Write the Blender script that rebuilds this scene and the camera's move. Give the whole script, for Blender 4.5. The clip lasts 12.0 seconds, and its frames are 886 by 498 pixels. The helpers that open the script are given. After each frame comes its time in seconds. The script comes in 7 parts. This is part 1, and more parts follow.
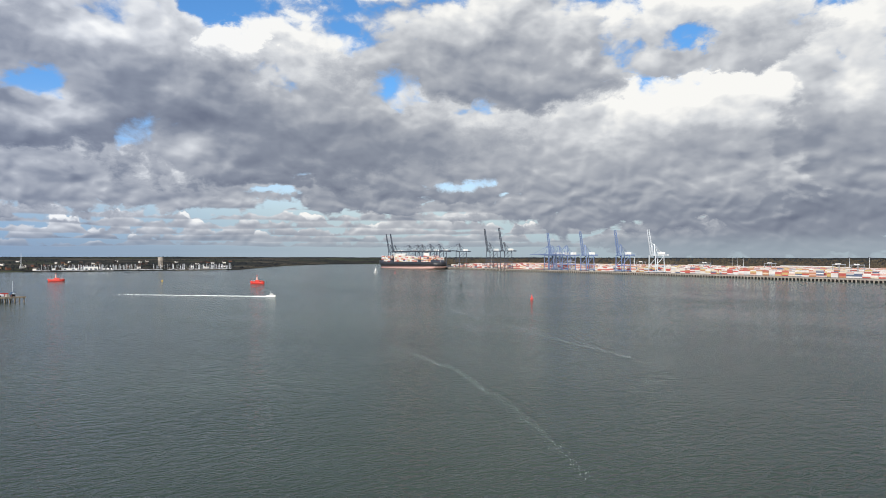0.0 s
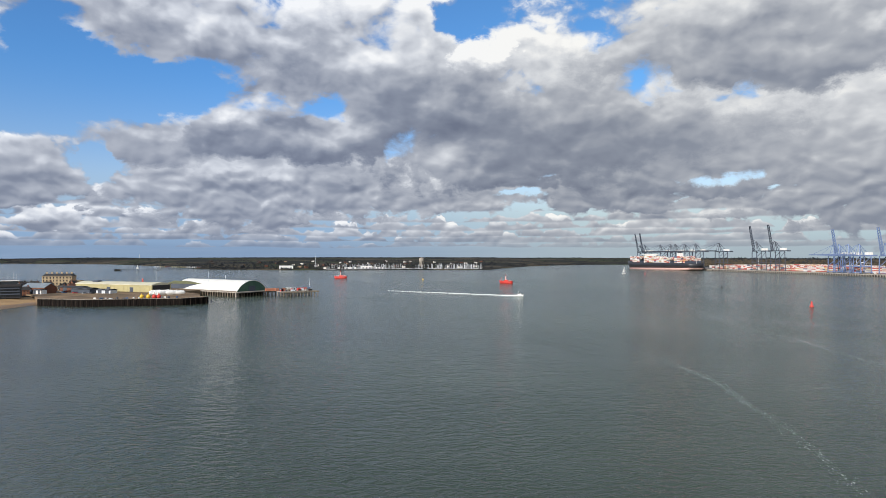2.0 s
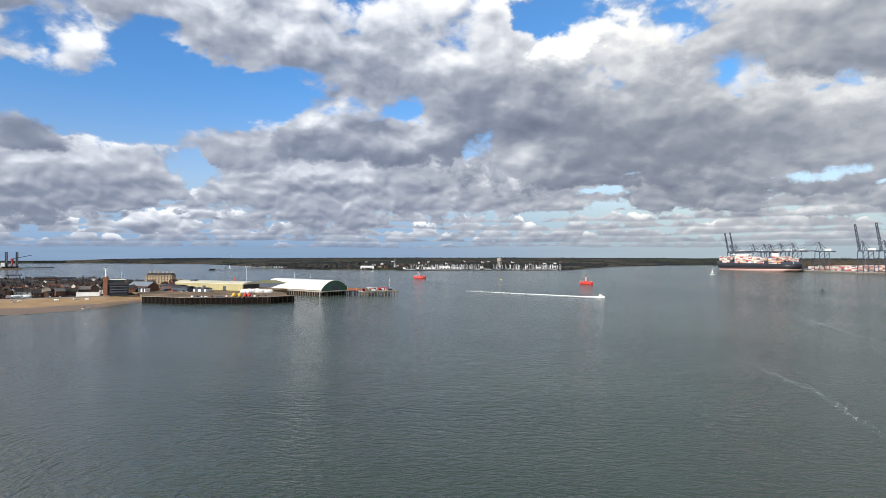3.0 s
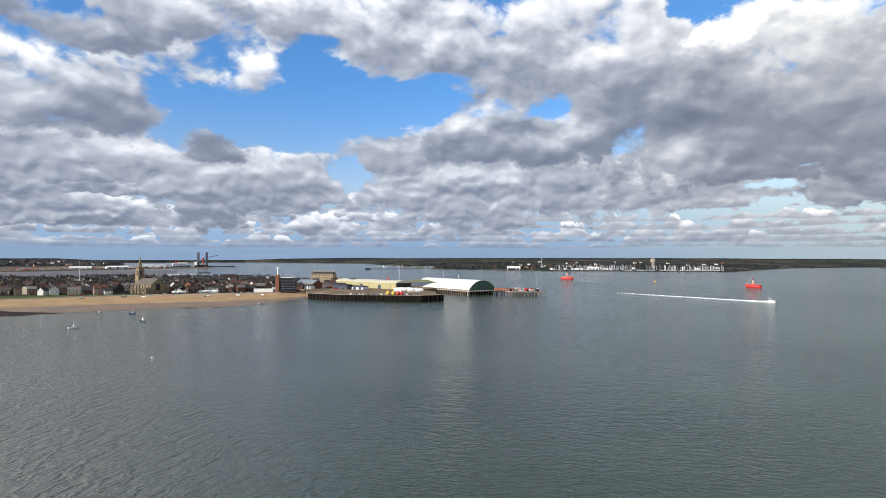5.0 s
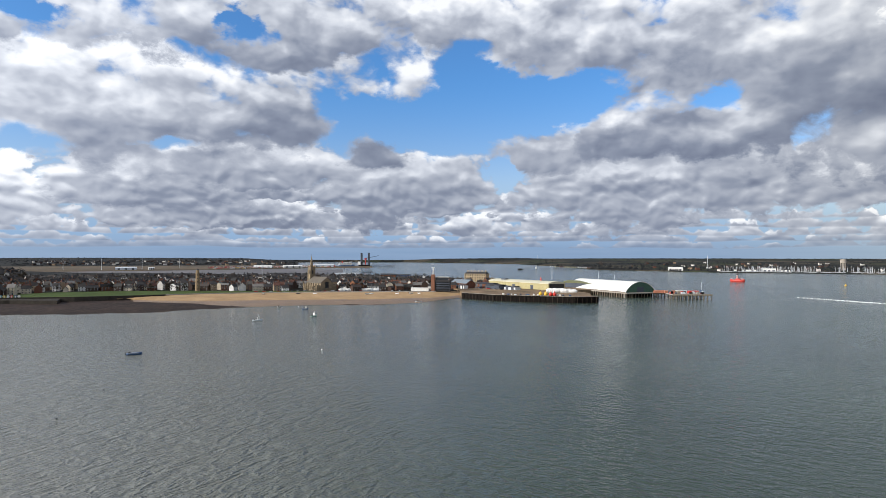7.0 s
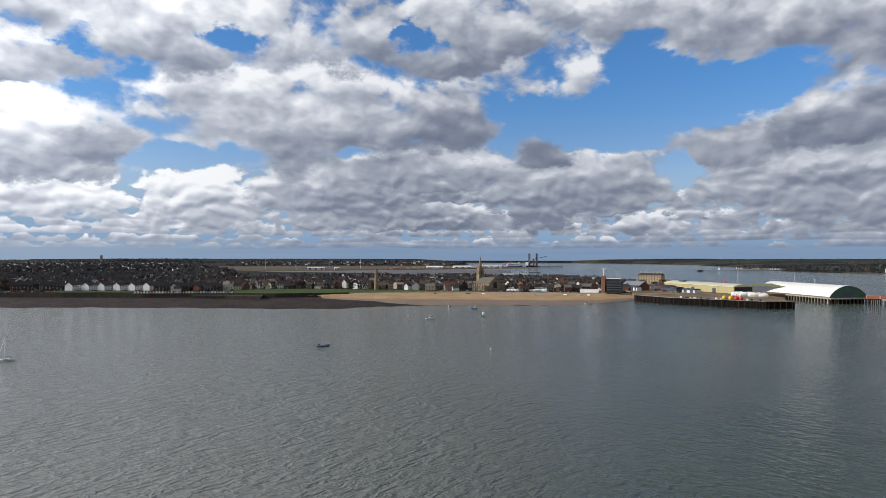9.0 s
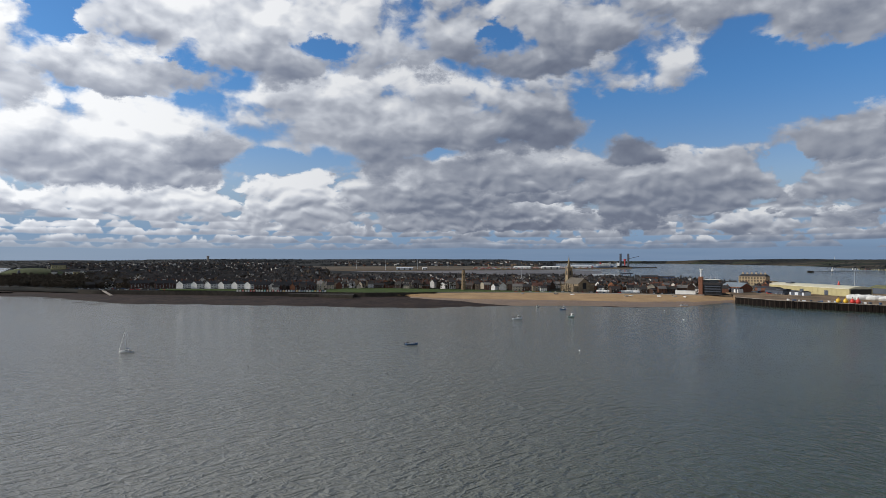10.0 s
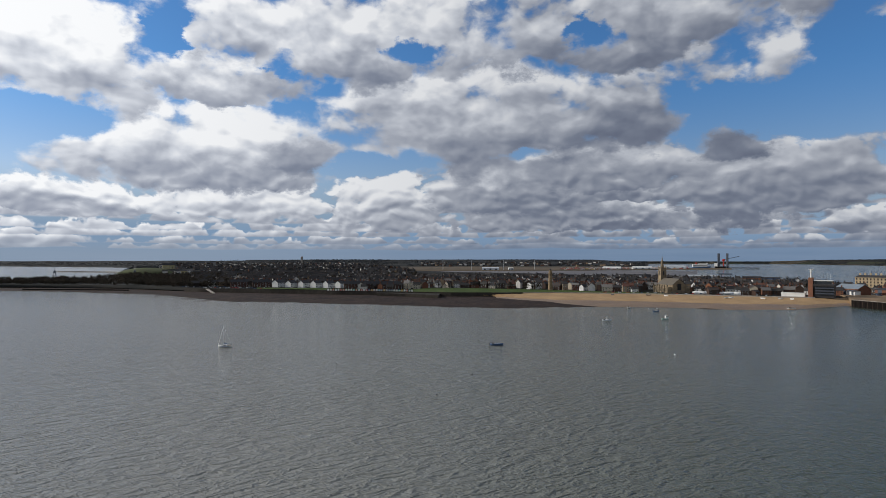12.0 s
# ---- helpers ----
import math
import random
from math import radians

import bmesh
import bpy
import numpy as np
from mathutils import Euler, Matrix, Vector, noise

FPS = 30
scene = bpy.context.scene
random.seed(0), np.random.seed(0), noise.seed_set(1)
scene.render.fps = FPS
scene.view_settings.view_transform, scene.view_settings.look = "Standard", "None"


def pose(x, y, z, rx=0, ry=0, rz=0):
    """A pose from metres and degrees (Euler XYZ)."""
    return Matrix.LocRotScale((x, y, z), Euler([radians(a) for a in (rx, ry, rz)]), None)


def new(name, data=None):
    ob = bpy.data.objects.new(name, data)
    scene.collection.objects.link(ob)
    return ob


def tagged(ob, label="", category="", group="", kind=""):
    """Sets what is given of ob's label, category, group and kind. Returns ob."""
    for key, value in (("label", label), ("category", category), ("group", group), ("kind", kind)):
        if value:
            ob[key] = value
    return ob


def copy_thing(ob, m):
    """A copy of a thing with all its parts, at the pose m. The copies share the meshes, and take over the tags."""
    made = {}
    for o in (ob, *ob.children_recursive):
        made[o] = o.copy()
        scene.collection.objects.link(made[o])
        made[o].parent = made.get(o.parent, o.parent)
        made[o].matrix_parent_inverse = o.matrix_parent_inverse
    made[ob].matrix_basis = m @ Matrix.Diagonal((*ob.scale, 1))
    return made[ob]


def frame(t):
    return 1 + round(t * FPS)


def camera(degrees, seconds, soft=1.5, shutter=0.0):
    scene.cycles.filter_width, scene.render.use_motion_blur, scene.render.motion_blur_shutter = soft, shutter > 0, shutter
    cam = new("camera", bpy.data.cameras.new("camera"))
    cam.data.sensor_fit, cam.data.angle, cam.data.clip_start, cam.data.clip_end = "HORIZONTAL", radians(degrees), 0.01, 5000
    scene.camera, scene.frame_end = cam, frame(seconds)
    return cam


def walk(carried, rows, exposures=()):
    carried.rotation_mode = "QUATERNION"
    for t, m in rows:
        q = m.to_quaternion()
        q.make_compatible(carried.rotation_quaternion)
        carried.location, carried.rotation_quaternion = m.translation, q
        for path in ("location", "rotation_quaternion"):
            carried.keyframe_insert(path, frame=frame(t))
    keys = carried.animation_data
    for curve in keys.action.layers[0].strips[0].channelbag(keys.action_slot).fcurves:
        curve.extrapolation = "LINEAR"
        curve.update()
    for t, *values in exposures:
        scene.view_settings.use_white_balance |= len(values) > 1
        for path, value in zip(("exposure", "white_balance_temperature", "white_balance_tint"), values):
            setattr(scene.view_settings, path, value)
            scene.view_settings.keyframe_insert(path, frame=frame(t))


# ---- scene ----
# ======== camera: a drone hovering over the harbour, turning to its left ========
cam = camera(72.3, 12.0, soft=0.5)
ROWS = [
    (0.0, 0.48, 1.03, 44.72, 0.0, 0.64, -0.02),
    (0.5, 0.29, 0.90, 44.80, 6.36, 0.66, -0.01),
    (1.0, 0.15, 0.78, 44.87, 12.34, 0.67, -0.01),
    (1.5, 0.08, 0.66, 44.92, 18.13, 0.68, -0.01),
    (2.0, 0.07, 0.59, 44.95, 22.92, 0.68, 0.0),
    (2.5, 0.03, 0.49, 45.05, 26.70, 0.71, 0.01),
    (3.0, -0.04, 0.29, 45.15, 30.27, 0.71, 0.01),
    (5.0, -0.04, -0.42, 45.20, 44.05, 0.73, -0.07),
    (5.5, 0.10, -0.56, 45.20, 47.32, 0.73, -0.08),
    (6.0, 0.23, -0.61, 45.22, 50.87, 0.73, -0.08),
    (6.5, 0.31, -0.58, 45.28, 54.56, 0.75, -0.09),
    (7.0, 0.34, -0.58, 45.35, 58.37, 0.73, -0.11),
    (9.0, 0.83, -0.68, 45.35, 74.12, 0.78, -0.03),
    (9.5, 0.81, -0.55, 45.18, 78.14, 0.80, -0.01),
    (10.0, 0.72, -0.45, 44.98, 82.34, 0.82, 0.01),
    (10.5, 0.37, -0.37, 44.77, 85.71, 0.82, 0.03),
    (11.0, -0.41, -0.25, 44.58, 88.53, 0.83, 0.04),
    (11.5, -1.54, -0.02, 44.44, 90.23, 0.85, 0.05),
    (12.0, -2.84, 0.35, 44.37, 90.45, 0.86, 0.07),
]
EXPOSURES = [(0.0, -0.05), (0.5, -0.08), (1.5, -0.13), (2.5, 0.03), (5.5, 0.12), (7.0, 0.04), (9.0, -0.26), (9.5, -0.42), (12.0, -0.60)]
walk(cam, [(t, pose(x, y, z, 90 + pitch, roll, yaw)) for t, x, y, z, yaw, pitch, roll in ROWS], EXPOSURES)

# ======== sky, clouds and sun (bearings in degrees, left of the y axis) ========
SUN_BEARING, SUN_HEIGHT = 168.0, 23.0

# clouds: bearing, height of the base, half width, height of the top over the base, brightness
FAR_CLOUDS = [(-25.7, 1.1, 13.8, 4.1, 0.40), (55.9, 2.7, 3.2, 1.6, 0.6), (49.1, 2.8, 1.7, 1.5, 0.62), (37.9, 2.9, 2.6, 0.8, 0.5), (49, 3, 1.5, 1.3, 0.62), (75.7, 3.2, 15.5, 2.1, 0.56),
              (76.8, 3.3, 7.5, 2.2, 0.42), (66, 3.4, 3.1, 1.1, 0.55), (42, 3.7, 3.8, 1.2, 0.55), (120.7, 4.2, 5.9, 2.3, 0.58), (81.4, 4.2, 8.8, 4.3, 0.68), (63.7, 4.3, 5.1, 1.9, 0.6),
              (95.4, 4.4, 5.8, 5.1, 0.72), (124.3, 4.6, 3.3, 2.3, 0.5), (108.8, 4.6, 8.1, 3.6, 0.76)]
LOW_CLOUDS = [(59.6, 5.1, 6.8, 1.2, 0.6), (-24, 5.1, 14.2, 4.7, 0.54), (8.1, 5.4, 7.7, 4.2, 0.58), (-10.2, 5.4, 6.2, 2.7, 0.44), (44.8, 5.4, 7.5, 4.6, 0.5), (24.4, 5.6, 12, 5.2, 0.70),
              (-31.7, 5.6, 10.5, 17.1, 0.5), (73.1, 5.7, 5.5, 1.7, 0.54), (59.6, 5.7, 6.8, 6, 0.56), (84.1, 5.9, 9.4, 5.0, 0.66), (41.7, 5.8, 10.1, 9.6, 0.62), (64.8, 5.8, 4.3, 9, 0.44),
              (32.6, 6.1, 6.9, 7, 0.62), (62.7, 6.1, 8.9, 6, 0.56), (-15.1, 6.6, 15.9, 12.8, 0.60), (74.3, 7.9, 8.3, 5, 0.6)]
MID_CLOUDS = [(112.1, 8, 13.5, 6.2, 0.56), (78.7, 8.1, 13, 5.5, 0.64), (1.2, 8.6, 13.6, 11.5, 0.60), (102.1, 8.6, 5.6, 3.3, 0.42), (64.9, 9.2, 4.3, 3.6, 0.4), (48.8, 9.8, 6.2, 6.5, 0.6),
              (16.8, 10.3, 16.1, 12.5, 0.50), (-22, 10.5, 8.6, 7.8, 0.8), (13.7, 10.8, 20, 9.8, 0.46), (86.8, 11.3, 18, 9.8, 0.6), (73.5, 11.6, 8.7, 6.2, 0.45), (35.3, 12.6, 18, 10.8, 0.42)]
HIGH_CLOUDS = [(29.5, 12.9, 10.3, 11.9, 0.48), (122.7, 13.4, 7.5, 7.8, 0.56), (29.5, 13.4, 17.1, 11.4, 0.5), (109.7, 14.9, 8.5, 4.1, 0.52), (65.2, 15.3, 7.4, 5.6, 0.62), (62.2, 15.3, 7.2, 6.8, 0.6),
               (-5.7, 17.3, 15.5, 10.8, 0.6), (47.6, 17.5, 13.1, 10.2, 0.52), (18.9, 17.5, 2.6, 2.3, 0.85), (99.2, 18.7, 18.1, 8, 0.6), (73, 19.2, 15.5, 7.7, 0.52), (-23, 17.6, 10, 6, 0.68), (54, 18.6, 8, 6, 0.5)]
# rows of small heaps low over the horizon: base, height, width, brightness
LOW_ROWS = [(0.9, 0.9, 2.2, 0.46), (1.4, 1.0, 2.6, 0.50), (2.0, 1.2, 2.2, 0.56), (2.6, 1.4, 2.5, 0.60), (3.4, 1.6, 3.0, 0.60), (4.3, 1.8, 3.6, 0.58)]
# openings, shaded parts and sunlit heads: bearing, height, half width, half height, weight
GAPS_A = [(124.5, 11.8, 4.3, 1.9, 1), (94.1, 19, 3.7, 1.2, 1), (76.8, 19.9, 2.9, 0.8, 0.9), (60.6, 13.9, 9.5, 3.5, 1), (99.1, 8.7, 3.7, 1, 0.9), (82.7, 10, 4.3, 0.5, 0.6),
          (114.7, 18.8, 1.3, 1.3, 0.8), (104.8, 17.8, 2.1, 1.1, 0.8), (55.3, 16.8, 3.2, 3.2, 1), (50.1, 14.3, 5.9, 3.2, 1.1), (52.7, 8.2, 1, 1.5, 0.8), (63.9, 13.3, 2.1, 1.6, 0.9),
          (74.7, 19.5, 4.3, 1.2, 0.9)]
GAPS_B = [(33.1, 14, 7.4, 0.9, 0.6), (82.6, 9.7, 2.1, 0.7, 0.6), (92.4, 9.7, 2.7, 1.2, 0.7), (53.2, 15.6, 10.6, 2.1, 1), (52.5, 7.9, 1.2, 1.3, 0.8), (35.8, 13.3, 5.9, 1.2, 0.9),
          (22, 20.7, 2.4, 1.6, 0.7), (-22.6, 18.4, 2.6, 1.1, 0.8), (20.9, 20.5, 2.4, 1.5, 0.8), (34.4, 13.2, 3.7, 1, 0.8), (15.3, 5.9, 3.2, 0.5, 0.5), (-1.4, 6.6, 3.0, 0.6, 0.6)]
SHADES = [(102.2, 9.7, 3.2, 1, 0.5), (63.5, 10.4, 3.2, 1.5, 0.5), (56.7, 8.4, 3.7, 2.1, 0.4), (79.1, 5.5, 6.9, 0.7, 0.4), (76.5, 3.9, 6.4, 0.5, 0.5), (70.2, 13.5, 4.3, 1.6, 0.35),
          (30.6, 14.6, 13.1, 1.9, 0.3), (24.1, 14.1, 11.6, 1.7, 0.3), (13.9, 6.1, 13.6, 0.9, 0.45), (32.1, 8, 6.9, 1.5, 0.4), (42.1, 6.5, 8.5, 0.7, 0.3), (64.3, 14.1, 3.7, 1, 0.35),
          (18.3, 12.5, 12.1, 1.6, 0.35), (-27.8, 9.2, 12.6, 1.5, 0.4), (-27.8, 3.6, 11.6, 1.6, 0.35), (81.3, 4.4, 9.5, 0.6, 0.4), (56.7, 6.9, 4.3, 1.2, 0.35)]
HEADS = [(121.8, 17.5, 8.5, 3.2, 0.1), (117.8, 10.6, 5.9, 2.1, 0.15), (86.4, 19.2, 6.4, 1.6, 0.2), (102.2, 18.4, 3.2, 2.1, 0.25), (94.9, 8.2, 2.7, 1.2, 0.3), (84.8, 8.5, 2.1, 1.1, 0.3),
         (109.1, 10.9, 3.2, 2.1, 0.35), (112.5, 16.9, 4.3, 3.2, 0.12), (41, 13.3, 2.7, 1, 0.55), (33.1, 11, 3.5, 1.3, 0.5), (84.4, 8.1, 2.7, 1.2, 0.4), (90.1, 17.4, 4.8, 2.1, 0.3),
         (23, 8.7, 3.7, 1.7, 0.6), (41, 12.9, 2.4, 1.2, 0.55), (32.6, 11.1, 2.7, 1.2, 0.5), (43.6, 8.3, 3.2, 1.1, 0.35), (-21.7, 14.8, 5.3, 3.2, 0.28), (33, 11.8, 5, 1.8, 0.5),
         (18.3, 18.6, 2.1, 1.3, 0.3), (-34.4, 13.2, 1.6, 1.2, 0.4)]


class Nodes:
    """Short ways to add and link shader nodes."""

    def __init__(self, tree):
        self.tree = tree

    def put(self, sock, value):
        if isinstance(value, bpy.types.NodeSocket):
            self.tree.links.new(value, sock)
        else:
            sock.default_value = value

    def math(self, op, a, b=0.0, c=0.0, clamp=False):
        n = self.tree.nodes.new("ShaderNodeMath")
        n.operation, n.use_clamp = op, clamp
        for i, v in enumerate((a, b, c)):
            self.put(n.inputs[i], v)
        return n.outputs[0]

    def vec(self, op, a, b=(0, 0, 0), c=(0, 0, 0)):
        n = self.tree.nodes.new("ShaderNodeVectorMath")
        n.operation = op
        for i, v in enumerate((a, b, c)):
            self.put(n.inputs[i], v)
        return n.outputs["Value" if op in ("LENGTH", "DOT_PRODUCT", "DISTANCE") else "Vector"]

    def step(self, value, lo, hi, a=0.0, b=1.0, smooth=True):
        n = self.tree.nodes.new("ShaderNodeMapRange")
        n.interpolation_type = "SMOOTHSTEP" if smooth else "LINEAR"
        for key, v in (("Value", value), ("From Min", lo), ("From Max", hi), ("To Min", a), ("To Max", b)):
            self.put(n.inputs[key], v)
        return n.outputs["Result"]

    def noise(self, vector, scale, detail=4.0, rough=0.5, warp=0.0):
        n = self.tree.nodes.new("ShaderNodeTexNoise")
        for key, v in (("Vector", vector), ("Scale", scale), ("Detail", detail), ("Roughness", rough), ("Distortion", warp)):
            self.put(n.inputs[key], v)
        return n.outputs["Fac"]

    def mix(self, fac, a, b, mode="MIX"):
        n = self.tree.nodes.new("ShaderNodeMix")
        n.data_type, n.blend_type = "RGBA", mode
        self.put(n.inputs["Factor"], fac)
        for key, v in (("A", a), ("B", b)):
            sock = [s for s in n.inputs if s.name == key and s.type == "RGBA"][0]
            self.put(sock, v if isinstance(v, bpy.types.NodeSocket) else (*v, 1.0)[:4])
        return [s for s in n.outputs if s.type == "RGBA"][0]

    def split(self, v):
        n = self.tree.nodes.new("ShaderNodeSeparateXYZ")
        self.put(n.inputs[0], v)
        return n.outputs[0], n.outputs[1], n.outputs[2]

    def drift(self, colour):
        """The first two channels of a noise colour, about 0 on average."""
        n = self.tree.nodes.new("ShaderNodeSeparateColor")
        self.put(n.inputs[0], colour)
        return self.math("SUBTRACT", n.outputs[0], 0.5), self.math("SUBTRACT", n.outputs[1], 0.5)

    def join(self, x, y, z=0.0):
        n = self.tree.nodes.new("ShaderNodeCombineXYZ")
        for i, v in enumerate((x, y, z)):
            self.put(n.inputs[i], v)
        return n.outputs[0]


HEAP_EDGE, RELIEF = 1.9, 1.45


def build_world():
    world = bpy.data.worlds.new("harbour_sky")
    world.use_nodes = True
    tree = world.node_tree
    tree.nodes.clear()
    n = Nodes(tree)
    way = n.vec("NORMALIZE", tree.nodes.new("ShaderNodeTexCoord").outputs["Generated"])
    x, y, z = n.split(way)
    up = n.math("MAXIMUM", z, 0.0)
    bearing = n.math("MULTIPLY", n.math("ARCTAN2", n.math("MULTIPLY", x, -1.0), y), 180 / math.pi)
    height = n.math("MULTIPLY", n.math("ARCSINE", z), 180 / math.pi)
    sun_way = Vector((-math.sin(radians(SUN_BEARING)) * math.cos(radians(SUN_HEIGHT)),
                      math.cos(radians(SUN_BEARING)) * math.cos(radians(SUN_HEIGHT)), math.sin(radians(SUN_HEIGHT))))
    glow = n.step(n.vec("DOT_PRODUCT", way, tuple(sun_way)), 0.0, 0.95)

    def lobes(at, size, seed):
        """Rounded heads, as cumulus has: 1 in the middle of each, 0 between them."""
        v = tree.nodes.new("ShaderNodeTexVoronoi")
        v.feature, v.voronoi_dimensions = "SMOOTH_F1", "2D"
        n.put(v.inputs["Vector"], n.vec("ADD", at, (seed * 7.0, seed * 3.0, 0.0)))
        v.inputs["Scale"].default_value = 1.0 / size
        v.inputs["Smoothness"].default_value = 0.2
        d = n.math("MULTIPLY", v.outputs["Distance"], 1.35)
        return n.math("SUBTRACT", 0.62, n.math("MULTIPLY", d, d))

    def bent(at, scale, by, detail=4.0):
        t = tree.nodes.new("ShaderNodeTexNoise")
        n.put(t.inputs["Vector"], at)
        t.inputs["Scale"].default_value, t.inputs["Detail"].default_value, t.inputs["Roughness"].default_value = scale, detail, 0.55
        dx, dy = n.drift(t.outputs["Color"])
        return n.vec("MULTIPLY_ADD", n.join(dx, dy, 0.0), (by, by, 0.0), at)

    nearer = n.step(height, 3.0, 13.0)

    def field(aside, lift, detail):
        """Heaped cloud relief in degrees round and up, coarse high in the sky and fine towards the horizon, about 0 on average."""
        at = n.join(n.math("ADD", bearing, aside), n.math("MULTIPLY", n.math("ADD", height, lift), 1.5), 0.0)
        at = bent(at, 0.22, 2.6, detail * 0.6)
        a = n.math("SUBTRACT", n.noise(at, 0.16, detail, 0.56), 0.5)
        c = n.math("SUBTRACT", n.noise(n.vec("ADD", at, (31.0, 7.0, 0.0)), 0.48, detail - 2.0, 0.56), 0.5)
        fine = n.math("ADD", n.math("MULTIPLY", lobes(at, 2.0, 1.7), 0.11), n.math("MULTIPLY", lobes(at, 0.9, 5.3), 0.03))
        wide = n.math("ADD", n.math("MULTIPLY", lobes(at, 5.2, 3.1), 0.10), n.math("MULTIPLY", lobes(at, 2.1, 2.3), 0.05))
        low_field, high_field = n.math("ADD", n.math("MULTIPLY", c, 0.8), fine), n.math("ADD", n.math("MULTIPLY", a, 1.0), wide)
        return n.math("MULTIPLY_ADD", n.math("SUBTRACT", high_field, low_field), nearer, low_field)

    heap = field(0.0, 0.0, 8.0)
    relief = n.math("SUBTRACT", field(0.0, 0.0, 3.5), field(n.step(nearer, 0.0, 1.0, 0.15, 0.6, False), n.step(nearer, 0.0, 1.0, 0.30, 1.1, False), 3.5))

    # places in degrees, their outlines broken up by the same air
    tall = n.step(height, 1.0, 20.0, 0.25, 1.0, False)
    t = tree.nodes.new("ShaderNodeTexNoise")
    n.put(t.inputs["Vector"], n.join(n.math("ADD", bearing, 57.0), n.math("MULTIPLY", height, 1.5), 0.0))
    t.inputs["Scale"].default_value, t.inputs["Detail"].default_value, t.inputs["Roughness"].default_value = 0.20, 8.0, 0.62
    ox, oy = n.drift(t.outputs["Color"])
    sb = n.math("MULTIPLY_ADD", n.math("MULTIPLY", ox, tall), 9.0, bearing)
    sh = n.math("MULTIPLY_ADD", n.math("MULTIPLY", oy, tall), 5.5, height)

    place = n.join(sb, sh, 0.0)

    def after(value):
        """The same places, taken up again after the value, so that the sum stays in order."""
        nonlocal sb, sh, place
        sb, sh = n.math("MULTIPLY_ADD", value, 1e-7, sb), n.math("MULTIPLY_ADD", value, 1e-7, sh)
        place = n.join(sb, sh, 0.0)

    def patches(rows):
        total = None
        for i, (b, h, w, hh, weight) in enumerate(rows):
            if i % 12 == 11:
                after(total)
            d = n.vec("LENGTH", n.vec("MULTIPLY_ADD", place, (1 / w, 1 / hh, 0), (-b / w, -h / hh, 0)))
            one = n.step(d, 1.7, 0.2, 0.0, weight)
            total = one if total is None else n.math("MAXIMUM", total, one)
        return total

    gap = patches(GAPS_A + GAPS_B)
    tone, cover = 0.6, 0.0

    def lay(dense, light, soft):
        """One more cloud in front of those laid so far; thin edges let light through."""
        nonlocal tone, cover
        alpha = n.step(dense, -0.02, soft)
        light = n.math("MULTIPLY_ADD", dense, -0.16, light)
        tone = n.math("MULTIPLY_ADD", n.math("SUBTRACT", light, tone), alpha, tone)
        cover = n.math("MAXIMUM", cover, alpha)

    # scattered cloud over the rest of the sky
    aside = n.math("MAXIMUM", n.step(height, 19.0, 30.0), n.math("MAXIMUM", n.step(bearing, 122.0, 136.0), n.step(bearing, -30.0, -44.0)))
    lay(n.math("MULTIPLY_ADD", heap, 2.2, n.math("MULTIPLY_ADD", aside, 0.9, -0.62)), 0.66, 0.4)
    # rows of small distant heaps with level bases, each row in front of the one below
    for i, (base, tallest, size, light) in enumerate(LOW_ROWS):
        along = n.noise(n.join(n.math("MULTIPLY", bearing, 1.0 / size), n.math("MULTIPLY_ADD", height, 0.8 / size, i * 9.1), 0.0), 1.0, 3.0, 0.5)
        level = n.math("MULTIPLY_ADD", n.noise(n.join(n.math("MULTIPLY", bearing, 0.07), i * 4.7, 0.0), 1.0, 2.0), 0.8, base - 0.4)
        v = n.math("MULTIPLY", n.math("SUBTRACT", height, level), 1.0 / tallest)
        head = n.math("MULTIPLY_ADD", heap, 1.6, n.math("MULTIPLY_ADD", along, 4.0, -1.45))
        dense = n.math("MINIMUM", n.math("SUBTRACT", head, v), n.math("MULTIPLY_ADD", v, 2.0, n.math("MULTIPLY_ADD", heap, 0.5, 0.25)))
        lay(n.math("MULTIPLY_ADD", gap, -0.6, dense), n.math("MULTIPLY_ADD", n.math("MINIMUM", v, 1.2), 0.60, light - 0.02), 0.25)
    # the great clouds, each with a level shaded base and a heaped lit top
    swell = n.math("MULTIPLY_ADD", heap, HEAP_EDGE, n.math("MULTIPLY_ADD", gap, -0.9, 0.97))
    after(tone)
    for i, (b, base, half, tallest, light) in enumerate(FAR_CLOUDS + LOW_CLOUDS + MID_CLOUDS + HIGH_CLOUDS):
        if i % 8 == 7:
            after(tone)
        at = n.vec("MULTIPLY_ADD", place, (1 / half, 1 / tallest, 0), (-b / half, -base / tallest, 0))
        d = n.vec("LENGTH", n.vec("MAXIMUM", at, n.vec("MULTIPLY", at, (-1.0, -2.6, 0.0))))
        lay(n.math("SUBTRACT", swell, d), n.math("MULTIPLY_ADD", sh, 0.66 / tallest, light + 0.02 - 0.66 * base / tallest), 0.22 if base < 8 else 0.34)
    after(tone)
    tone = n.math("MULTIPLY_ADD", n.math("MULTIPLY", relief, n.step(bearing, 2.0, 40.0, 0.75, 1.0)), RELIEF, tone)
    dark, bright_head = patches(SHADES), patches(HEADS)
    lit = n.math("MULTIPLY_ADD", dark, -0.36, tone)
    lit = n.math("MULTIPLY_ADD", n.math("MULTIPLY", bright_head, n.math("MULTIPLY_ADD", heap, 1.6, 0.85)), 0.50, lit)
    lit = n.math("MULTIPLY_ADD", glow, 0.16, lit)
    ramp = tree.nodes.new("ShaderNodeValToRGB")
    n.put(ramp.inputs[0], lit)
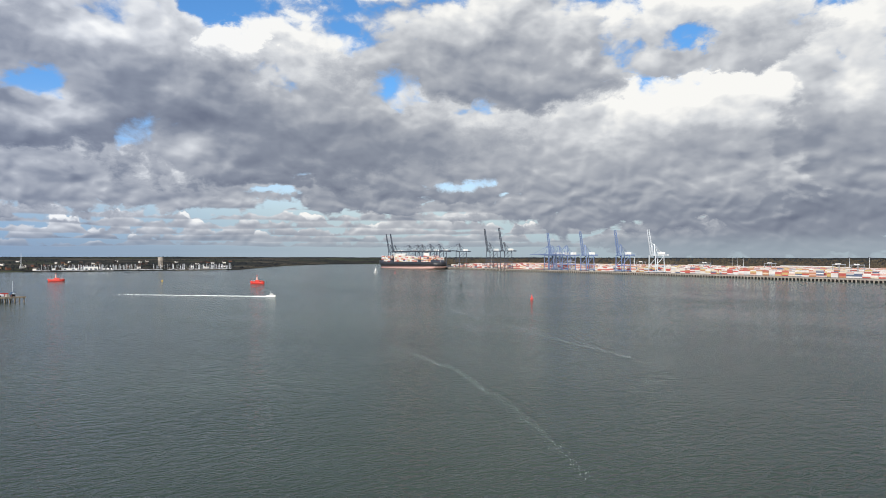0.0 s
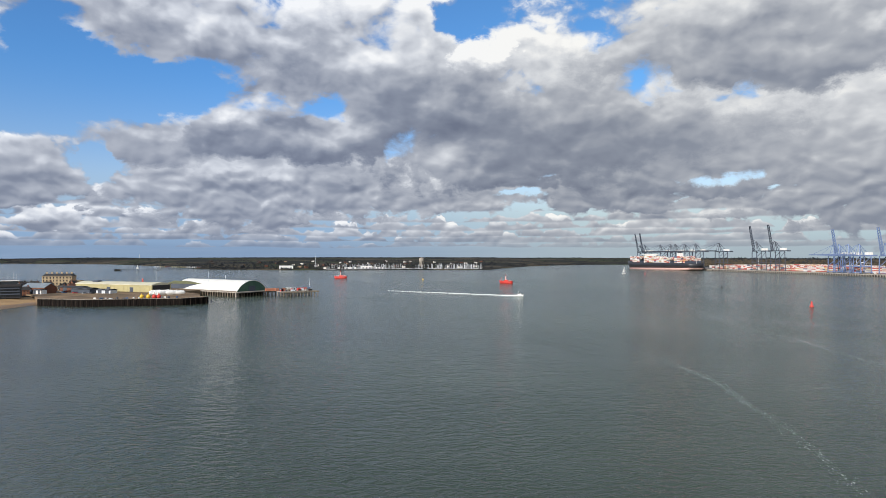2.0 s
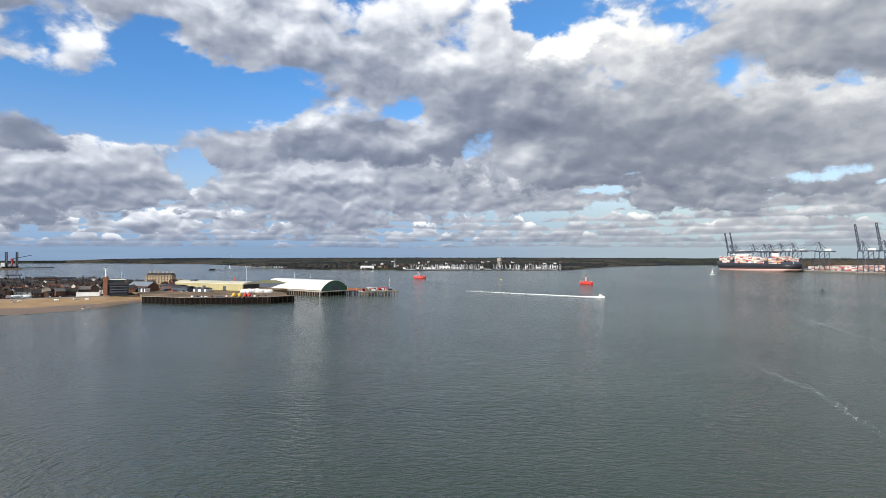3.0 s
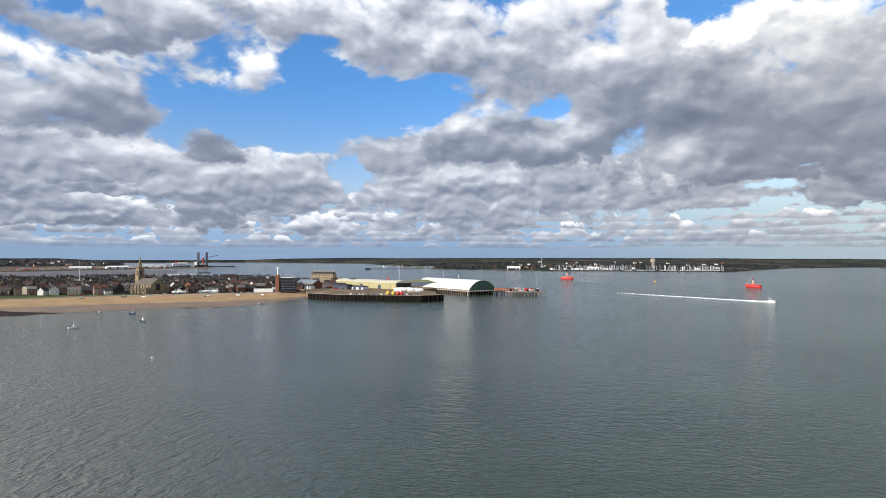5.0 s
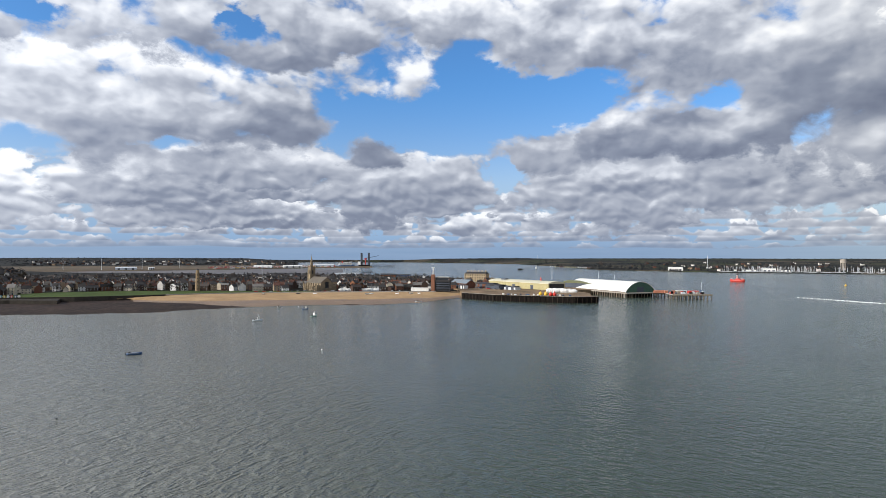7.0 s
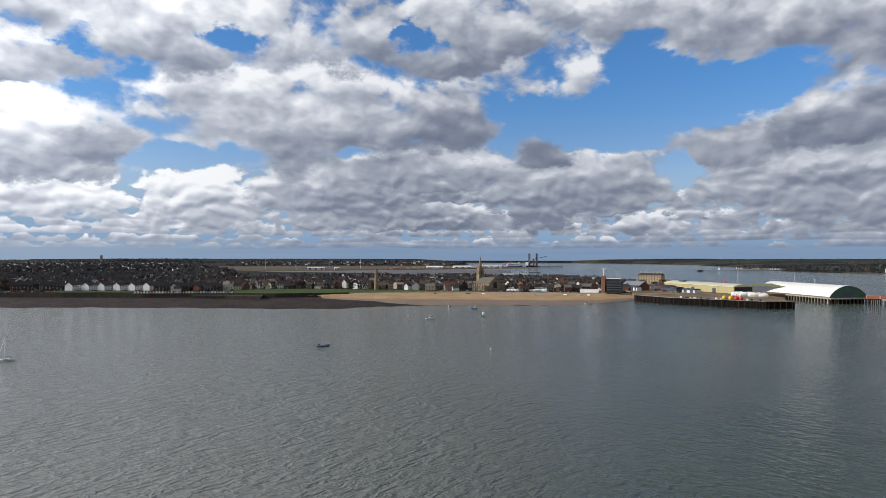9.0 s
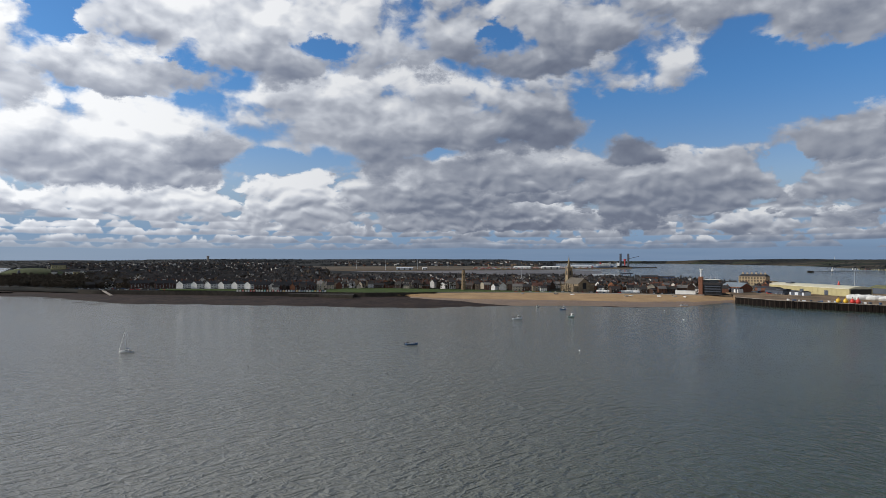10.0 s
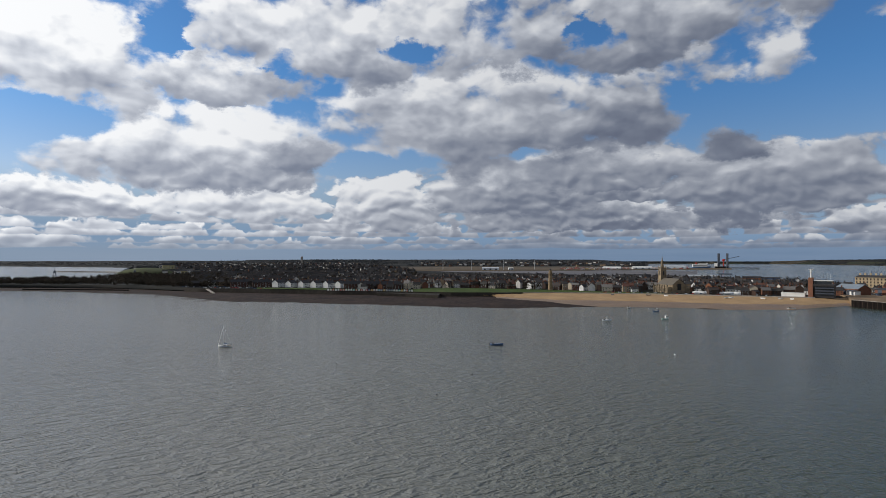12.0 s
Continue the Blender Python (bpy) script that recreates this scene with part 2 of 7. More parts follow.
    cr = ramp.color_ramp
    cr.elements[0].position, cr.elements[0].color = 0.0, (0.165, 0.190, 0.262, 1)
    cr.elements[1].position, cr.elements[1].color = 1.0, (0.98, 0.975, 0.97, 1)
    for pos, col in ((0.32, (0.265, 0.295, 0.370, 1)), (0.60, (0.46, 0.485, 0.545, 1)), (0.80, (0.70, 0.72, 0.765, 1))):
        e = cr.elements.new(pos)
        e.color = col
    bright = n.mix(1.0, ramp.outputs[0], n.mix(glow, (1.0, 1.0, 1.0), (1.6, 1.58, 1.54)), "MULTIPLY")
    sky = tree.nodes.new("ShaderNodeTexSky")
    sky.sky_type, sky.sun_disc = "NISHITA", False
    sky.sun_elevation, sky.sun_rotation = radians(SUN_HEIGHT), radians(-SUN_BEARING)
    sky.air_density, sky.dust_density, sky.ozone_density = 1.0, 0.6, 1.5
    clear = n.mix(1.0, sky.outputs[0], n.mix(n.step(height, 4.0, 17.0), (0.125, 0.125, 0.145), (0.068, 0.120, 0.170)), "MULTIPLY")
    # the sky over the sea is paler and greyer, the low cloud towards the sun brighter
    pale, sunny = n.step(bearing, 42.0, 5.0), n.step(bearing, 78.0, 118.0)
    clear = n.mix(n.step(height, 8.0, 2.0), clear, n.mix(pale, (0.31, 0.46, 0.65), (0.50, 0.63, 0.70)))
    bright = n.mix(n.step(height, 24.0, 50.0), bright, n.mix(0.30, bright, (0.0, 0.0, 0.0)))
    # thin distant cloud and haze towards the horizon
    low = n.step(height, 2.4, 0.3)
    veil = n.mix(n.noise(n.join(n.math("MULTIPLY", bearing, 0.06), n.math("MULTIPLY", height, 0.9), 0.0), 1.6, 5.0, 0.6),
                 (0.165, 0.255, 0.40), (0.32, 0.40, 0.53))
    veil = n.mix(n.math("MULTIPLY", pale, 0.6), veil, (0.46, 0.52, 0.55))
    veil = n.mix(n.math("MULTIPLY", sunny, 0.6), veil, (0.50, 0.57, 0.65))
    sight = n.mix(cover, clear, bright)
    sight = n.mix(n.math("MULTIPLY", low, 0.72), sight, veil)
    sight = n.mix(1.0, sight, n.mix(pale, (0.965, 0.995, 1.045), (1.0, 1.0, 0.975)), "MULTIPLY")
    sight = n.mix(n.step(z, -0.002, -0.02), sight, (0.10, 0.12, 0.12))
    bg, out = tree.nodes.new("ShaderNodeBackground"), tree.nodes.new("ShaderNodeOutputWorld")
    n.put(bg.inputs["Color"], sight)
    bg.inputs["Strength"].default_value = 1.0
    tree.links.new(bg.outputs[0], out.inputs[0])
    scene.world = world


build_world()
sun = new("sun", bpy.data.lights.new("sun", "SUN"))
sun.data.energy, sun.data.angle, sun.data.color = 5.0, radians(0.6), (1.0, 0.935, 0.85)
sun.rotation_euler = (radians(90 - SUN_HEIGHT), 0, radians(SUN_BEARING + 180))

# ======== materials ========
MATS = {}


def material(name, colour, rough=0.8, second=None, scale=0.3, fine=4.0, bump=0.0, metal=0.0, per="", spread=0.0, palette=None, depth=0.05):
    """Two colours mixed by stains and grain, in metres; per: 'thing' or 'piece' varies it from object to object or island to island."""
    if name in MATS:
        return MATS[name]
    m = bpy.data.materials.new(name)
    m.use_nodes = True
    tree = m.node_tree
    n = Nodes(tree)
    b = tree.nodes["Principled BSDF"]
    place = tree.nodes.new("ShaderNodeNewGeometry")
    pos = place.outputs["Position"]
    stains = n.noise(pos, scale, 5.0, 0.6)
    grain = n.noise(pos, fine, 3.0, 0.6)
    second = second or tuple(c * 0.7 for c in colour)
    fac = n.step(n.math("MULTIPLY_ADD", grain, 0.45, n.math("MULTIPLY", stains, 0.8)), 0.38, 0.86)
    first = colour
    if per:
        rnd = tree.nodes.new("ShaderNodeObjectInfo").outputs["Random"] if per == "thing" else place.outputs["Random Per Island"]
        if palette:
            ramp = tree.nodes.new("ShaderNodeValToRGB")
            ramp.color_ramp.interpolation = "CONSTANT"
            while len(ramp.color_ramp.elements) < len(palette):
                ramp.color_ramp.elements.new(0.5)
            for i, (e, c) in enumerate(zip(ramp.color_ramp.elements, palette)):
                e.position, e.color = i / len(palette), (*c, 1)
            n.put(ramp.inputs[0], rnd)
            col = n.mix(n.math("MULTIPLY", fac, 0.35), ramp.outputs[0], second)
        else:
            col = n.mix(fac, first, second)
            col = n.mix(1.0, col, n.mix(rnd, (1 - spread,) * 3, (1 + spread,) * 3), "MULTIPLY")
    else:
        col = n.mix(fac, first, second)
    n.put(b.inputs["Base Color"], col)
    b.inputs["Metallic"].default_value = metal
    if rough >= 0.8:
        b.inputs["Specular IOR Level"].default_value = 0.12
    n.put(b.inputs["Roughness"], n.step(grain, 0.2, 0.8, max(rough - 0.08, 0.02), min(rough + 0.08, 1.0)))
    if bump:
        bm = tree.nodes.new("ShaderNodeBump")
        bm.inputs["Strength"].default_value, bm.inputs["Distance"].default_value = bump, depth
        n.put(bm.inputs["Height"], grain)
        tree.links.new(bm.outputs[0], b.inputs["Normal"])
    MATS[name] = m
    return m


def water_material():
    m = bpy.data.materials.new("sea_water")
    m.use_nodes = True
    tree = m.node_tree
    n = Nodes(tree)
    b = tree.nodes["Principled BSDF"]
    pos = tree.nodes.new("ShaderNodeNewGeometry").outputs["Position"]
    px, py, pz = n.split(pos)

    def turned(at, angle, along, across):
        """Coordinates along and across the crests."""
        c, d = math.cos(radians(angle)), math.sin(radians(angle))
        return n.join(n.vec("DOT_PRODUCT", at, (c * along, d * along, 0)), n.vec("DOT_PRODUCT", at, (-d * across, c * across, 0)), 0.0)

    def train(at, angle, along, across, detail, seed):
        """A train of short-crested waves, crests sharper than troughs."""
        v = n.noise(n.vec("ADD", turned(at, angle, along, across), (seed, seed * 1.7, 0.0)), 1.0, detail, 0.50, 0.35)
        return n.math("POWER", n.math("SUBTRACT", 1.0, n.math("ABSOLUTE", n.math("MULTIPLY_ADD", v, 2.6, -1.3))), 1.4)

    # the wind sea runs up the harbour, and swings round into the bay off the beach
    lanes = n.noise(turned(pos, -35, 0.0035, 0.011), 1.0, 4.0, 0.6, 0.5)
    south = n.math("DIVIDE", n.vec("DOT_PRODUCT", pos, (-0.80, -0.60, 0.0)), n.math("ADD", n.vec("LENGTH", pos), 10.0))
    bay = n.step(south, 0.02, 0.70)
    lee = n.math("MULTIPLY", n.step(px, -90.0, -480.0), n.step(py, 420.0, 100.0))
    # paler, silty water south of the bay, its sun-side brightness put into the colour
    sunny_silt = n.step(south, 0.10, 1.25)

    def surface(at):
        open_sea = n.math("ADD", n.math("MULTIPLY", train(at, 20, 0.15, 0.30, 3.0, 0.0), 0.75), n.math("MULTIPLY", train(at, 5, 0.60, 1.05, 2.0, 3.0), 0.30))
        inshore = n.math("ADD", n.math("MULTIPLY", train(at, 122, 0.13, 0.27, 3.0, 7.0), 0.75), n.math("MULTIPLY", train(at, 98, 0.55, 1.0, 2.0, 5.0), 0.30))
        return n.math("MULTIPLY_ADD", n.math("SUBTRACT", inshore, open_sea), bay, open_sea)

    eps = 0.22
    h0 = surface(pos)
    hx = n.math("SUBTRACT", h0, surface(n.vec("ADD", pos, (eps, 0, 0))))
    hy = n.math("SUBTRACT", h0, surface(n.vec("ADD", pos, (0, eps, 0))))
    force = n.math("MULTIPLY", n.step(lanes, 0.3, 0.7, 0.75, 1.2), n.step(lee, 0.0, 1.0, 1.0, 0.85, False))
    force = n.math("MULTIPLY", n.math("MULTIPLY", force, n.math("MULTIPLY_ADD", bay, 0.75, 1.0)), WAVE_HEIGHT / eps)
    lean = n.join(n.math("MULTIPLY", hx, force), n.math("MULTIPLY", hy, force), 1.0)
    tree.links.new(n.vec("NORMALIZE", lean), b.inputs["Normal"])
    mud = n.noise(turned(pos, 20, 0.0016, 0.0030), 1.0, 4.0, 0.55, 0.3)
    deep = n.mix(n.step(mud, 0.35, 0.68), (0.030, 0.048, 0.037), (0.066, 0.090, 0.070))
    n.put(b.inputs["Base Color"], n.mix(n.math("MULTIPLY", sunny_silt, 0.85), deep, (0.300, 0.294, 0.272)))
    n.put(b.inputs["Roughness"], n.step(lanes, 0.3, 0.7, 0.12, 0.15))
    b.inputs["IOR"].default_value = 1.33
    b.inputs["Specular IOR Level"].default_value = 0.37
    return m


WAVE_HEIGHT = 0.62
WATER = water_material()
SAND = material("beach_sand", (0.44, 0.30, 0.165), 0.95, (0.30, 0.20, 0.11), 0.05, 0.6, 0.5)
WET_SAND = material("wet_sand", (0.24, 0.155, 0.085), 0.55, (0.16, 0.105, 0.065), 0.03, 0.5, 0.3)
MUD = material("dark_mud", (0.052, 0.033, 0.025), 0.85, (0.015, 0.011, 0.010), 0.04, 0.25)
FLAT_MUD = material("tidal_flat", (0.11, 0.092, 0.08), 0.5, (0.07, 0.064, 0.062), 0.004, 0.02)
GRASS = material("lawn_grass", (0.065, 0.098, 0.022), 0.9, (0.038, 0.060, 0.015), 0.05, 1.0, 0.4)
TOWN_GROUND = material("town_ground", (0.034, 0.033, 0.032), 0.9, (0.018, 0.020, 0.016), 0.03, 0.5)
# earth tones shifted a little towards the blue of distance haze
EARTH = material("hazed_farm_earth", (0.036, 0.035, 0.033), 1.0, (0.017, 0.021, 0.022), 0.0035, 0.03)
CONCRETE = material("quay_concrete", (0.42, 0.38, 0.33), 0.85, (0.27, 0.24, 0.21), 0.15, 2.0, 0.3)
DARK_CONCRETE = material("sea_wall_concrete", (0.055, 0.048, 0.040), 0.9, (0.026, 0.023, 0.020), 0.2, 2.0, 0.3)
RUST = material("rusty_steel", (0.011, 0.0075, 0.0065), 0.85, (0.006, 0.005, 0.0045), 0.4, 2.0, 0.3)
# weedy timber; also the dark sheet that stands for shade below the arched shed
WEED_AND_SHADE = material("weed_and_shade", (0.016, 0.014, 0.011), 0.9, (0.03, 0.025, 0.02), 0.4, 2.0, 0.3)
PILE = material("pile_timber", (0.30, 0.25, 0.19), 0.85, (0.12, 0.10, 0.075), 0.4, 3.0, 0.2)
WHITE = material("white_paint", (0.80, 0.80, 0.78), 0.5, (0.66, 0.66, 0.64), 0.3, 2.0)
WHITE_SHEET = material("white_roof_sheet", (0.80, 0.80, 0.77), 0.45, (0.70, 0.69, 0.65), 0.12, 1.2)
GREEN_SHEET = material("green_cladding", (0.045, 0.115, 0.075), 0.5, (0.03, 0.08, 0.055), 0.2, 2.0)
CREAM_SHEET = material("cream_cladding", (0.42, 0.37, 0.19), 0.6, (0.33, 0.29, 0.15), 0.2, 2.0)
RED = material("red_paint", (0.62, 0.045, 0.03), 0.45, (0.42, 0.035, 0.03), 0.5, 3.0)
YELLOW = material("yellow_paint", (0.75, 0.48, 0.04), 0.45, (0.6, 0.38, 0.04), 0.5, 3.0)
NAVY = material("dark_hull_paint", (0.022, 0.024, 0.032), 0.45, (0.035, 0.035, 0.04), 0.05, 1.0)
PINK = material("antifouling_paint", (0.66, 0.42, 0.38), 0.6, (0.52, 0.33, 0.30), 0.05, 1.0)
BLUE = material("blue_steel_paint", (0.17, 0.24, 0.42), 0.5, (0.13, 0.19, 0.34), 0.1, 1.0)
SLATE_STEEL = material("dark_grey_steel_paint", (0.06, 0.075, 0.105), 0.5, (0.045, 0.055, 0.075), 0.1, 1.0)
PALE_STEEL = material("pale_steel_paint", (0.62, 0.66, 0.70), 0.5, (0.5, 0.54, 0.58), 0.1, 1.0)
BOAT_BLUE = material("blue_boat_paint", (0.04, 0.10, 0.22), 0.4, (0.03, 0.07, 0.15), 0.5, 4.0)
GLASS_DARK = material("dark_window_glass", (0.02, 0.024, 0.03), 0.08, (0.03, 0.035, 0.04), 0.3, 1.0)
BLACK = material("black_rubber", (0.02, 0.02, 0.02), 0.7)
BRICK = material("red_brick", (0.20, 0.085, 0.055), 0.85, (0.12, 0.06, 0.042), 0.3, 3.0)
STONE = material("church_stone", (0.33, 0.26, 0.17), 0.9, (0.15, 0.12, 0.085), 0.25, 2.0, 0.3)
BUFF_BRICK = material("buff_brick", (0.46, 0.36, 0.23), 0.85, (0.33, 0.255, 0.165), 0.3, 2.0)
SLATE = material("roof_slate", (0.028, 0.027, 0.031), 0.7, (0.015, 0.015, 0.018), 0.3, 3.0)
HOUSE_WALL = material("house_wall", (0.5, 0.4, 0.3), 0.85, (0.10, 0.08, 0.065), 0.25, 2.0, per="thing",
                      palette=[(0.17, 0.07, 0.045), (0.80, 0.79, 0.76), (0.075, 0.042, 0.032), (0.40, 0.31, 0.21), (0.060, 0.038, 0.030), (0.62, 0.55, 0.43), (0.20, 0.09, 0.055), (0.70, 0.66, 0.58), (0.82, 0.81, 0.79), (0.055, 0.036, 0.030), (0.26, 0.11, 0.06), (0.76, 0.74, 0.70)])
HOUSE_ROOF = material("house_roof", (0.1, 0.08, 0.07), 0.75, (0.05, 0.045, 0.04), 0.3, 3.0, per="thing",
                      palette=[(0.026, 0.024, 0.026), (0.045, 0.032, 0.028), (0.020, 0.019, 0.021), (0.040, 0.033, 0.029), (0.13, 0.050, 0.032), (0.030, 0.028, 0.025), (0.022, 0.021, 0.023), (0.018, 0.017, 0.018), (0.19, 0.18, 0.17)])
FAR_WALL = material("far_house_wall", (0.4, 0.3, 0.2), 0.85, (0.10, 0.08, 0.065), 0.05, 0.3, per="piece",
                    palette=[(0.12, 0.055, 0.038), (0.75, 0.73, 0.70), (0.030, 0.024, 0.022), (0.28, 0.20, 0.13), (0.025, 0.022, 0.022), (0.020, 0.019, 0.020), (0.66, 0.64, 0.60), (0.035, 0.027, 0.024)])
FAR_ROOF = material("far_house_roof", (0.1, 0.08, 0.07), 0.75, (0.05, 0.045, 0.04), 0.05, 0.3, per="piece",
                    palette=[(0.024, 0.022, 0.024), (0.038, 0.027, 0.023), (0.018, 0.018, 0.020), (0.030, 0.026, 0.024)])
SCRUB = material("winter_scrub", (0.030, 0.028, 0.021), 1.0, (0.058, 0.044, 0.032), 0.05, 0.6, per="piece", spread=0.5)
# dark winter woods with the blue of distant haze put into their colour
HAZED_WOOD = material("haze_blue_woodland", (0.020, 0.026, 0.032), 1.0, (0.030, 0.033, 0.036), 0.004, 0.05, per="piece", spread=0.45)
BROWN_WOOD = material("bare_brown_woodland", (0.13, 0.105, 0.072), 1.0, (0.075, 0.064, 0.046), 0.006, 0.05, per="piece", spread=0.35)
BARK = material("bark", (0.07, 0.055, 0.04), 0.9)
BOX_COLOURS = [(0.74, 0.73, 0.71), (0.42, 0.06, 0.045), (0.68, 0.66, 0.64), (0.46, 0.20, 0.09), (0.76, 0.75, 0.73), (0.50, 0.09, 0.07), (0.60, 0.44, 0.16), (0.72, 0.71, 0.69), (0.05, 0.10, 0.20), (0.64, 0.42, 0.36), (0.74, 0.73, 0.72), (0.48, 0.06, 0.06), (0.45, 0.46, 0.47), (0.70, 0.62, 0.48)]
BOXES = material("container_paint", (0.5, 0.4, 0.3), 0.55, (0.35, 0.27, 0.22), 0.1, 1.0, per="thing", palette=BOX_COLOURS)
FAR_BOXES = material("far_container_paint", (0.5, 0.4, 0.3), 0.55, (0.35, 0.27, 0.22), 0.1, 1.0, per="piece", palette=BOX_COLOURS)
FOAM = material("wake_foam", (0.72, 0.76, 0.76), 0.7, (0.42, 0.48, 0.48), 0.4, 2.0)

# ======== building blocks ========
def P(bearing, far, z=0.0):
    """A place on the harbour chart: degrees left of the y axis, metres out from the chart's origin, height."""
    a = radians(bearing - curve([(50, 0.0), (58, 0.45), (90, 0.55), (140, 0.6)], bearing))   # chart correction for the town side
    return Vector((-math.sin(a) * far, math.cos(a) * far, z))


def curve(rows, value):
    """Even interpolation in a short table of (value, result)."""
    return float(np.interp(value, [r[0] for r in rows], [r[1] for r in rows]))


def mesh_object(name, bm, mat, smooth=False):
    me = bpy.data.meshes.new(name)
    bm.normal_update()
    bm.to_mesh(me)
    bm.free()
    me.materials.append(mat)
    if smooth:
        for p in me.polygons:
            p.use_smooth = True
    return new(name, me)


def part(name, bm, mat, parent, label="", smooth=False):
    ob = mesh_object(name, bm, mat, smooth)
    ob.parent = parent
    if label:
        ob["label"] = label
    return ob


def thing(name, m, label, category, group="", kind=""):
    ob = new(name)
    ob.empty_display_size = 1.0
    ob.matrix_basis = m
    return tagged(ob, label, category, group, kind)


def box(bm, centre, size, turn=0.0, bevel=0.0, tilt=0.0):
    m = Matrix.Translation(centre) @ Matrix.Rotation(radians(turn), 4, "Z") @ Matrix.Rotation(radians(tilt), 4, "Y") @ Matrix.Diagonal((*size, 1))
    made = bmesh.ops.create_cube(bm, size=1.0, matrix=m)
    if bevel:
        edges = {e for v in made["verts"] for e in v.link_edges}
        bmesh.ops.bevel(bm, geom=list(edges), offset=bevel, segments=1, affect="EDGES")
    return bm


def boxes(*rows):
    bm = bmesh.new()
    for r in rows:
        box(bm, *r)
    return bm


def beam(bm, a, b, w, d=None):
    a, b = Vector(a), Vector(b)
    q = (b - a).to_track_quat("Z", "Y").to_matrix().to_4x4()
    m = Matrix.Translation((a + b) / 2) @ q @ Matrix.Diagonal((w, d or w, (b - a).length, 1))
    bmesh.ops.create_cube(bm, size=1.0, matrix=m)
    return bm


def beams(w, *rows):
    bm = bmesh.new()
    for a, b in rows:
        beam(bm, a, b, w)
    return bm


def tube(bm, a, b, r, r2=None, seg=10):
    a, b = Vector(a), Vector(b)
    q = (b - a).to_track_quat("Z", "Y").to_matrix().to_4x4()
    bmesh.ops.create_cone(bm, cap_ends=True, segments=seg, radius1=r, radius2=r if r2 is None else r2, depth=(b - a).length,
                          matrix=Matrix.Translation((a + b) / 2) @ q)
    return bm


def prism(bm, outline, z0, z1):
    """A block with the given outline (counter-clockwise), from z0 to z1."""
    low = [bm.verts.new((x, y, z0)) for x, y in outline]
    top = [bm.verts.new((x, y, z1)) for x, y in outline]
    n = len(outline)
    bm.faces.new(top)
    bm.faces.new(low[::-1])
    for i in range(n):
        bm.faces.new((low[i], low[(i + 1) % n], top[(i + 1) % n], top[i]))
    return bm


def loft(bm, rings, close=True, caps=True):
    """Skin over rings of equally many points."""
    made = [[bm.verts.new(p) for p in ring] for ring in rings]
    n = len(made[0])
    for a, b in zip(made, made[1:]):
        for i in range(n if close else n - 1):
            bm.faces.new((a[i], a[(i + 1) % n], b[(i + 1) % n], b[i]))
    if caps and close:
        bm.faces.new(made[0][::-1])
        bm.faces.new(made[-1])
    bmesh.ops.recalc_face_normals(bm, faces=bm.faces)
    return bm


def gable(bm, lx, ly, z0, z1, over=0.3, thick=0.25):
    """A pitched roof, ridge along x, with thickness."""
    hx, hy = lx / 2 + over, ly / 2 + over
    rings = []
    for x in (-hx, hx):
        rings.append([(x, -hy, z0 - 0.1), (x, 0, z1), (x, hy, z0 - 0.1), (x, hy, z0 - 0.1 + thick), (x, 0, z1 + thick * 1.3), (x, -hy, z0 - 0.1 + thick)])
    return loft(bm, rings)


def strip(name, bearings, rows, mat, rough=0.0, smooth=True):
    """A sheet of ground: for each bearing the rows give distance and height."""
    bm = bmesh.new()
    grid = []
    for b in bearings:
        line = []
        for i, row in enumerate(rows):
            far, z = row(b)
            wob = noise.noise((b * 0.9, i * 1.7, 3.0)) * rough
            line.append(bm.verts.new(P(b, far + wob * 10, z + (wob * 0.15 if z > 0.2 else 0))))
        grid.append(line)
    for a, c in zip(grid, grid[1:]):
        for i in range(len(rows) - 1):
            bm.faces.new((a[i], c[i], c[i + 1], a[i + 1]))
    bmesh.ops.recalc_face_normals(bm, faces=bm.faces)
    ob = mesh_object(name, bm, mat, smooth)
    if ob.data.polygons[0].normal.z < 0:
        ob.data.flip_normals()
    return ob


def steps(a, b, n):
    return [a + (b - a) * i / (n - 1) for i in range(n)]


# ======== sea and land ========
bm = bmesh.new()
bmesh.ops.create_grid(bm, x_segments=40, y_segments=40, size=6500)
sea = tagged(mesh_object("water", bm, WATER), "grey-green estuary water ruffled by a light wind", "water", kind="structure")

# the town peninsula: waterline, top of the foreshore, far side
WATERLINE = [(55, 700), (57.5, 668), (59, 640), (61, 600), (65.3, 576), (70, 582), (74.6, 574), (78, 566), (80.7, 557), (85, 540), (90, 552),
             (95.6, 577), (100.9, 603), (105, 630), (110.9, 668), (114, 760), (117, 850), (119.8, 884), (123, 960), (127, 1032), (140, 1200)]
BEACH_TOP = [(55, 742), (57.5, 726), (59, 708), (62, 702), (66, 700), (72, 704), (76, 704), (80.7, 704), (85, 690), (90, 690), (95.6, 714),
             (101, 738), (107, 785), (112.8, 845), (117, 940), (120, 1005), (127, 1118), (140, 1330)]
MUD_TOP = [(55, 705), (58, 668), (60, 640), (65, 612), (70, 615), (76, 618), (80, 622), (84, 655), (86.5, 688), (140, 2000)]
FAR_SIDE = [(52, 900), (57, 960), (60, 1010), (65, 1110), (70, 1220), (75, 1340), (80, 1480), (85, 1600), (90, 1690), (93.5, 1900)]


def mud_top(b):
    return min(curve(MUD_TOP, b), curve(BEACH_TOP, b) - 1)


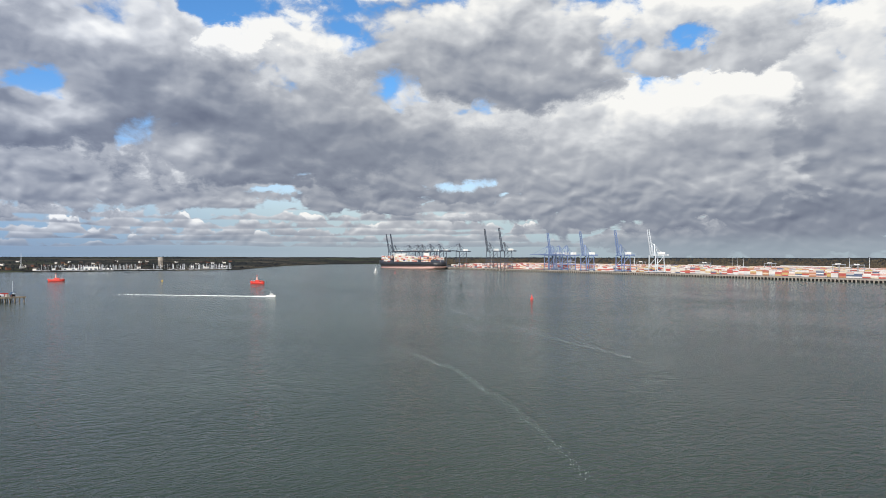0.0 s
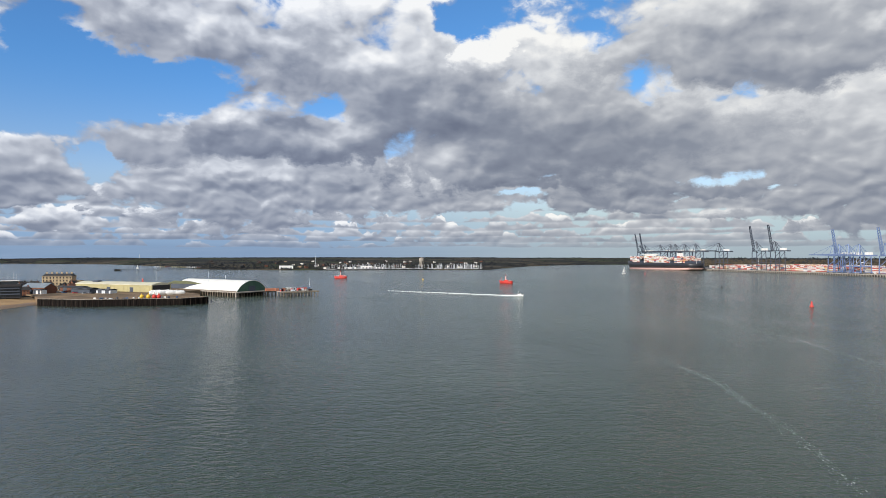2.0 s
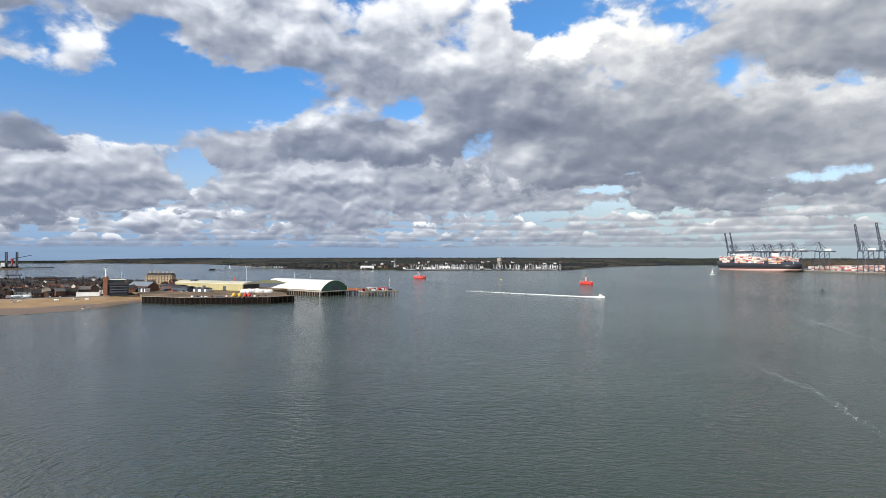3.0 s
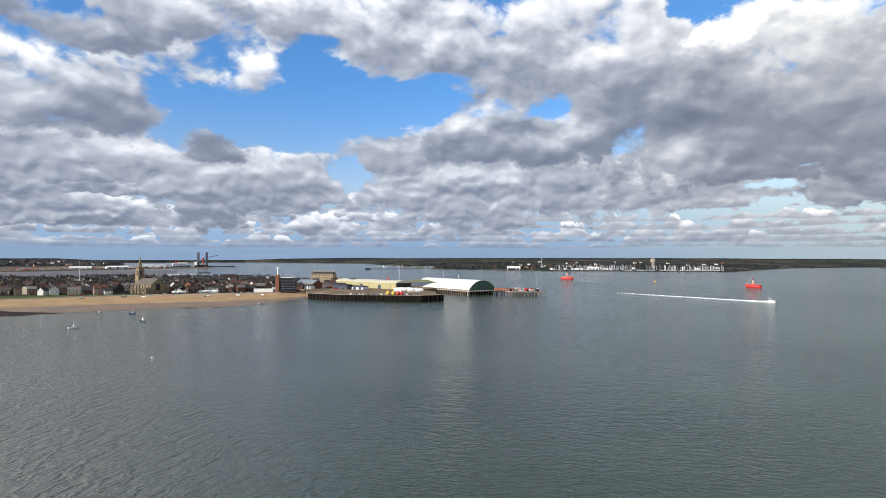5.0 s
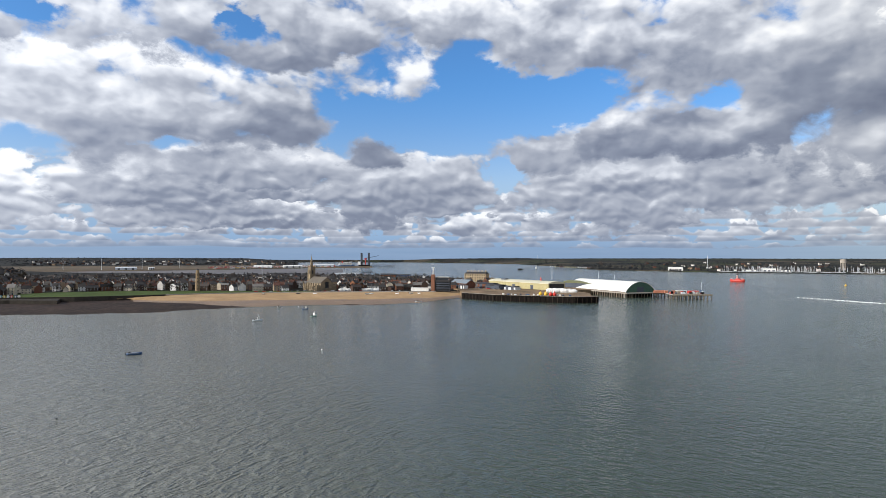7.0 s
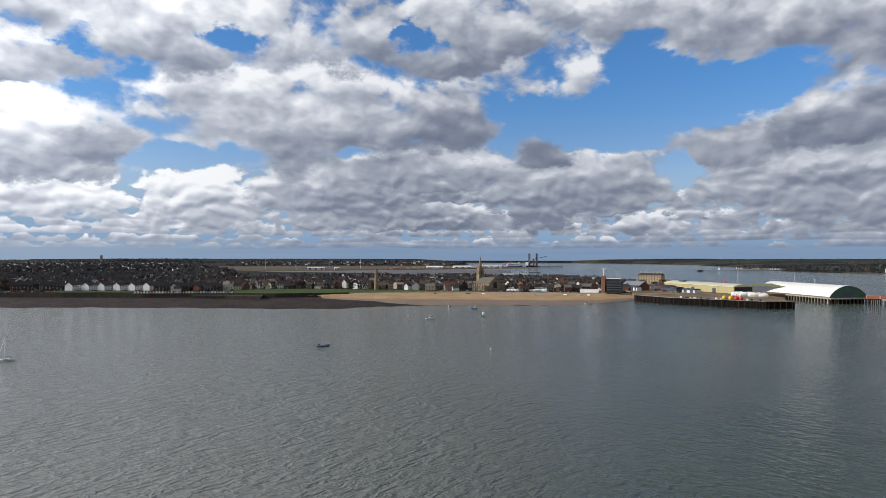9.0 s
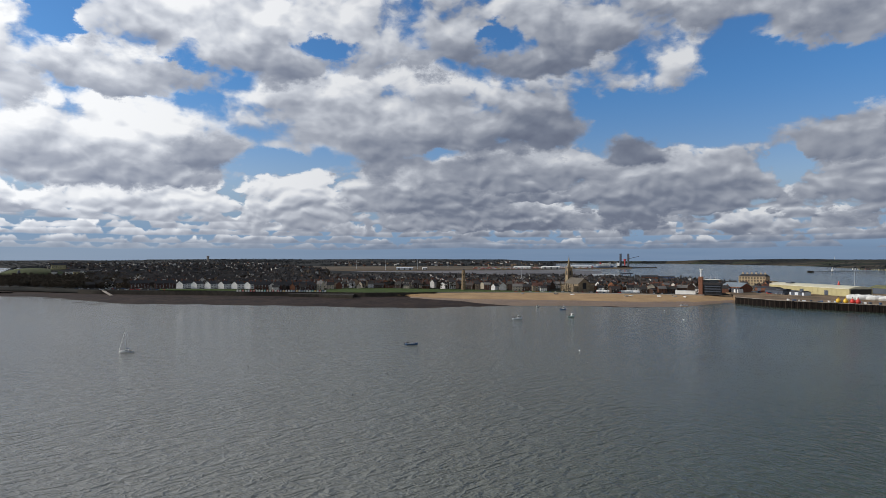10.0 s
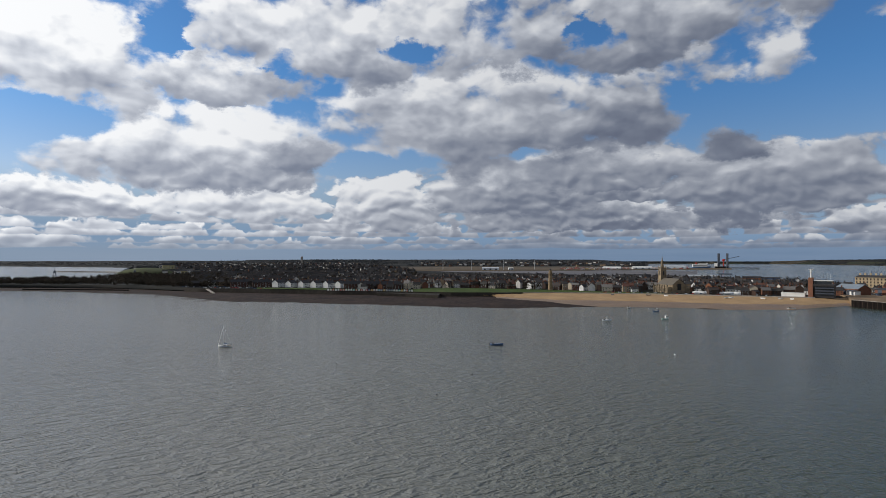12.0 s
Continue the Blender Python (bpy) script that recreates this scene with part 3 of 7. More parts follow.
shore = steps(55.5, 140, 150)
tagged(strip("foreshore_mud", shore, [lambda b: (curve(WATERLINE, b) - 30, -1.6), lambda b: (curve(WATERLINE, b), 0.03),
                                      lambda b: (curve(WATERLINE, b) * 0.55 + mud_top(b) * 0.45, 0.55), lambda b: (mud_top(b) + 1, 1.1)], MUD, 1.0),
       "dark wet mud and shingle foreshore below the beach", "mudflat", kind="structure")
tagged(strip("beach", steps(55.5, 87.5, 70), [lambda b: (mud_top(b) - 4, 0.75), lambda b: (mud_top(b) + 6, 1.3),
                                              lambda b: (mud_top(b) * 0.5 + curve(BEACH_TOP, b) * 0.5, 2.6), lambda b: (curve(BEACH_TOP, b) + 3, 4.6)], SAND, 0.8),
       "pale golden sand beach along the promenade", "beach", kind="structure")


def damp_edge(b):
    """The sand reaches the water along the town and gives way to mud beyond."""
    k = min(1.0, max(0.0, (b - 76) / 5))
    w = curve(WATERLINE, b)
    far = w - 2 + (max(mud_top(b) - 16, w) - w + 2) * k
    return far, 0.06 + max(0.0, 1.15 * (far - w) / max(mud_top(b) - w, 1))


def damp_middle(b):
    far, z = damp_edge(b)
    return far * .55 + mud_top(b) * .45, max(0.66, z * .55 + 1.2 * .45)


tagged(strip("wet_sand", steps(56, 86, 60), [damp_edge, damp_middle, lambda b: (mud_top(b), 1.22), lambda b: (mud_top(b) + 14 - max(0, b - 78) * 1.6, 1.62 - max(0, b - 78) * 0.03)], WET_SAND, 0.0),
       "damp brown sand at the foot of the beach", "beach", kind="structure")


def town_z(b, far):
    return 5.0 + max(0.0, far - 1000) * 0.002


tagged(strip("town_land", steps(52, 95, 80), [lambda b: (curve(BEACH_TOP, b) + 1.5 if b > 55 else 745, 3.0), lambda b: (curve(BEACH_TOP, b) + 2 if b > 55 else 745, 5.0),
                                              lambda b: (curve(FAR_SIDE, b) - 12, 6.0), lambda b: (curve(FAR_SIDE, b), -1.0)], TOWN_GROUND),
       "streets and yards of the harbour town", "ground", kind="structure")
# promenade sea wall, darker and taller along the lawn
bm = bmesh.new()
rings = []
for b in steps(83.5, 114, 60):
    r = curve(BEACH_TOP, b)
    rings.append([P(b, r - 2.2, 0.6), P(b, r - 1.2, 5.0), P(b, r - 1.2, 5.6), P(b, r + 0.2, 5.6), P(b, r + 0.2, 0.6)])
loft(bm, rings)
tagged(mesh_object("sea_wall", bm, DARK_CONCRETE), "dark stained concrete sea wall along the foreshore", "sea wall", kind="structure")
bm = bmesh.new()
loft(bm, [[P(b, curve(BEACH_TOP, b) - 0.4, 4.2), P(b, curve(BEACH_TOP, b) - 0.2, 5.5), P(b, curve(BEACH_TOP, b) + 0.6, 5.5), P(b, curve(BEACH_TOP, b) + 0.8, 4.2)] for b in steps(59.5, 83.4, 50)])
tagged(mesh_object("promenade_wall", bm, CONCRETE), "low concrete promenade wall behind the beach", "wall", kind="structure")
tagged(strip("promenade", steps(59.5, 113, 90), [lambda b: (curve(BEACH_TOP, b) + 0.8, 5.15), lambda b: (curve(BEACH_TOP, b) + 6.0, 5.2)], CONCRETE),
       "pale concrete promenade path", "path", kind="structure")
LAWN = [(71, 5), (74, 10), (78, 26), (81, 46), (84, 70), (88, 88), (92, 84), (94, 50), (96, 12)]
tagged(strip("lawn", steps(71, 96, 60), [lambda b: (curve(BEACH_TOP, b) + 6.2, 5.22), lambda b: (curve(BEACH_TOP, b) + 6.2 + curve(LAWN, b) * 0.5, 5.4), lambda b: (curve(BEACH_TOP, b) + 6.2 + curve(LAWN, b), 5.6)], GRASS),
       "bright green mown lawn behind the promenade", "lawn", kind="structure")
tagged(strip("terrace_lawn", steps(98.5, 108, 30), [lambda b: (curve(BEACH_TOP, b) + 16, 5.75), lambda b: (curve(BEACH_TOP, b) + 40, 6.2)], GRASS),
       "sloping lawn below the white terrace", "lawn", kind="structure")

# the suburb and its fields behind it, rising to the skyline
SUBURB_FAR = [(93, 1800), (95, 2050), (98, 2750), (101, 4000), (103, 4950), (109, 4950), (113, 4100), (116, 3200), (118.2, 2300), (119.6, 1500), (121, 1330), (128, 1300), (140, 1500)]


def suburb_z(b, far):
    return 5.0 + curve([(800, 0), (1400, 1.5), (2500, 6), (3600, 13), (4500, 24), (4950, 29)], far) + 4.0 * max(0, (far - 1200) / 3700) * noise.noise((b * 0.12, far * 0.0011, 0.3))


fr = (0.0, 0.06, 0.14, 0.25, 0.4, 0.55, 0.7, 0.85, 1.0)


def suburb_row(k):
    def row(b):
        near = curve(BEACH_TOP, b) + 1.8
        far = near + (curve(SUBURB_FAR, b) - near) * k
        return far, (suburb_z(b, far) if k < 1 or 103 < b < 109 else 3.0 if b < 103 else -1.0)
    return row


tagged(strip("suburb_land", steps(93.2, 140, 120), [lambda b: (curve(BEACH_TOP, b) + 1.5, 2.0)] + [suburb_row(k) for k in fr], EARTH),
       "low land of the seaside suburb rising inland", "ground", kind="structure")
SOUTH_EDGE = [(107, 3000), (117, 3000), (119.5, 3400), (127, 4250), (140, 4350)]
tagged(strip("south_coast", steps(107, 140, 50), [lambda b: (curve(SOUTH_EDGE, b), -0.5), lambda b: (curve(SOUTH_EDGE, b) + 40, 4.0), lambda b: (curve(SOUTH_EDGE, b) * .5 + 2475, 12.0), lambda b: (4950, 27 + 3 * noise.noise((b * 0.3, 0, 0)))], EARTH),
       "distant low coast beyond the bay", "ground", kind="structure")

# tidal bay and the ferry port's reclaimed ground behind the town
tagged(strip("tidal_flat", steps(68.2, 97, 52), [lambda b: (curve(FAR_SIDE, b) - 30 + 700 * max(0, 71 - b) / 3, 0.12), lambda b: (2000, 0.22), lambda b: (curve([(64, 2150), (69, 2150), (75, 2250), (94, 2120)], b), 0.30)], FLAT_MUD),
       "grey wet tidal mudflat of the bay", "mudflat", kind="structure")
RECLAIMED = material("reclaimed_sand", (0.15, 0.115, 0.08), 0.9, (0.085, 0.072, 0.055), 0.004, 0.05)
PORT_EDGE = [(64, 2560), (68, 2480), (72, 2380), (78, 2150), (86, 2060), (94, 2040)]
tagged(strip("ferry_port_ground", steps(65.5, 101, 56), [lambda b: (curve(PORT_EDGE, b), -0.5), lambda b: (curve(PORT_EDGE, b) + 8, 2.6), lambda b: (curve(PORT_EDGE, b) + 250, 3.2), lambda b: (curve([(64, 2800), (71, 2900), (73, 3000), (95, 3000)], b), 4.0 if b > 72 else -1.0)], RECLAIMED),
       "sandy reclaimed ground of the ferry port", "ground", kind="structure")


def inland_z(b, far):
    return 4.0 + min(1.0, max(0.05, (b - 72) / 5)) * curve([(2800, 0), (3400, 7), (4200, 17), (4950, 28)], far) + 5 * max(0, (far - 2900) / 2000) * noise.noise((b * 0.16, far * 0.0013, 8.0))


def between(near, far, k, height, edge=True):
    def row(b):
        r0, r1 = near(b), far(b)
        r = r0 + (r1 - r0) * k
        return r, (height(b, r) if k > 0 or not edge else -0.8)
    return row


tagged(strip("inland_hills", steps(72.3, 104, 86), [between(lambda b: curve([(72, 3300), (73.5, 2880), (96, 2880)], b), lambda b: 4950, k, inland_z) for k in (0, 0.02, 0.2, 0.4, 0.6, 0.8, 1.0)], EARTH),
       "low wooded hills behind the ferry port", "ground", kind="structure")

# far bank of the river, the wooded headland with the marina, and the marsh at its tip
NORTH_EDGE = [(5, 3420), (6.5, 3380), (10, 3250), (14, 2850), (16.5, 2400), (18.5, 2030), (22, 1990), (28.7, 1985), (33, 1950), (37.5, 2030), (42, 2130),
              (44, 2200), (46, 2500), (48.5, 3050), (52, 3850), (56, 4150), (58.5, 4450), (60.5, 4800), (64, 4880), (74, 4880)]


def parcels(name, size, colours):
    """Hedged winter fields: each parcel its own colour, dark hedge lines between them, stains and grain on top."""
    m = material(name, (0.05, 0.05, 0.04), 1.0)
    tree = m.node_tree
    n = Nodes(tree)
    pos = tree.nodes.new("ShaderNodeNewGeometry").outputs["Position"]
    at = n.vec("MULTIPLY", pos, (1 / size, 1 / size, 0.0))
    cell, edge = tree.nodes.new("ShaderNodeTexVoronoi"), tree.nodes.new("ShaderNodeTexVoronoi")
    cell.voronoi_dimensions = edge.voronoi_dimensions = "2D"
    edge.feature = "DISTANCE_TO_EDGE"
    for v in (cell, edge):
        n.put(v.inputs["Vector"], at)
        v.inputs["Scale"].default_value = 1.0
    ramp = tree.nodes.new("ShaderNodeValToRGB")
    ramp.color_ramp.interpolation = "CONSTANT"
    while len(ramp.color_ramp.elements) < len(colours):
        ramp.color_ramp.elements.new(0.5)
    for i, (e, c) in enumerate(zip(ramp.color_ramp.elements, colours)):
        e.position, e.color = i / len(colours), (*c, 1)
    n.put(ramp.inputs[0], n.drift(cell.outputs["Color"])[0])
    ramp.inputs[0].links[0].from_node.inputs[1].default_value = 0.0
    stain = n.noise(pos, 0.012, 5.0, 0.6)
    col = n.mix(n.step(stain, 0.35, 0.7, 0.0, 0.45), ramp.outputs[0], (0.022, 0.024, 0.020))
    col = n.mix(n.step(edge.outputs["Distance"], 0.07, 0.03), col, (0.014, 0.016, 0.013))
    n.put(tree.nodes["Principled BSDF"].inputs["Base Color"], col)
    return m


FIELDS = parcels("hedged_fields", 210.0, [(0.030, 0.038, 0.022), (0.062, 0.052, 0.036), (0.020, 0.023, 0.020), (0.048, 0.054, 0.028), (0.017, 0.020, 0.019), (0.080, 0.068, 0.048), (0.034, 0.030, 0.025)])


def north_z(b, far):
    d = far - curve(NORTH_EDGE, b)
    top = curve([(5, 30), (12, 29), (20, 32), (36, 33), (56, 29), (60, 24), (62.5, 17), (74, 17)], b)
    rise = min(1.0, d / max(60.0, min(900.0, 0.9 * (4950 - curve(NORTH_EDGE, b)))))
    return 2.2 + (top - 2.2) * rise * min(1.0, max(0.0, (far - 2050) / 2880)) ** 1.15 + min(d * 0.01, 3.0) + 4 * min(1, d / 900) * noise.noise((b * 0.2, far * 0.0012, 5.0))


tagged(strip("north_bank", steps(4.5, 74, 170), [between(lambda b: curve(NORTH_EDGE, b), lambda b: 4950, k, north_z) for k in (0, 0.006, 0.03, 0.08, 0.16, 0.28, 0.42, 0.56, 0.7, 0.85, 1.0)], FIELDS),
       "fields and woods on the far bank of the river", "ground", kind="structure")

# the container port
QUAY = [Vector((900, 705)), Vector((727, 989)), Vector((420, 1490)), Vector((60, 1990)), Vector((-215, 2370))]
QUAY_Z = 5.5


def quay_range(b):
    """How far out the quay face lies on a bearing."""
    way = P(b, 1.0).xy
    for a, c in zip(QUAY, QUAY[1:]):
        d = c - a
        det = way.x * -d.y + way.y * d.x
        if abs(det) > 1e-9:
            k = (a.x * -d.y + a.y * d.x) / det
            u = (way.x * a.y - way.y * a.x) / det
            if 0 <= u <= 1 and k > 0:
                return k
    return 3600.0


def port_z(b, far):
    d = far - quay_range(b)
    return QUAY_Z + max(0, (d - 900)) / 3000 * 34 if d > 0 else QUAY_Z


def port_row(k):
    def row(b):
        r0 = quay_range(b) + 14
        r = r0 + (4950 - r0) * k
        return r, QUAY_Z - 0.15 + (max(0.0, r - 2700) / 2250) ** 1.1 * 25 + 2.5 * k * noise.noise((b * 0.3, k * 4, 2))
    return row


PORT_GROUND = material("port_asphalt", (0.17, 0.165, 0.16), 0.9, (0.10, 0.10, 0.10), 0.02, 0.3)


def apron_row(d):
    return lambda b: (quay_range(b) + d, QUAY_Z - 0.04)


tagged(strip("port_apron", steps(4.4, -50, 110), [apron_row(d) for d in (14, 200, 640)], PORT_GROUND),
       "wide asphalt apron of the container port", "ground", kind="structure")
tagged(strip("port_hinterland", steps(4.4, -50, 110), [port_row(k) for k in (0.1, 0.25, 0.4, 0.6, 0.8, 1.0)], EARTH),
       "brown marsh and fields behind the container port", "ground", kind="structure")


# ======== the container port ========
def along_quay(s):
    """Place and inland direction at s metres along the quay, from its near end."""
    for a, c in zip(QUAY, QUAY[1:]):
        d = (c - a).length
        if s <= d or c is QUAY[-1]:
            u = (c - a).normalized()
            return a + u * s, Vector((-u.y, u.x)) * -1, math.degrees(math.atan2(u.y, u.x))
        s -= d


QUAY_LENGTH = sum((c - a).length for a, c in zip(QUAY, QUAY[1:]))


def quay_s(b):
    best = min(range(0, int(QUAY_LENGTH), 4), key=lambda s: abs(math.degrees(math.atan2(-along_quay(s)[0].x, along_quay(s)[0].y)) - b))
    return best


def quay_wall():
    quay = thing("quay", Matrix.Identity(4), "long concrete quay on piers with dark fenders", "quay", kind="structure")
    bm = bmesh.new()
    slab = bmesh.new()
    for a, c in zip(QUAY, QUAY[1:]):
        u = (c - a).normalized()
        n = Vector((u.y, -u.x))
        out = [a, c, c + n * 34, a + n * 34]
        back = [a + n * 7, c + n * 7, c + n * 30, a + n * 30]
        prism(bm, [(p.x, p.y) for p in out][::-1], QUAY_Z - 1.9, QUAY_Z)
        prism(slab, [(p.x, p.y) for p in back][::-1], -2.0, QUAY_Z - 1.95)
    part("quay_deck", bm, CONCRETE, quay)
    part("quay_back_wall", slab, DARK_CONCRETE, quay)
    bm = bmesh.new()
    box(bm, (0, 1.2, 0.9), (1.7, 2.4, 5.4), 0, 0.2)
    pier = mesh_object("pier", bm, CONCRETE)
    bm = bmesh.new()
    box(bm, (0, -0.35, 2.5), (1.8, 0.7, 2.6), 0, 0.15)
    fender = mesh_object("fender", bm, BLACK)
    s = 60.0
    while s < QUAY_LENGTH - 10:
        p, inland, turn = along_quay(s)
        for src, shift in ((pier, 0.0), (fender, 3.3)):
            o = src.copy()
            scene.collection.objects.link(o)
            q = along_quay(s + shift)[0]
            o.parent, o.matrix_basis = quay, pose(q.x, q.y, 0, 0, 0, turn + 180)
        s += 6.7
    for src in (pier, fender):
        bpy.data.objects.remove(src)


def gantry_crane(name, label, H, boom, up, mat, m):
    """A ship-to-shore crane; x points over the water, y along the quay."""
    c = thing(name, m, label, "crane", "quay cranes")
    g, wy = 30.0, 10.0
    for x in (0, -g):
        for y in (-wy, wy):
            bm = bmesh.new()
            beam(bm, (x, y, 1.6), (x * 0.98, y * 0.86, H), 1.6, 1.4)
            part("leg", bm, mat, c)
            part("bogie", boxes(((x, y, 0.8), (1.6, 7.0, 1.6), 0, 0.3)), SLATE_STEEL, c)
    for x in (0, -g):
        part("sill_beam", beams(1.5, ((x, -wy - 2, 3), (x, wy + 2, 3))), mat, c)
        part("portal_beam", beams(1.7, ((x, -wy * .95, H * .40), (x, wy * .95, H * .40))), mat, c)
        part("top_beam", beams(1.6, ((x, -wy * .86, H), (x, wy * .86, H))), mat, c)
    for y in (-wy * .93, wy * .93):
        part("side_beam", beams(1.6, ((0, y, H * .40), (-g, y, H * .40))), mat, c)
        part("brace", beams(0.9, ((-1, y, H * .42), (-g, y * .93, H * .97))), mat, c)
    for y in (-3.4, 3.4):
        part("girder", beams(1.9, ((2, y, H + 1), (-g - 22, y, H + 1))), mat, c)
    apex = Vector((-6, 0, H + 27))
    part("mast_frame", beams(1.1, ((0, -6, H), apex + Vector((0, -1.6, 0))), ((0, 6, H), apex + Vector((0, 1.6, 0))), ((-g * .55, -4, H), apex), ((-g * .55, 4, H), apex)), mat, c)
    part("backstay", beams(0.5, (apex, (-g - 4, -3, H + 2)), (apex, (-g - 4, 3, H + 2))), mat, c)
    a = radians(up)
    hinge = Vector((3, 0, H + 1))
    tip = hinge + Vector((math.cos(a), 0, math.sin(a))) * boom
    bm = bmesh.new()
    rise = Vector((-math.sin(a), 0, math.cos(a))) * 3.2
    chords = [(hinge + Vector((0, y, 0)) + rise * u, tip + Vector((0, y * .8, 0)) + rise * u * .4) for y in (-3.2, 3.2) for u in (0, 1)]
    for p, q in chords:
        beam(bm, p, q, 0.75)
    for k in range(12):
        p = [c[0].lerp(c[1], k / 12) for c in chords]
        q = [c[0].lerp(c[1], (k + 1) / 12) for c in chords]
        for u, w in ((p[0], q[1]), (p[2], q[3]), (p[0], q[2]), (p[1], q[3]), (p[0], p[1]), (p[2], p[3])):
            beam(bm, u, w, 0.42)
    part("boom", bm, mat, c)
    if up < 30:
        part("forestay", beams(0.55, (apex, hinge.lerp(tip, .5)), (apex, hinge.lerp(tip, .93))), mat, c)
    else:
        mid = hinge.lerp(tip, .48)
        part("forestay", beams(0.5, (apex, mid), (apex + Vector((-1, 0, 0)), hinge.lerp(tip, .25))), mat, c)
    part("machinery_house", boxes(((-g - 3, 0, H + 5.4), (15, 8, 6.0), 0, 0.4)), WHITE, c, "white machinery house")
    part("counterweight", boxes(((-g - 20, 0, H + 1), (5, 9, 3.4), 0, 0.2)), mat, c)
    part("cab", boxes(((-8, 0, H - 3), (3.4, 3, 3.2), 0, 0.3)), GLASS_DARK, c, "glazed driver's cab")
    part("ladder_tower", beams(0.7, ((-g, wy * .9, 4), (-g + .6, wy * .8, H))), mat, c)
    return c


def at_quay(s, back=4.0):
    p, inland, turn = along_quay(s)
    q = p + inland * -back * -1
    return pose(q.x, q.y, QUAY_Z, 0, 0, math.degrees(math.atan2(-inland.y, -inland.x)))


quay_wall()
dark_up = gantry_crane("gantry_crane", "dark grey quay crane with its boom raised", 53, 70, 80, SLATE_STEEL, at_quay(quay_s(-4.2)))
for b in (-5.5, 4.7, 5.1):
    copy_thing(dark_up, at_quay(quay_s(b)))
dark_down = gantry_crane("gantry_crane", "dark grey quay crane with its boom lowered over the ship", 53, 70, 1, SLATE_STEEL, at_quay(quay_s(3.4)))
for b in (2.6, 2.15, 1.4, 0.55, -1.3):
    copy_thing(dark_down, at_quay(quay_s(b)))
blue_down = gantry_crane("gantry_crane", "blue quay crane with its boom lowered", 40, 58, 1, BLUE, at_quay(quay_s(-9.6)))
for b in (-10.6, -11.3):
    copy_thing(blue_down, at_quay(quay_s(b)))
blue_up = gantry_crane("gantry_crane", "blue quay crane with its boom raised", 40, 62, 80, BLUE, at_quay(quay_s(-13.0)))
for b in (-16.1, -10.0):
    copy_thing(blue_up, at_quay(quay_s(b)))
gantry_crane("gantry_crane", "pale grey quay crane with its boom raised", 40, 60, 79, PALE_STEEL, at_quay(quay_s(-19.0)))


def ship(m):
    s = thing("container_ship", m, "very large container ship with a black hull, moored at the quay", "ship")
    L, B = 392.0, 58.0
    # x forward from the stern

    def ring(x, half, z_low, z_top, flare):
        k = [(-1, 1), (-1, .55), (-.92, .12), (-.6, 0), (.6, 0), (.92, .12), (1, .55), (1, 1)]
        return [(x, half * a * (flare if t > 0.5 else 1), z_low + (z_top - z_low) * t) for a, t in k]

    rows = [(0, .80, 12, .96), (14, .93, 3, 1), (60, 1, 0, 1), (300, 1, 0, 1), (340, .78, 0, 1.14), (370, .42, 0, 1.5), (384, .16, 0, 2.5), (392, .04, 1, 7)]
    mid = lambda x: 9.0 - 6.0 * x / L
    bm = bmesh.new()
    loft(bm, [ring(x, B / 2 * w, mid(x), 23.0 + (5 if x > 365 else 0), f) for x, w, z, f in rows])
    part("hull", bm, NAVY, s, "black painted hull", True)
    bm = bmesh.new()
    loft(bm, [ring(x, B / 2 * w * (0.995 if x < 380 else 1), min(z - 2, mid(x) - 1), mid(x) + 0.2, 1) for x, w, z, f in rows])
    part("hull_bottom", bm, PINK, s, "faded red antifouling above the waterline", True)
    part("deckhouse", boxes(((258, 0, 36), (13, 40, 28), 0, 0.5), ((258, 0, 51.4), (11, 58, 3.0), 0, 0.3)), WHITE, s, "white bridge deckhouse")
    part("bridge_window", boxes(((263.7, 0, 51.6), (0.3, 50, 1.4))), GLASS_DARK, s)
    part("funnel", boxes(((86, 0, 39), (12, 16, 32), 0, 1.2)), WHITE, s, "white funnel casing aft")
    part("funnel_top", boxes(((86, 0, 56.4), (8, 9, 3.2), 0, .6)), NAVY, s)
    part("foremast", beams(1.0, ((380, 0, 27), (380, 0, 42)), ((380, -3, 38), (380, 3, 38))), WHITE, s)
    part("breakwater", boxes(((352, 0, 26), (1.5, 44, 6))), NAVY, s)
    part("stern_mast", beams(0.7, ((4, 0, 23), (4, 0, 32))), WHITE, s)
    for k in range(21):
        x = 20 + 15.3 * k + (18 if k > 14 else 0) + (10 if k > 3 else 0)
        if x < 350 and abs(x - 258) > 10:
            part("lashing_bridge", boxes(((x, 0, 26.5), (0.8, 56, 7))), SLATE_STEEL, s)
    return s


SHIP_POSE = pose(-6, 2004, 0, 0, 0, math.degrees(math.atan2(380, -275)))
ship(SHIP_POSE)

CUBE = np.array([(x, y, z) for x in (-.5, .5) for y in (-.5, .5) for z in (-.5, .5)])
QUADS = np.array([(0, 1, 3, 2), (4, 6, 7, 5), (0, 4, 5, 1), (2, 3, 7, 6), (0, 2, 6, 4), (1, 5, 7, 3)])


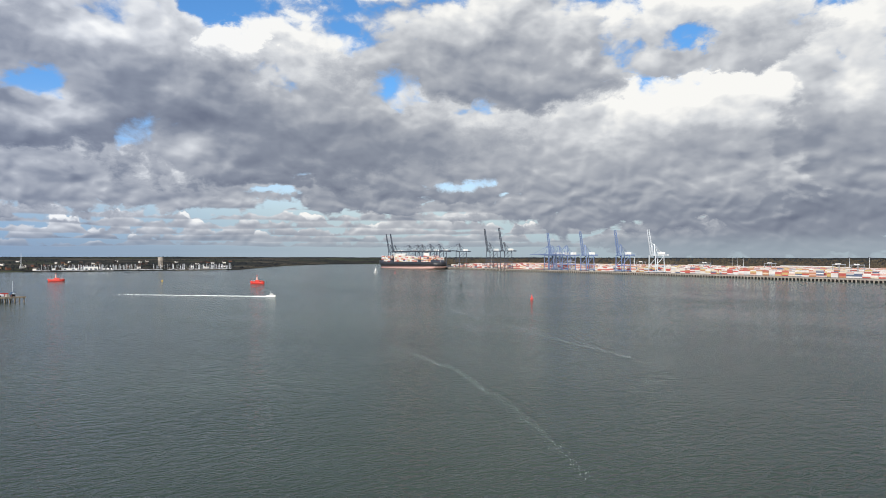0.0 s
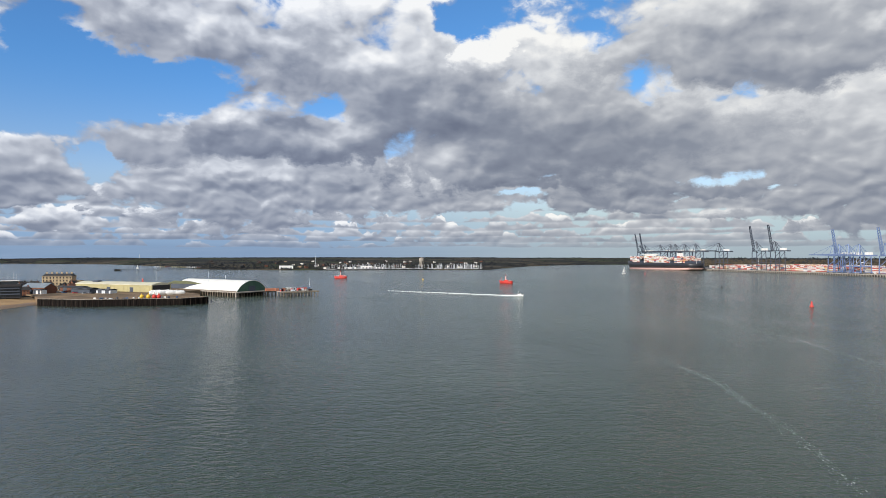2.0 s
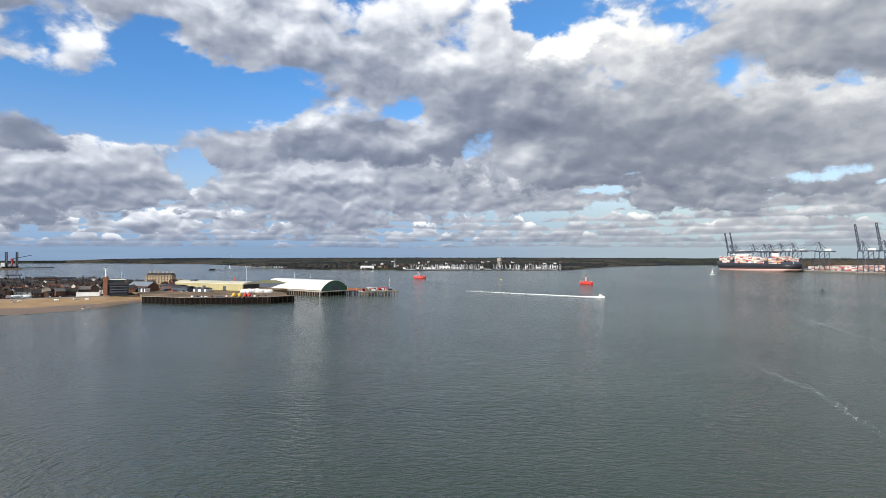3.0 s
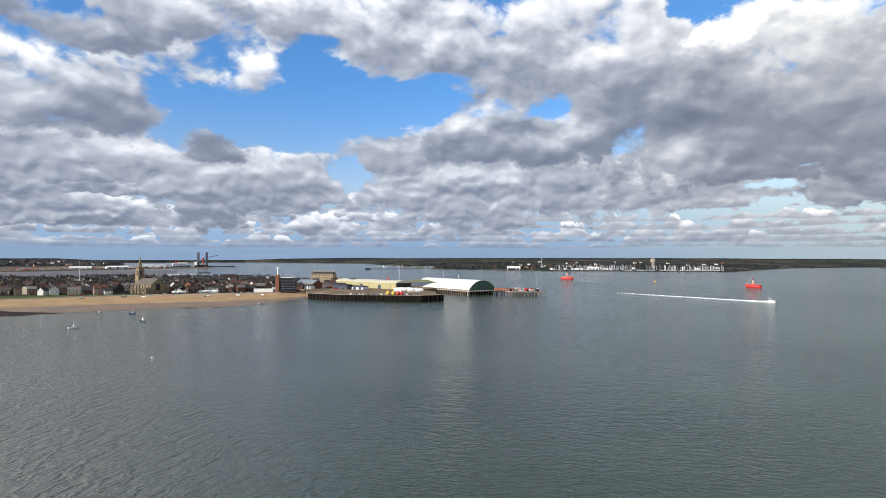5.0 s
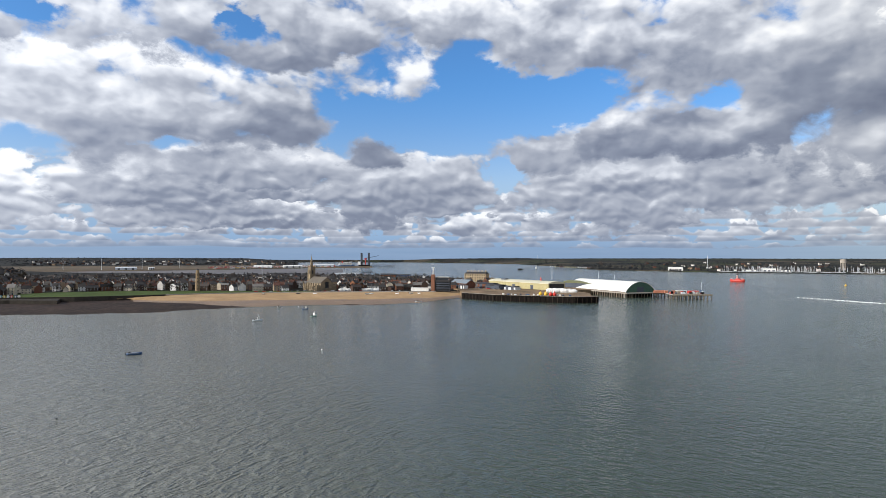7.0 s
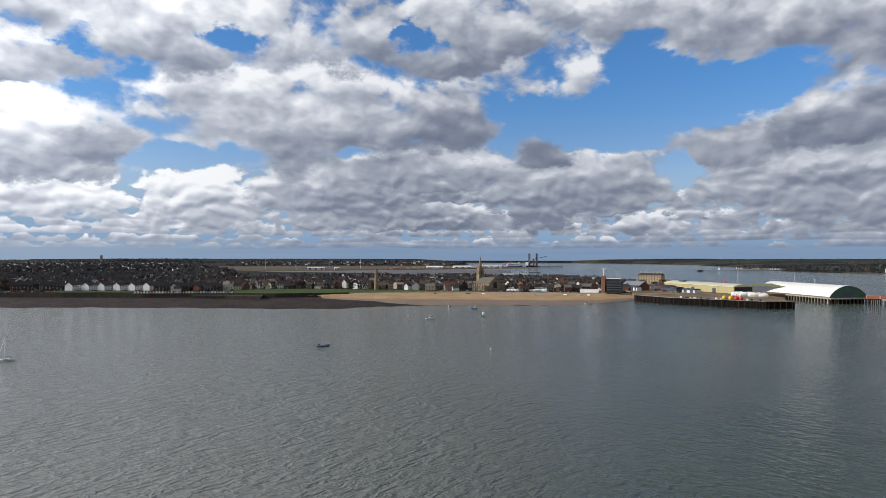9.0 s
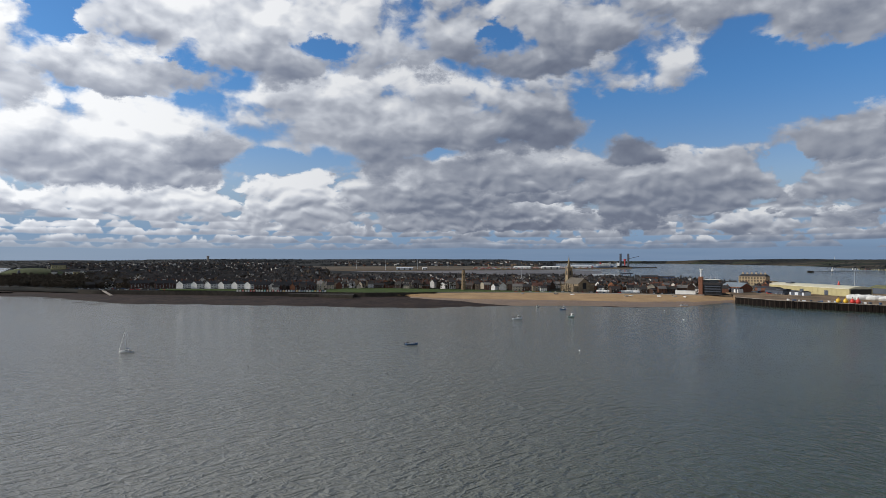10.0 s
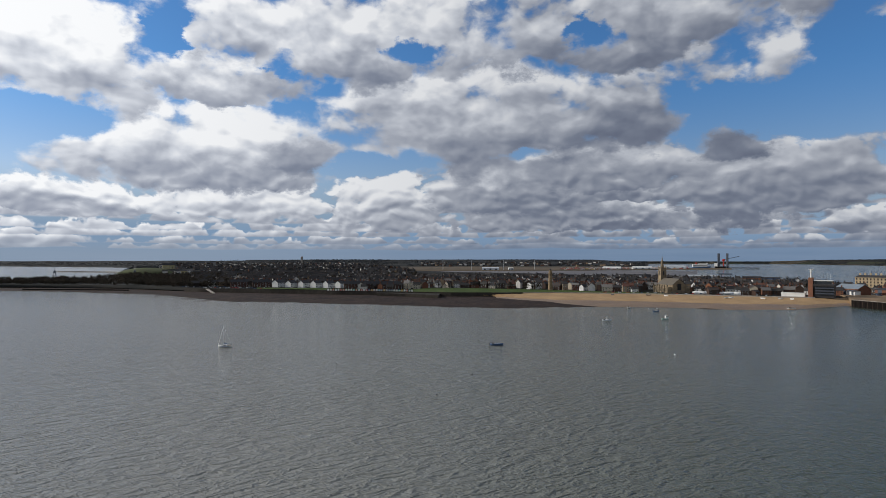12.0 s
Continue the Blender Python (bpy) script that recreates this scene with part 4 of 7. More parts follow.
def many_boxes(name, rows, mat):
    """Many boxes in one mesh: rows of x, y, z (centre), length, width, height, turn."""
    rows = np.array(rows)
    c, s = np.cos(np.radians(rows[:, 6])), np.sin(np.radians(rows[:, 6]))
    local = CUBE[None] * rows[:, None, 3:6]
    x = local[..., 0] * c[:, None] - local[..., 1] * s[:, None] + rows[:, None, 0]
    y = local[..., 0] * s[:, None] + local[..., 1] * c[:, None] + rows[:, None, 1]
    verts = np.stack([x, y, local[..., 2] + rows[:, None, 2]], -1).reshape(-1, 3)
    faces = (QUADS[None] + (np.arange(len(rows)) * 8)[:, None, None]).reshape(-1, 4)
    me = bpy.data.meshes.new(name)
    me.from_pydata(verts.tolist(), [], faces.tolist())
    me.materials.append(mat)
    return new(name, me)


rng = random.Random(7)
cargo = []
ship_turn = math.degrees(SHIP_POSE.to_euler().z)
for k in range(22):
    x0 = 20 + 14.6 * k + (18 if k > 15 else 0) + (12 if k > 4 else 0)
    if x0 > 345 or abs(x0 - 258) < 15 or abs(x0 - 86) < 13:
        continue
    rows_wide = 22 if x0 < 320 else 16
    base = rng.choice((5, 6, 6, 7, 8)) + (1 if 120 < x0 < 250 else 0)
    for r in range(rows_wide):
        tiers = max(2, base - rng.choice((0, 0, 0, 1, 2)))
        for t in range(tiers):
            if 1 < r < rows_wide - 2 and t < tiers - 2:
                continue
            p = SHIP_POSE @ Vector((x0 + 6.6, (r - (rows_wide - 1) / 2) * 2.55, 25.3 + 2.65 * t))
            cargo.append((p.x, p.y, p.z, 12.2, 2.44, 2.6, ship_turn))
tagged(many_boxes("shipboard_containers", cargo, FAR_BOXES), "red, orange and white containers stacked on the ship", "containers", kind="stuff")

# yard stacks in blocks that run along the quay
near_stack, far_stack = [], []
s = 40.0
while s < QUAY_LENGTH - 330:
    p, inland, turn = along_quay(s)
    gap = int(s / 13) % 17 == 0
    for block, d0 in enumerate((52, 84, 116, 150, 186, 222, 262, 300, 345, 395)):
        if gap or noise.noise((s * 0.008, block * 3.1, 1.0)) < -0.42:
            continue
        high = 2.6 + 2.8 * (0.5 + noise.noise((s * 0.02, block * 7.7, 4.0))) + (1.3 if block > 1 else 0)
        for r in range(5):
            tiers = max(1, min(5, int(high + rng.uniform(-0.8, 0.8))))
            for t in range(tiers):
                if 0 < r < 4 and t < tiers - 2:
                    continue
                q = p + inland * (d0 + 2.75 * r)
                row = (q.x, q.y, QUAY_Z + 1.3 + 2.6 * t, 12.1, 2.44, 2.58, turn)
                (near_stack if block == 0 and r == 0 and 180 < s < 1130 and len(near_stack) < 290 else far_stack).append(row)
    s += 12.9
tagged(many_boxes("stacked_containers", far_stack, FAR_BOXES), "yard full of stacked containers in many colours", "containers", kind="stuff")


def container():
    bm = bmesh.new()
    box(bm, (0, 0, 0), (12.1, 2.44, 2.58), 0, 0.05)
    c = mesh_object("shipping_container", bm, BOXES)
    return tagged(c, "painted steel shipping container stacked on the quay apron", "container", "front row of containers")


first = container()
for i, (x, y, z, *_, turn) in enumerate(near_stack):
    m = pose(x, y, z, 0, 0, turn)
    if i == 0:
        first.matrix_basis = m
    else:
        copy_thing(first, m)


YARD_GREY = material("yard_crane_grey", (0.30, 0.33, 0.37), 0.5, (0.2, 0.22, 0.25), 0.1, 1.0)


def yard_crane(m):
    c = thing("yard_crane", m, "grey rubber-tyred yard crane straddling the stacks", "crane", "yard cranes")
    for x in (-13, 13):
        for y in (-5, 5):
            part("leg", beams(.8, ((x, y, 1.5), (x, y, 22))), YARD_GREY, c)
            bm = bmesh.new()
            tube(bm, (x - .5, y, .9), (x + .5, y, .9), .9)
            part("wheel", bm, BLACK, c)
        part("sill_beam", beams(1.0, ((x, -7, 2.2), (x, 7, 2.2))), YARD_GREY, c)
    for y in (-5, 5):
        part("girder", beams(1.3, ((-15, y, 22.5), (15, y, 22.5))), YARD_GREY, c)
    part("trolley", boxes(((3, 0, 23.4), (5, 8, 2.6), 0, .3)), WHITE, c)
    part("cab", boxes(((6, 0, 20), (2.2, 2, 2.4), 0, .2)), GLASS_DARK, c)
    return c


first = None
for s, d in ((420, 92), (470, 130), (395, 190), (250, 92), (236, 100), (640, 190), (760, 130), (980, 190), (1200, 150)):
    p, inland, turn = along_quay(s)
    q = p + inland * d
    m = pose(q.x, q.y, QUAY_Z, 0, 0, turn + 90)
    if first is None:
        first = yard_crane(m)
    else:
        copy_thing(first, m)


def floodlight(m):
    f = thing("floodlight_mast", m, "tall thin grey floodlight mast in the port", "light mast", "floodlight masts")
    bm = bmesh.new()
    tube(bm, (0, 0, 0), (0, 0, 36), 0.55, 0.25, 8)
    part("pole", bm, PALE_STEEL, f)
    part("lamp_ring", boxes(((0, 0, 36.2), (3.4, 3.4, 1.0), 0, .3)), SLATE_STEEL, f)
    return f


first = None
for i in range(16):
    p, inland, turn = along_quay(90 + i * 98)
    q = p + inland * (150 + 130 * (i % 3))
    m = pose(q.x, q.y, QUAY_Z)
    if first is None:
        first = floodlight(m)
    else:
        copy_thing(first, m)


def warehouse(name, label, lx, ly, h, m, wall=WHITE, roof=WHITE_SHEET, doors=3):
    w = thing(name, m, label, "warehouse")
    part("wall", boxes(((0, 0, h / 2), (lx, ly, h))), wall, w)
    bm = bmesh.new()
    gable(bm, lx, ly, h, h + ly * 0.10, 0.5, 0.4)
    part("roof", bm, roof, w)
    for i in range(doors):
        part("door", boxes((((i + 0.5) / doors * lx - lx / 2, -ly / 2 - 0.06, 2.6), (min(6, lx / doors * .5), 0.12, 5.0))), SLATE_STEEL, w)
    return w


for s, d, lx, ly in ((700, 455, 130, 45), (330, 480, 90, 40), (980, 470, 70, 40), (200, 330, 60, 30)):
    p, inland, turn = along_quay(s)
    q = p + inland * d
    warehouse("transit_shed", "long white transit shed behind the container stacks", lx, ly, 9, pose(q.x, q.y, QUAY_Z, 0, 0, turn))


# ======== the old navy yard: wharf, sheds and jetty ========
DECK = 6.5


def wharf():
    w = thing("wharf", Matrix.Identity(4), "rusty sheet-piled wharf with a gravel deck", "wharf", kind="structure")
    front = [Vector((-552, 364)), Vector((-504, 373)), Vector((-438, 421)), Vector((-431, 446))]
    out = [(p.x, p.y) for p in front] + [(-446, 451), (-476, 480), (-526, 500), (-530, 540), (-600, 560), (-700, 560), (-700, 430), (-600, 392)]
    part("deck", prism(bmesh.new(), out, -1.5, DECK - 0.3), material("yard_gravel", (0.30, 0.21, 0.13), 0.95, (0.10, 0.078, 0.056), 0.05, 0.6), w, "sandy gravel deck")
    part("coping", loft(bmesh.new(), [[(p.x, p.y, DECK - .5), (p.x, p.y, DECK), (p.x + dx, p.y + dy, DECK), (p.x + dx, p.y + dy, DECK - .5)] for p, dx, dy in ((front[0], .2, 1.4), (front[1], 0, 1.4), (front[2], -1.2, 1.2), (front[3], -1.4, .2))]), CONCRETE, w)
    bm = bmesh.new()
    box(bm, (0, -0.35, 1.7), (2.25, 1.0, 9.0), 0, 0.2)
    pile = mesh_object("sheet_pile", bm, RUST)
    bm = bmesh.new()
    box(bm, (0, -0.9, 1.9), (0.34, 0.4, 8.4), 0, 0.08)
    tide = mesh_object("timber_fender", bm, material("old_fender_timber", (0.075, 0.056, 0.042), 0.9, (0.025, 0.02, 0.016), 0.5, 2.0))
    for a, c in zip(front, front[1:]):
        d = c - a
        turn = math.degrees(math.atan2(d.y, d.x))
        n = int(d.length / 2.4)
        for i in range(n):
            p = a + d * ((i + 0.5) / n)
            o = pile.copy()
            scene.collection.objects.link(o)
            o.parent, o.matrix_basis = w, pose(p.x, p.y, 0, 0, 0, turn)
            if i % 2 == 0:
                o = tide.copy()
                scene.collection.objects.link(o)
                o.parent, o.matrix_basis = w, pose(p.x + d.x / n / 2, p.y + d.y / n / 2, 0, 0, 0, turn)
    bpy.data.objects.remove(pile)
    bpy.data.objects.remove(tide)
    return w


wharf()


def arch_shed():
    """The great arched store: x along its length, the open water end at x = 0."""
    L, W, H, z0 = 116.0, 43.0, 12.0, 5.6
    turn = math.degrees(math.atan2(20, -113))
    m = pose(-469, 527, 0, 0, 0, turn)     # y then points to the near side's left, so the width runs to -y
    s = thing("arched_shed", m, "huge white arched warehouse with a dark green gable end", "warehouse")
    R = (W * W / 4 + H * H) / (2 * H)
    half = math.asin(W / 2 / R)

    def arc(r, k):
        a = -half + 2 * half * k / 36
        return -W / 2 - r * math.sin(a), z0 + H - R + r * math.cos(a)

    bm = bmesh.new()
    loft(bm, [[(x, *arc(R - 0.06, k)) for k in range(37)] + [(x, *arc(R - 0.4, k)) for k in range(36, -1, -1)] for x in (0.05, L - 0.05)])
    part("roof", bm, WHITE_SHEET, s, "white curved sheet roof", False)
    ribs = 38
    for i in range(ribs):
        bm = bmesh.new()
        loft(bm, [[(x, *arc(R, k)) for k in range(0, 37, 2)] + [(x, *arc(R - 0.05, k)) for k in range(36, -1, -2)] for x in (i * L / ribs, (i + 1) * L / ribs - 0.12)])
        part("roof_sheet", bm, WHITE_SHEET, s)
    for x, name in ((0.8, "gable_wall"), (L - 0.8, "gable_wall")):
        bm = bmesh.new()
        loft(bm, [[(x + dx, *arc(R - 0.45, k)) for k in range(37)] for dx in (0, 0.3)])
        part(name, bm, GREEN_SHEET, s, "dark green clad gable")
    for k in range(9):
        y = -4.5 - k * 4.25
        part("gable_rib", boxes(((0.62, y, z0 + 2.4), (0.25, 0.3, 4.8))), GREEN_SHEET, s)
    part("gable_door", boxes(((0.6, -W / 2, z0 + 3.0), (0.3, 9, 6))), SLATE_STEEL, s)
    part("deck", boxes(((L / 2 - 3, -W / 2, z0 - 0.55), (L + 6, W + 5, 1.0))), CONCRETE, s)
    for i in range(int(L / 3)):
        part("wall_panel", boxes(((i * 3 + 1.5, 0.35, z0 + 0.55), (2.7, 0.25, 1.0))), PILE, s)
    post = None
    for i in range(27):
        for y in (1.8, -8):
            bm = bmesh.new()
            tube(bm, (0, 0, -2), (0, 0, z0 - 1.0), 0.55, 0.5, 8)
            if post is None:
                post = part("pile", bm, PILE, s)
                o = post
            else:
                bm.free()
                o = post.copy()
                scene.collection.objects.link(o)
                o.parent = s
            o.matrix_basis = pose(i * 4.4 - 0.5, y, 0)
    for i in range(11):
        o = post.copy()
        scene.collection.objects.link(o)
        o.parent, o.matrix_basis = s, pose(-0.8, -1.5 - i * 4.1, 0)
    # dark sheet added behind the piles as the shade under the deck
    part("back_wall", boxes(((L / 2, -5, 1.5), (L - 2, .6, 7.0)), ((2, -W / 2, 1.5), (.6, W - 8, 7.0))), WEED_AND_SHADE, s, "dark sheet standing in for the shade under the deck")
    part("dolphin", boxes(((-1.0, 1.5, 1.5), (1.8, 1.8, 8.0), 0, .2)), CONCRETE, s)
    return s


arch_shed()


def cream_shed():
    L, W, h = 114.0, 26.0, 7.5
    s = thing("long_shed", pose(-594, 486, DECK, 0, 0, 1.5), "long low cream shed with a pale roof", "warehouse")
    part("wall", boxes(((0, 0, h / 2), (L, W, h))), CREAM_SHEET, s, "cream ribbed cladding")
    bm = bmesh.new()
    pts = [(-W / 2 - .4, h - .2), (-W / 2 - .3, h + .3), (-W * .28, h + 2.0), (0, h + 2.7), (W * .28, h + 2.0), (W / 2 + .3, h + .3), (W / 2 + .4, h - .2)]
    loft(bm, [[(x, y, z) for y, z in pts] for x in (-L / 2 - .4, L / 2 + .4)])
    part("roof", bm, material("cream_roof_sheet", (0.62, 0.59, 0.44), 0.5, (0.52, 0.49, 0.36), 0.1, 1.0), s, "cream curved sheet roof")
    for i in range(18):
        part("cladding_rib", boxes(((-L / 2 + 3 + i * 6.35, -W / 2 - .08, h / 2), (0.35, 0.16, h - .3))), CREAM_SHEET, s)
    part("gable_opening", boxes(((L / 2 + .12, 0, 4.2), (0.3, W - 3, 8.0))), BLACK, s, "dark open gable end")
    part("roof_box", boxes(((-L / 2 + 24, -W * .2, h + 2.2), (9, 5, 3.0), 0, .2)), SLATE_STEEL, s, "black plant housing on the roof")
    for i in range(3):
        part("door", boxes(((-40 + i * 34, -W / 2 - .1, 2.4), (5, .2, 4.8))), SLATE_STEEL, s)
    return s


cream_shed()
warehouse("dark_shed", "dark low shed with a moss-green roof behind the yard", 58, 22, 6, pose(-560, 556, DECK, 0, 0, 4), SLATE_STEEL, material("mossy_roof", (0.20, 0.20, 0.10), 0.9, (0.12, 0.13, 0.08), 0.2, 1.0))


def jetty():
    j = thing("jetty", pose(-412, 566, 0, 0, 0, 58), "old concrete jetty on piles beyond the shed", "jetty", kind="structure")
    part("deck", boxes(((0, 12, 5.2), (42, 26, 0.9), 0, .1)), CONCRETE, j)
    part("walkway", boxes(((-27, 24, 5.2), (15, 7, 0.8), 0, .1)), DARK_CONCRETE, j)
    for i in range(11):
        for y in (0, 9, 18, 24.5):
            bm = bmesh.new()
            tube(bm, (-20.3 + i * 4.05, y, -2), (-20.3 + i * 4.05, y, 4.8), .5, .5, 8)
            part("pile", bm, PILE, j)
    for i in range(8):
        bm = bmesh.new()
        tube(bm, (-22 - i * 1.6, 21, -2), (-22 - i * 1.6, 21, 4.8), .45, .45, 8)
        part("pile", bm, WEED_AND_SHADE, j)
    part("edge_beam", boxes(((0, -1.1, 5.0), (42.4, .4, 1.5))), PILE, j)
    bm = bmesh.new()
    tube(bm, (16, 14, 5.6), (16, 14, 20), .18, .1, 6)
    part("mast", bm, PALE_STEEL, j)
    part("hut", boxes(((-8, 16, 7.2), (6, 4, 3.2), 0, .1), ((-8, 16, 9.0), (6.6, 4.6, .4))), WHITE, j)
    return j


jetty()
JM = pose(-412, 566, 5.65, 0, 0, 58)


def stored(name, label, category, build, mat, m, group=""):
    bm = bmesh.new()
    build(bm)
    ob = mesh_object(name, bm, mat)
    ob.matrix_basis = m
    return tagged(ob, label, category, group)


for x, y, t, col, lab in ((-16, 22, 4, "orange_box", "orange shipping container on the jetty"), (-3, 23, 0, "grey_box", "pale grey shipping container on the jetty"),
                          (9, 20, 10, "red_box", "dark red shipping container on the jetty"), (-26, 25.5, 0, "orange_box", "orange shipping container on the jetty walkway")):
    mats = {"orange_box": material("orange_container", (0.50, 0.20, 0.12), 0.7), "grey_box": PALE_STEEL, "red_box": RED}
    stored("storage_container", lab, "container", lambda bm: box(bm, (0, 0, 1.45), (12.1, 2.5, 2.9), 0, .06), mats[col], JM @ pose(x, y, 0, 0, 0, t), "jetty containers")
rng = random.Random(3)
for i in range(22):
    x, y = rng.uniform(-19, 19), rng.uniform(2, 19)
    sx, sy, sz = rng.uniform(1.2, 4.5), rng.uniform(1, 3), rng.uniform(.8, 3.6)
    mat = rng.choice((RUST, PILE, BOAT_BLUE, WHITE, RED, CONCRETE, SLATE_STEEL, PALE_STEEL))
    stored("stored_crate", "weathered crate of harbour gear on the jetty", "crate",
           lambda bm: (box(bm, (0, 0, sz / 2), (sx, sy, sz), 0, .08), box(bm, (0, 0, sz + .1), (sx * .7, sy * .8, .2))), mat, JM @ pose(x, y, 0, 0, 0, rng.uniform(0, 90)), "jetty gear")


def big_buoy(m, mat, label):
    b = thing("stored_buoy", m, label, "buoy", "stored buoys")
    bm = bmesh.new()
    bmesh.ops.create_uvsphere(bm, u_segments=16, v_segments=10, radius=1.9, matrix=Matrix.Translation((0, 0, 1.8)))
    part("float", bm, mat, b, "", True)
    part("cage", beams(.16, ((-.7, -.7, 3.2), (0, 0, 5.0)), ((.7, -.7, 3.2), (0, 0, 5.0)), ((.7, .7, 3.2), (0, 0, 5.0)), ((-.7, .7, 3.2), (0, 0, 5.0))), mat, b)
    part("lantern", boxes(((0, 0, 5.2), (.5, .5, .6))), GLASS_DARK, b)
    return b


for i, (x, y, mat, lab) in enumerate(((49.26, 622, YELLOW, "large yellow navigation buoy stored on the wharf"), (48.76, 619, YELLOW, "large yellow navigation buoy stored on the wharf"),
                                      (48.32, 617, RED, "large red navigation buoy stored on the wharf"), (47.96, 616, RED, "large red navigation buoy stored on the wharf"))):
    big_buoy(pose(*P(x, y, DECK - .3), 0, 0, i * 25), mat, lab)


def wrapped_boat(L, mat):
    def build(bm):
        loft(bm, [[(x, w * a, z0 + (z1 - z0) * t) for a, t in ((-1, .45), (-.55, .05), (.55, .05), (1, .45), (.85, .75), (0, 1), (-.85, .75))] for x, w, z0, z1 in
                  ((-L / 2, L * .10, .5, 2.3), (-L * .3, L * .15, .2, 3.0), (L * .1, L * .16, .2, 3.3), (L * .35, L * .10, .4, 2.9), (L / 2, .1, 1.2, 2.4))])
    return build


for i in range(14):
    L = rng.uniform(8, 11)
    stored("laid_up_boat", "laid-up boat under a white cover on the yard", "boat", wrapped_boat(L, WHITE), WHITE, pose(*P(48.35 - (i % 7) * .34, 672 + (i // 7) * 13 + rng.uniform(-2, 2), DECK - .55), 0, 0, 48 + rng.uniform(-25, 25)) @ Matrix.Diagonal((1, 1, rng.uniform(1.2, 1.5), 1)), "laid-up boats")
for i in range(16):
    sx, sy, sz = rng.uniform(1.2, 3.2), rng.uniform(1, 2.2), rng.uniform(.9, 2.0)
    stored("cargo_bag", "pile of harbour gear under a sheet on the wharf edge", "cargo", lambda bm: box(bm, (0, 0, sz / 2), (sx, sy, sz), 0, .25), rng.choice((WHITE, WHITE, BOAT_BLUE, SLATE_STEEL, PALE_STEEL)),
           pose(-503 + i * 3.7 + rng.uniform(-1.5, 1.5), 382 + i * 2.7 + rng.uniform(-1, 2), DECK - .3, 0, 0, rng.uniform(0, 90)), "wharf gear")


def car_mesh(mat):
    bm = bmesh.new()
    loft(bm, [[(x, -.85, z0), (x, .85, z0), (x, .85, z1), (x, -.85, z1)] for x, z0, z1 in ((-2.1, .35, .85), (-1.9, .25, .95), (1.2, .25, .95), (2.05, .3, .75))])
    body = bm
    top = bmesh.new()
    loft(top, [[(-1.75, -.75, .95), (-1.75, .75, .95), (1.0, .75, .95), (1.0, -.75, .95)], [(-1.2, -.62, 1.5), (-1.2, .62, 1.5), (.3, .62, 1.5), (.3, -.62, 1.5)]])
    return body, top


def car(m, mat, label):
    c = thing("parked_car", m, label, "car", "parked cars")
    body, top = car_mesh(mat)
    part("body", body, mat, c)
    part("cabin", top, GLASS_DARK, c, "dark glazed cabin")
    for x in (-1.3, 1.3):
        for y in (-.8, .8):
            bm = bmesh.new()
            tube(bm, (x, y - .1, .32), (x, y + .1, .32), .32)
            part("wheel", bm, BLACK, c)
    return c


CAR_PAINTS = [(WHITE, "white"), (PALE_STEEL, "silver"), (RED, "red"), (NAVY, "black"), (BOAT_BLUE, "blue")]
CARS = [car(pose(-640 + i * 4, 450, DECK - .28, 0, 0, 80), mat, lab + " car parked by the waterfront") for i, (mat, lab) in enumerate(CAR_PAINTS)]


def parked(n, place, seed):
    r = random.Random(seed)
    for i in range(n):
        copy_thing(r.choice(CARS), place(i, r))


parked(16, lambda i, r: pose(-655 + i * 5.2 + r.uniform(-1, 1), 440 + r.uniform(-8, 6), DECK - .28, 0, 0, r.uniform(60, 120)), 4)
parked(26, lambda i, r: pose(*P(60.5 + i * .62 + r.uniform(-.1, .1), curve(BEACH_TOP, 60.5 + i * .62) + 11 + r.uniform(0, 3), 5.05), 0, 0, 60.5 + i * .62 + r.choice((0, 90))), 5)
parked(30, lambda i, r: pose(*P(107.2 + i * .24 + r.uniform(-.1, .1), curve(BEACH_TOP, 107.2 + i * .24) + 20 + r.choice((0, 12, 24)), 5.4), 0, 0, 107 + r.choice((0, 90))), 6)
parked(10, lambda i, r: pose(*P(94 + i * .5, curve(BEACH_TOP, 94 + i * .5) + 13 + r.uniform(0, 3), 5.3), 0, 0, 94 + r.choice((0, 90))), 8)


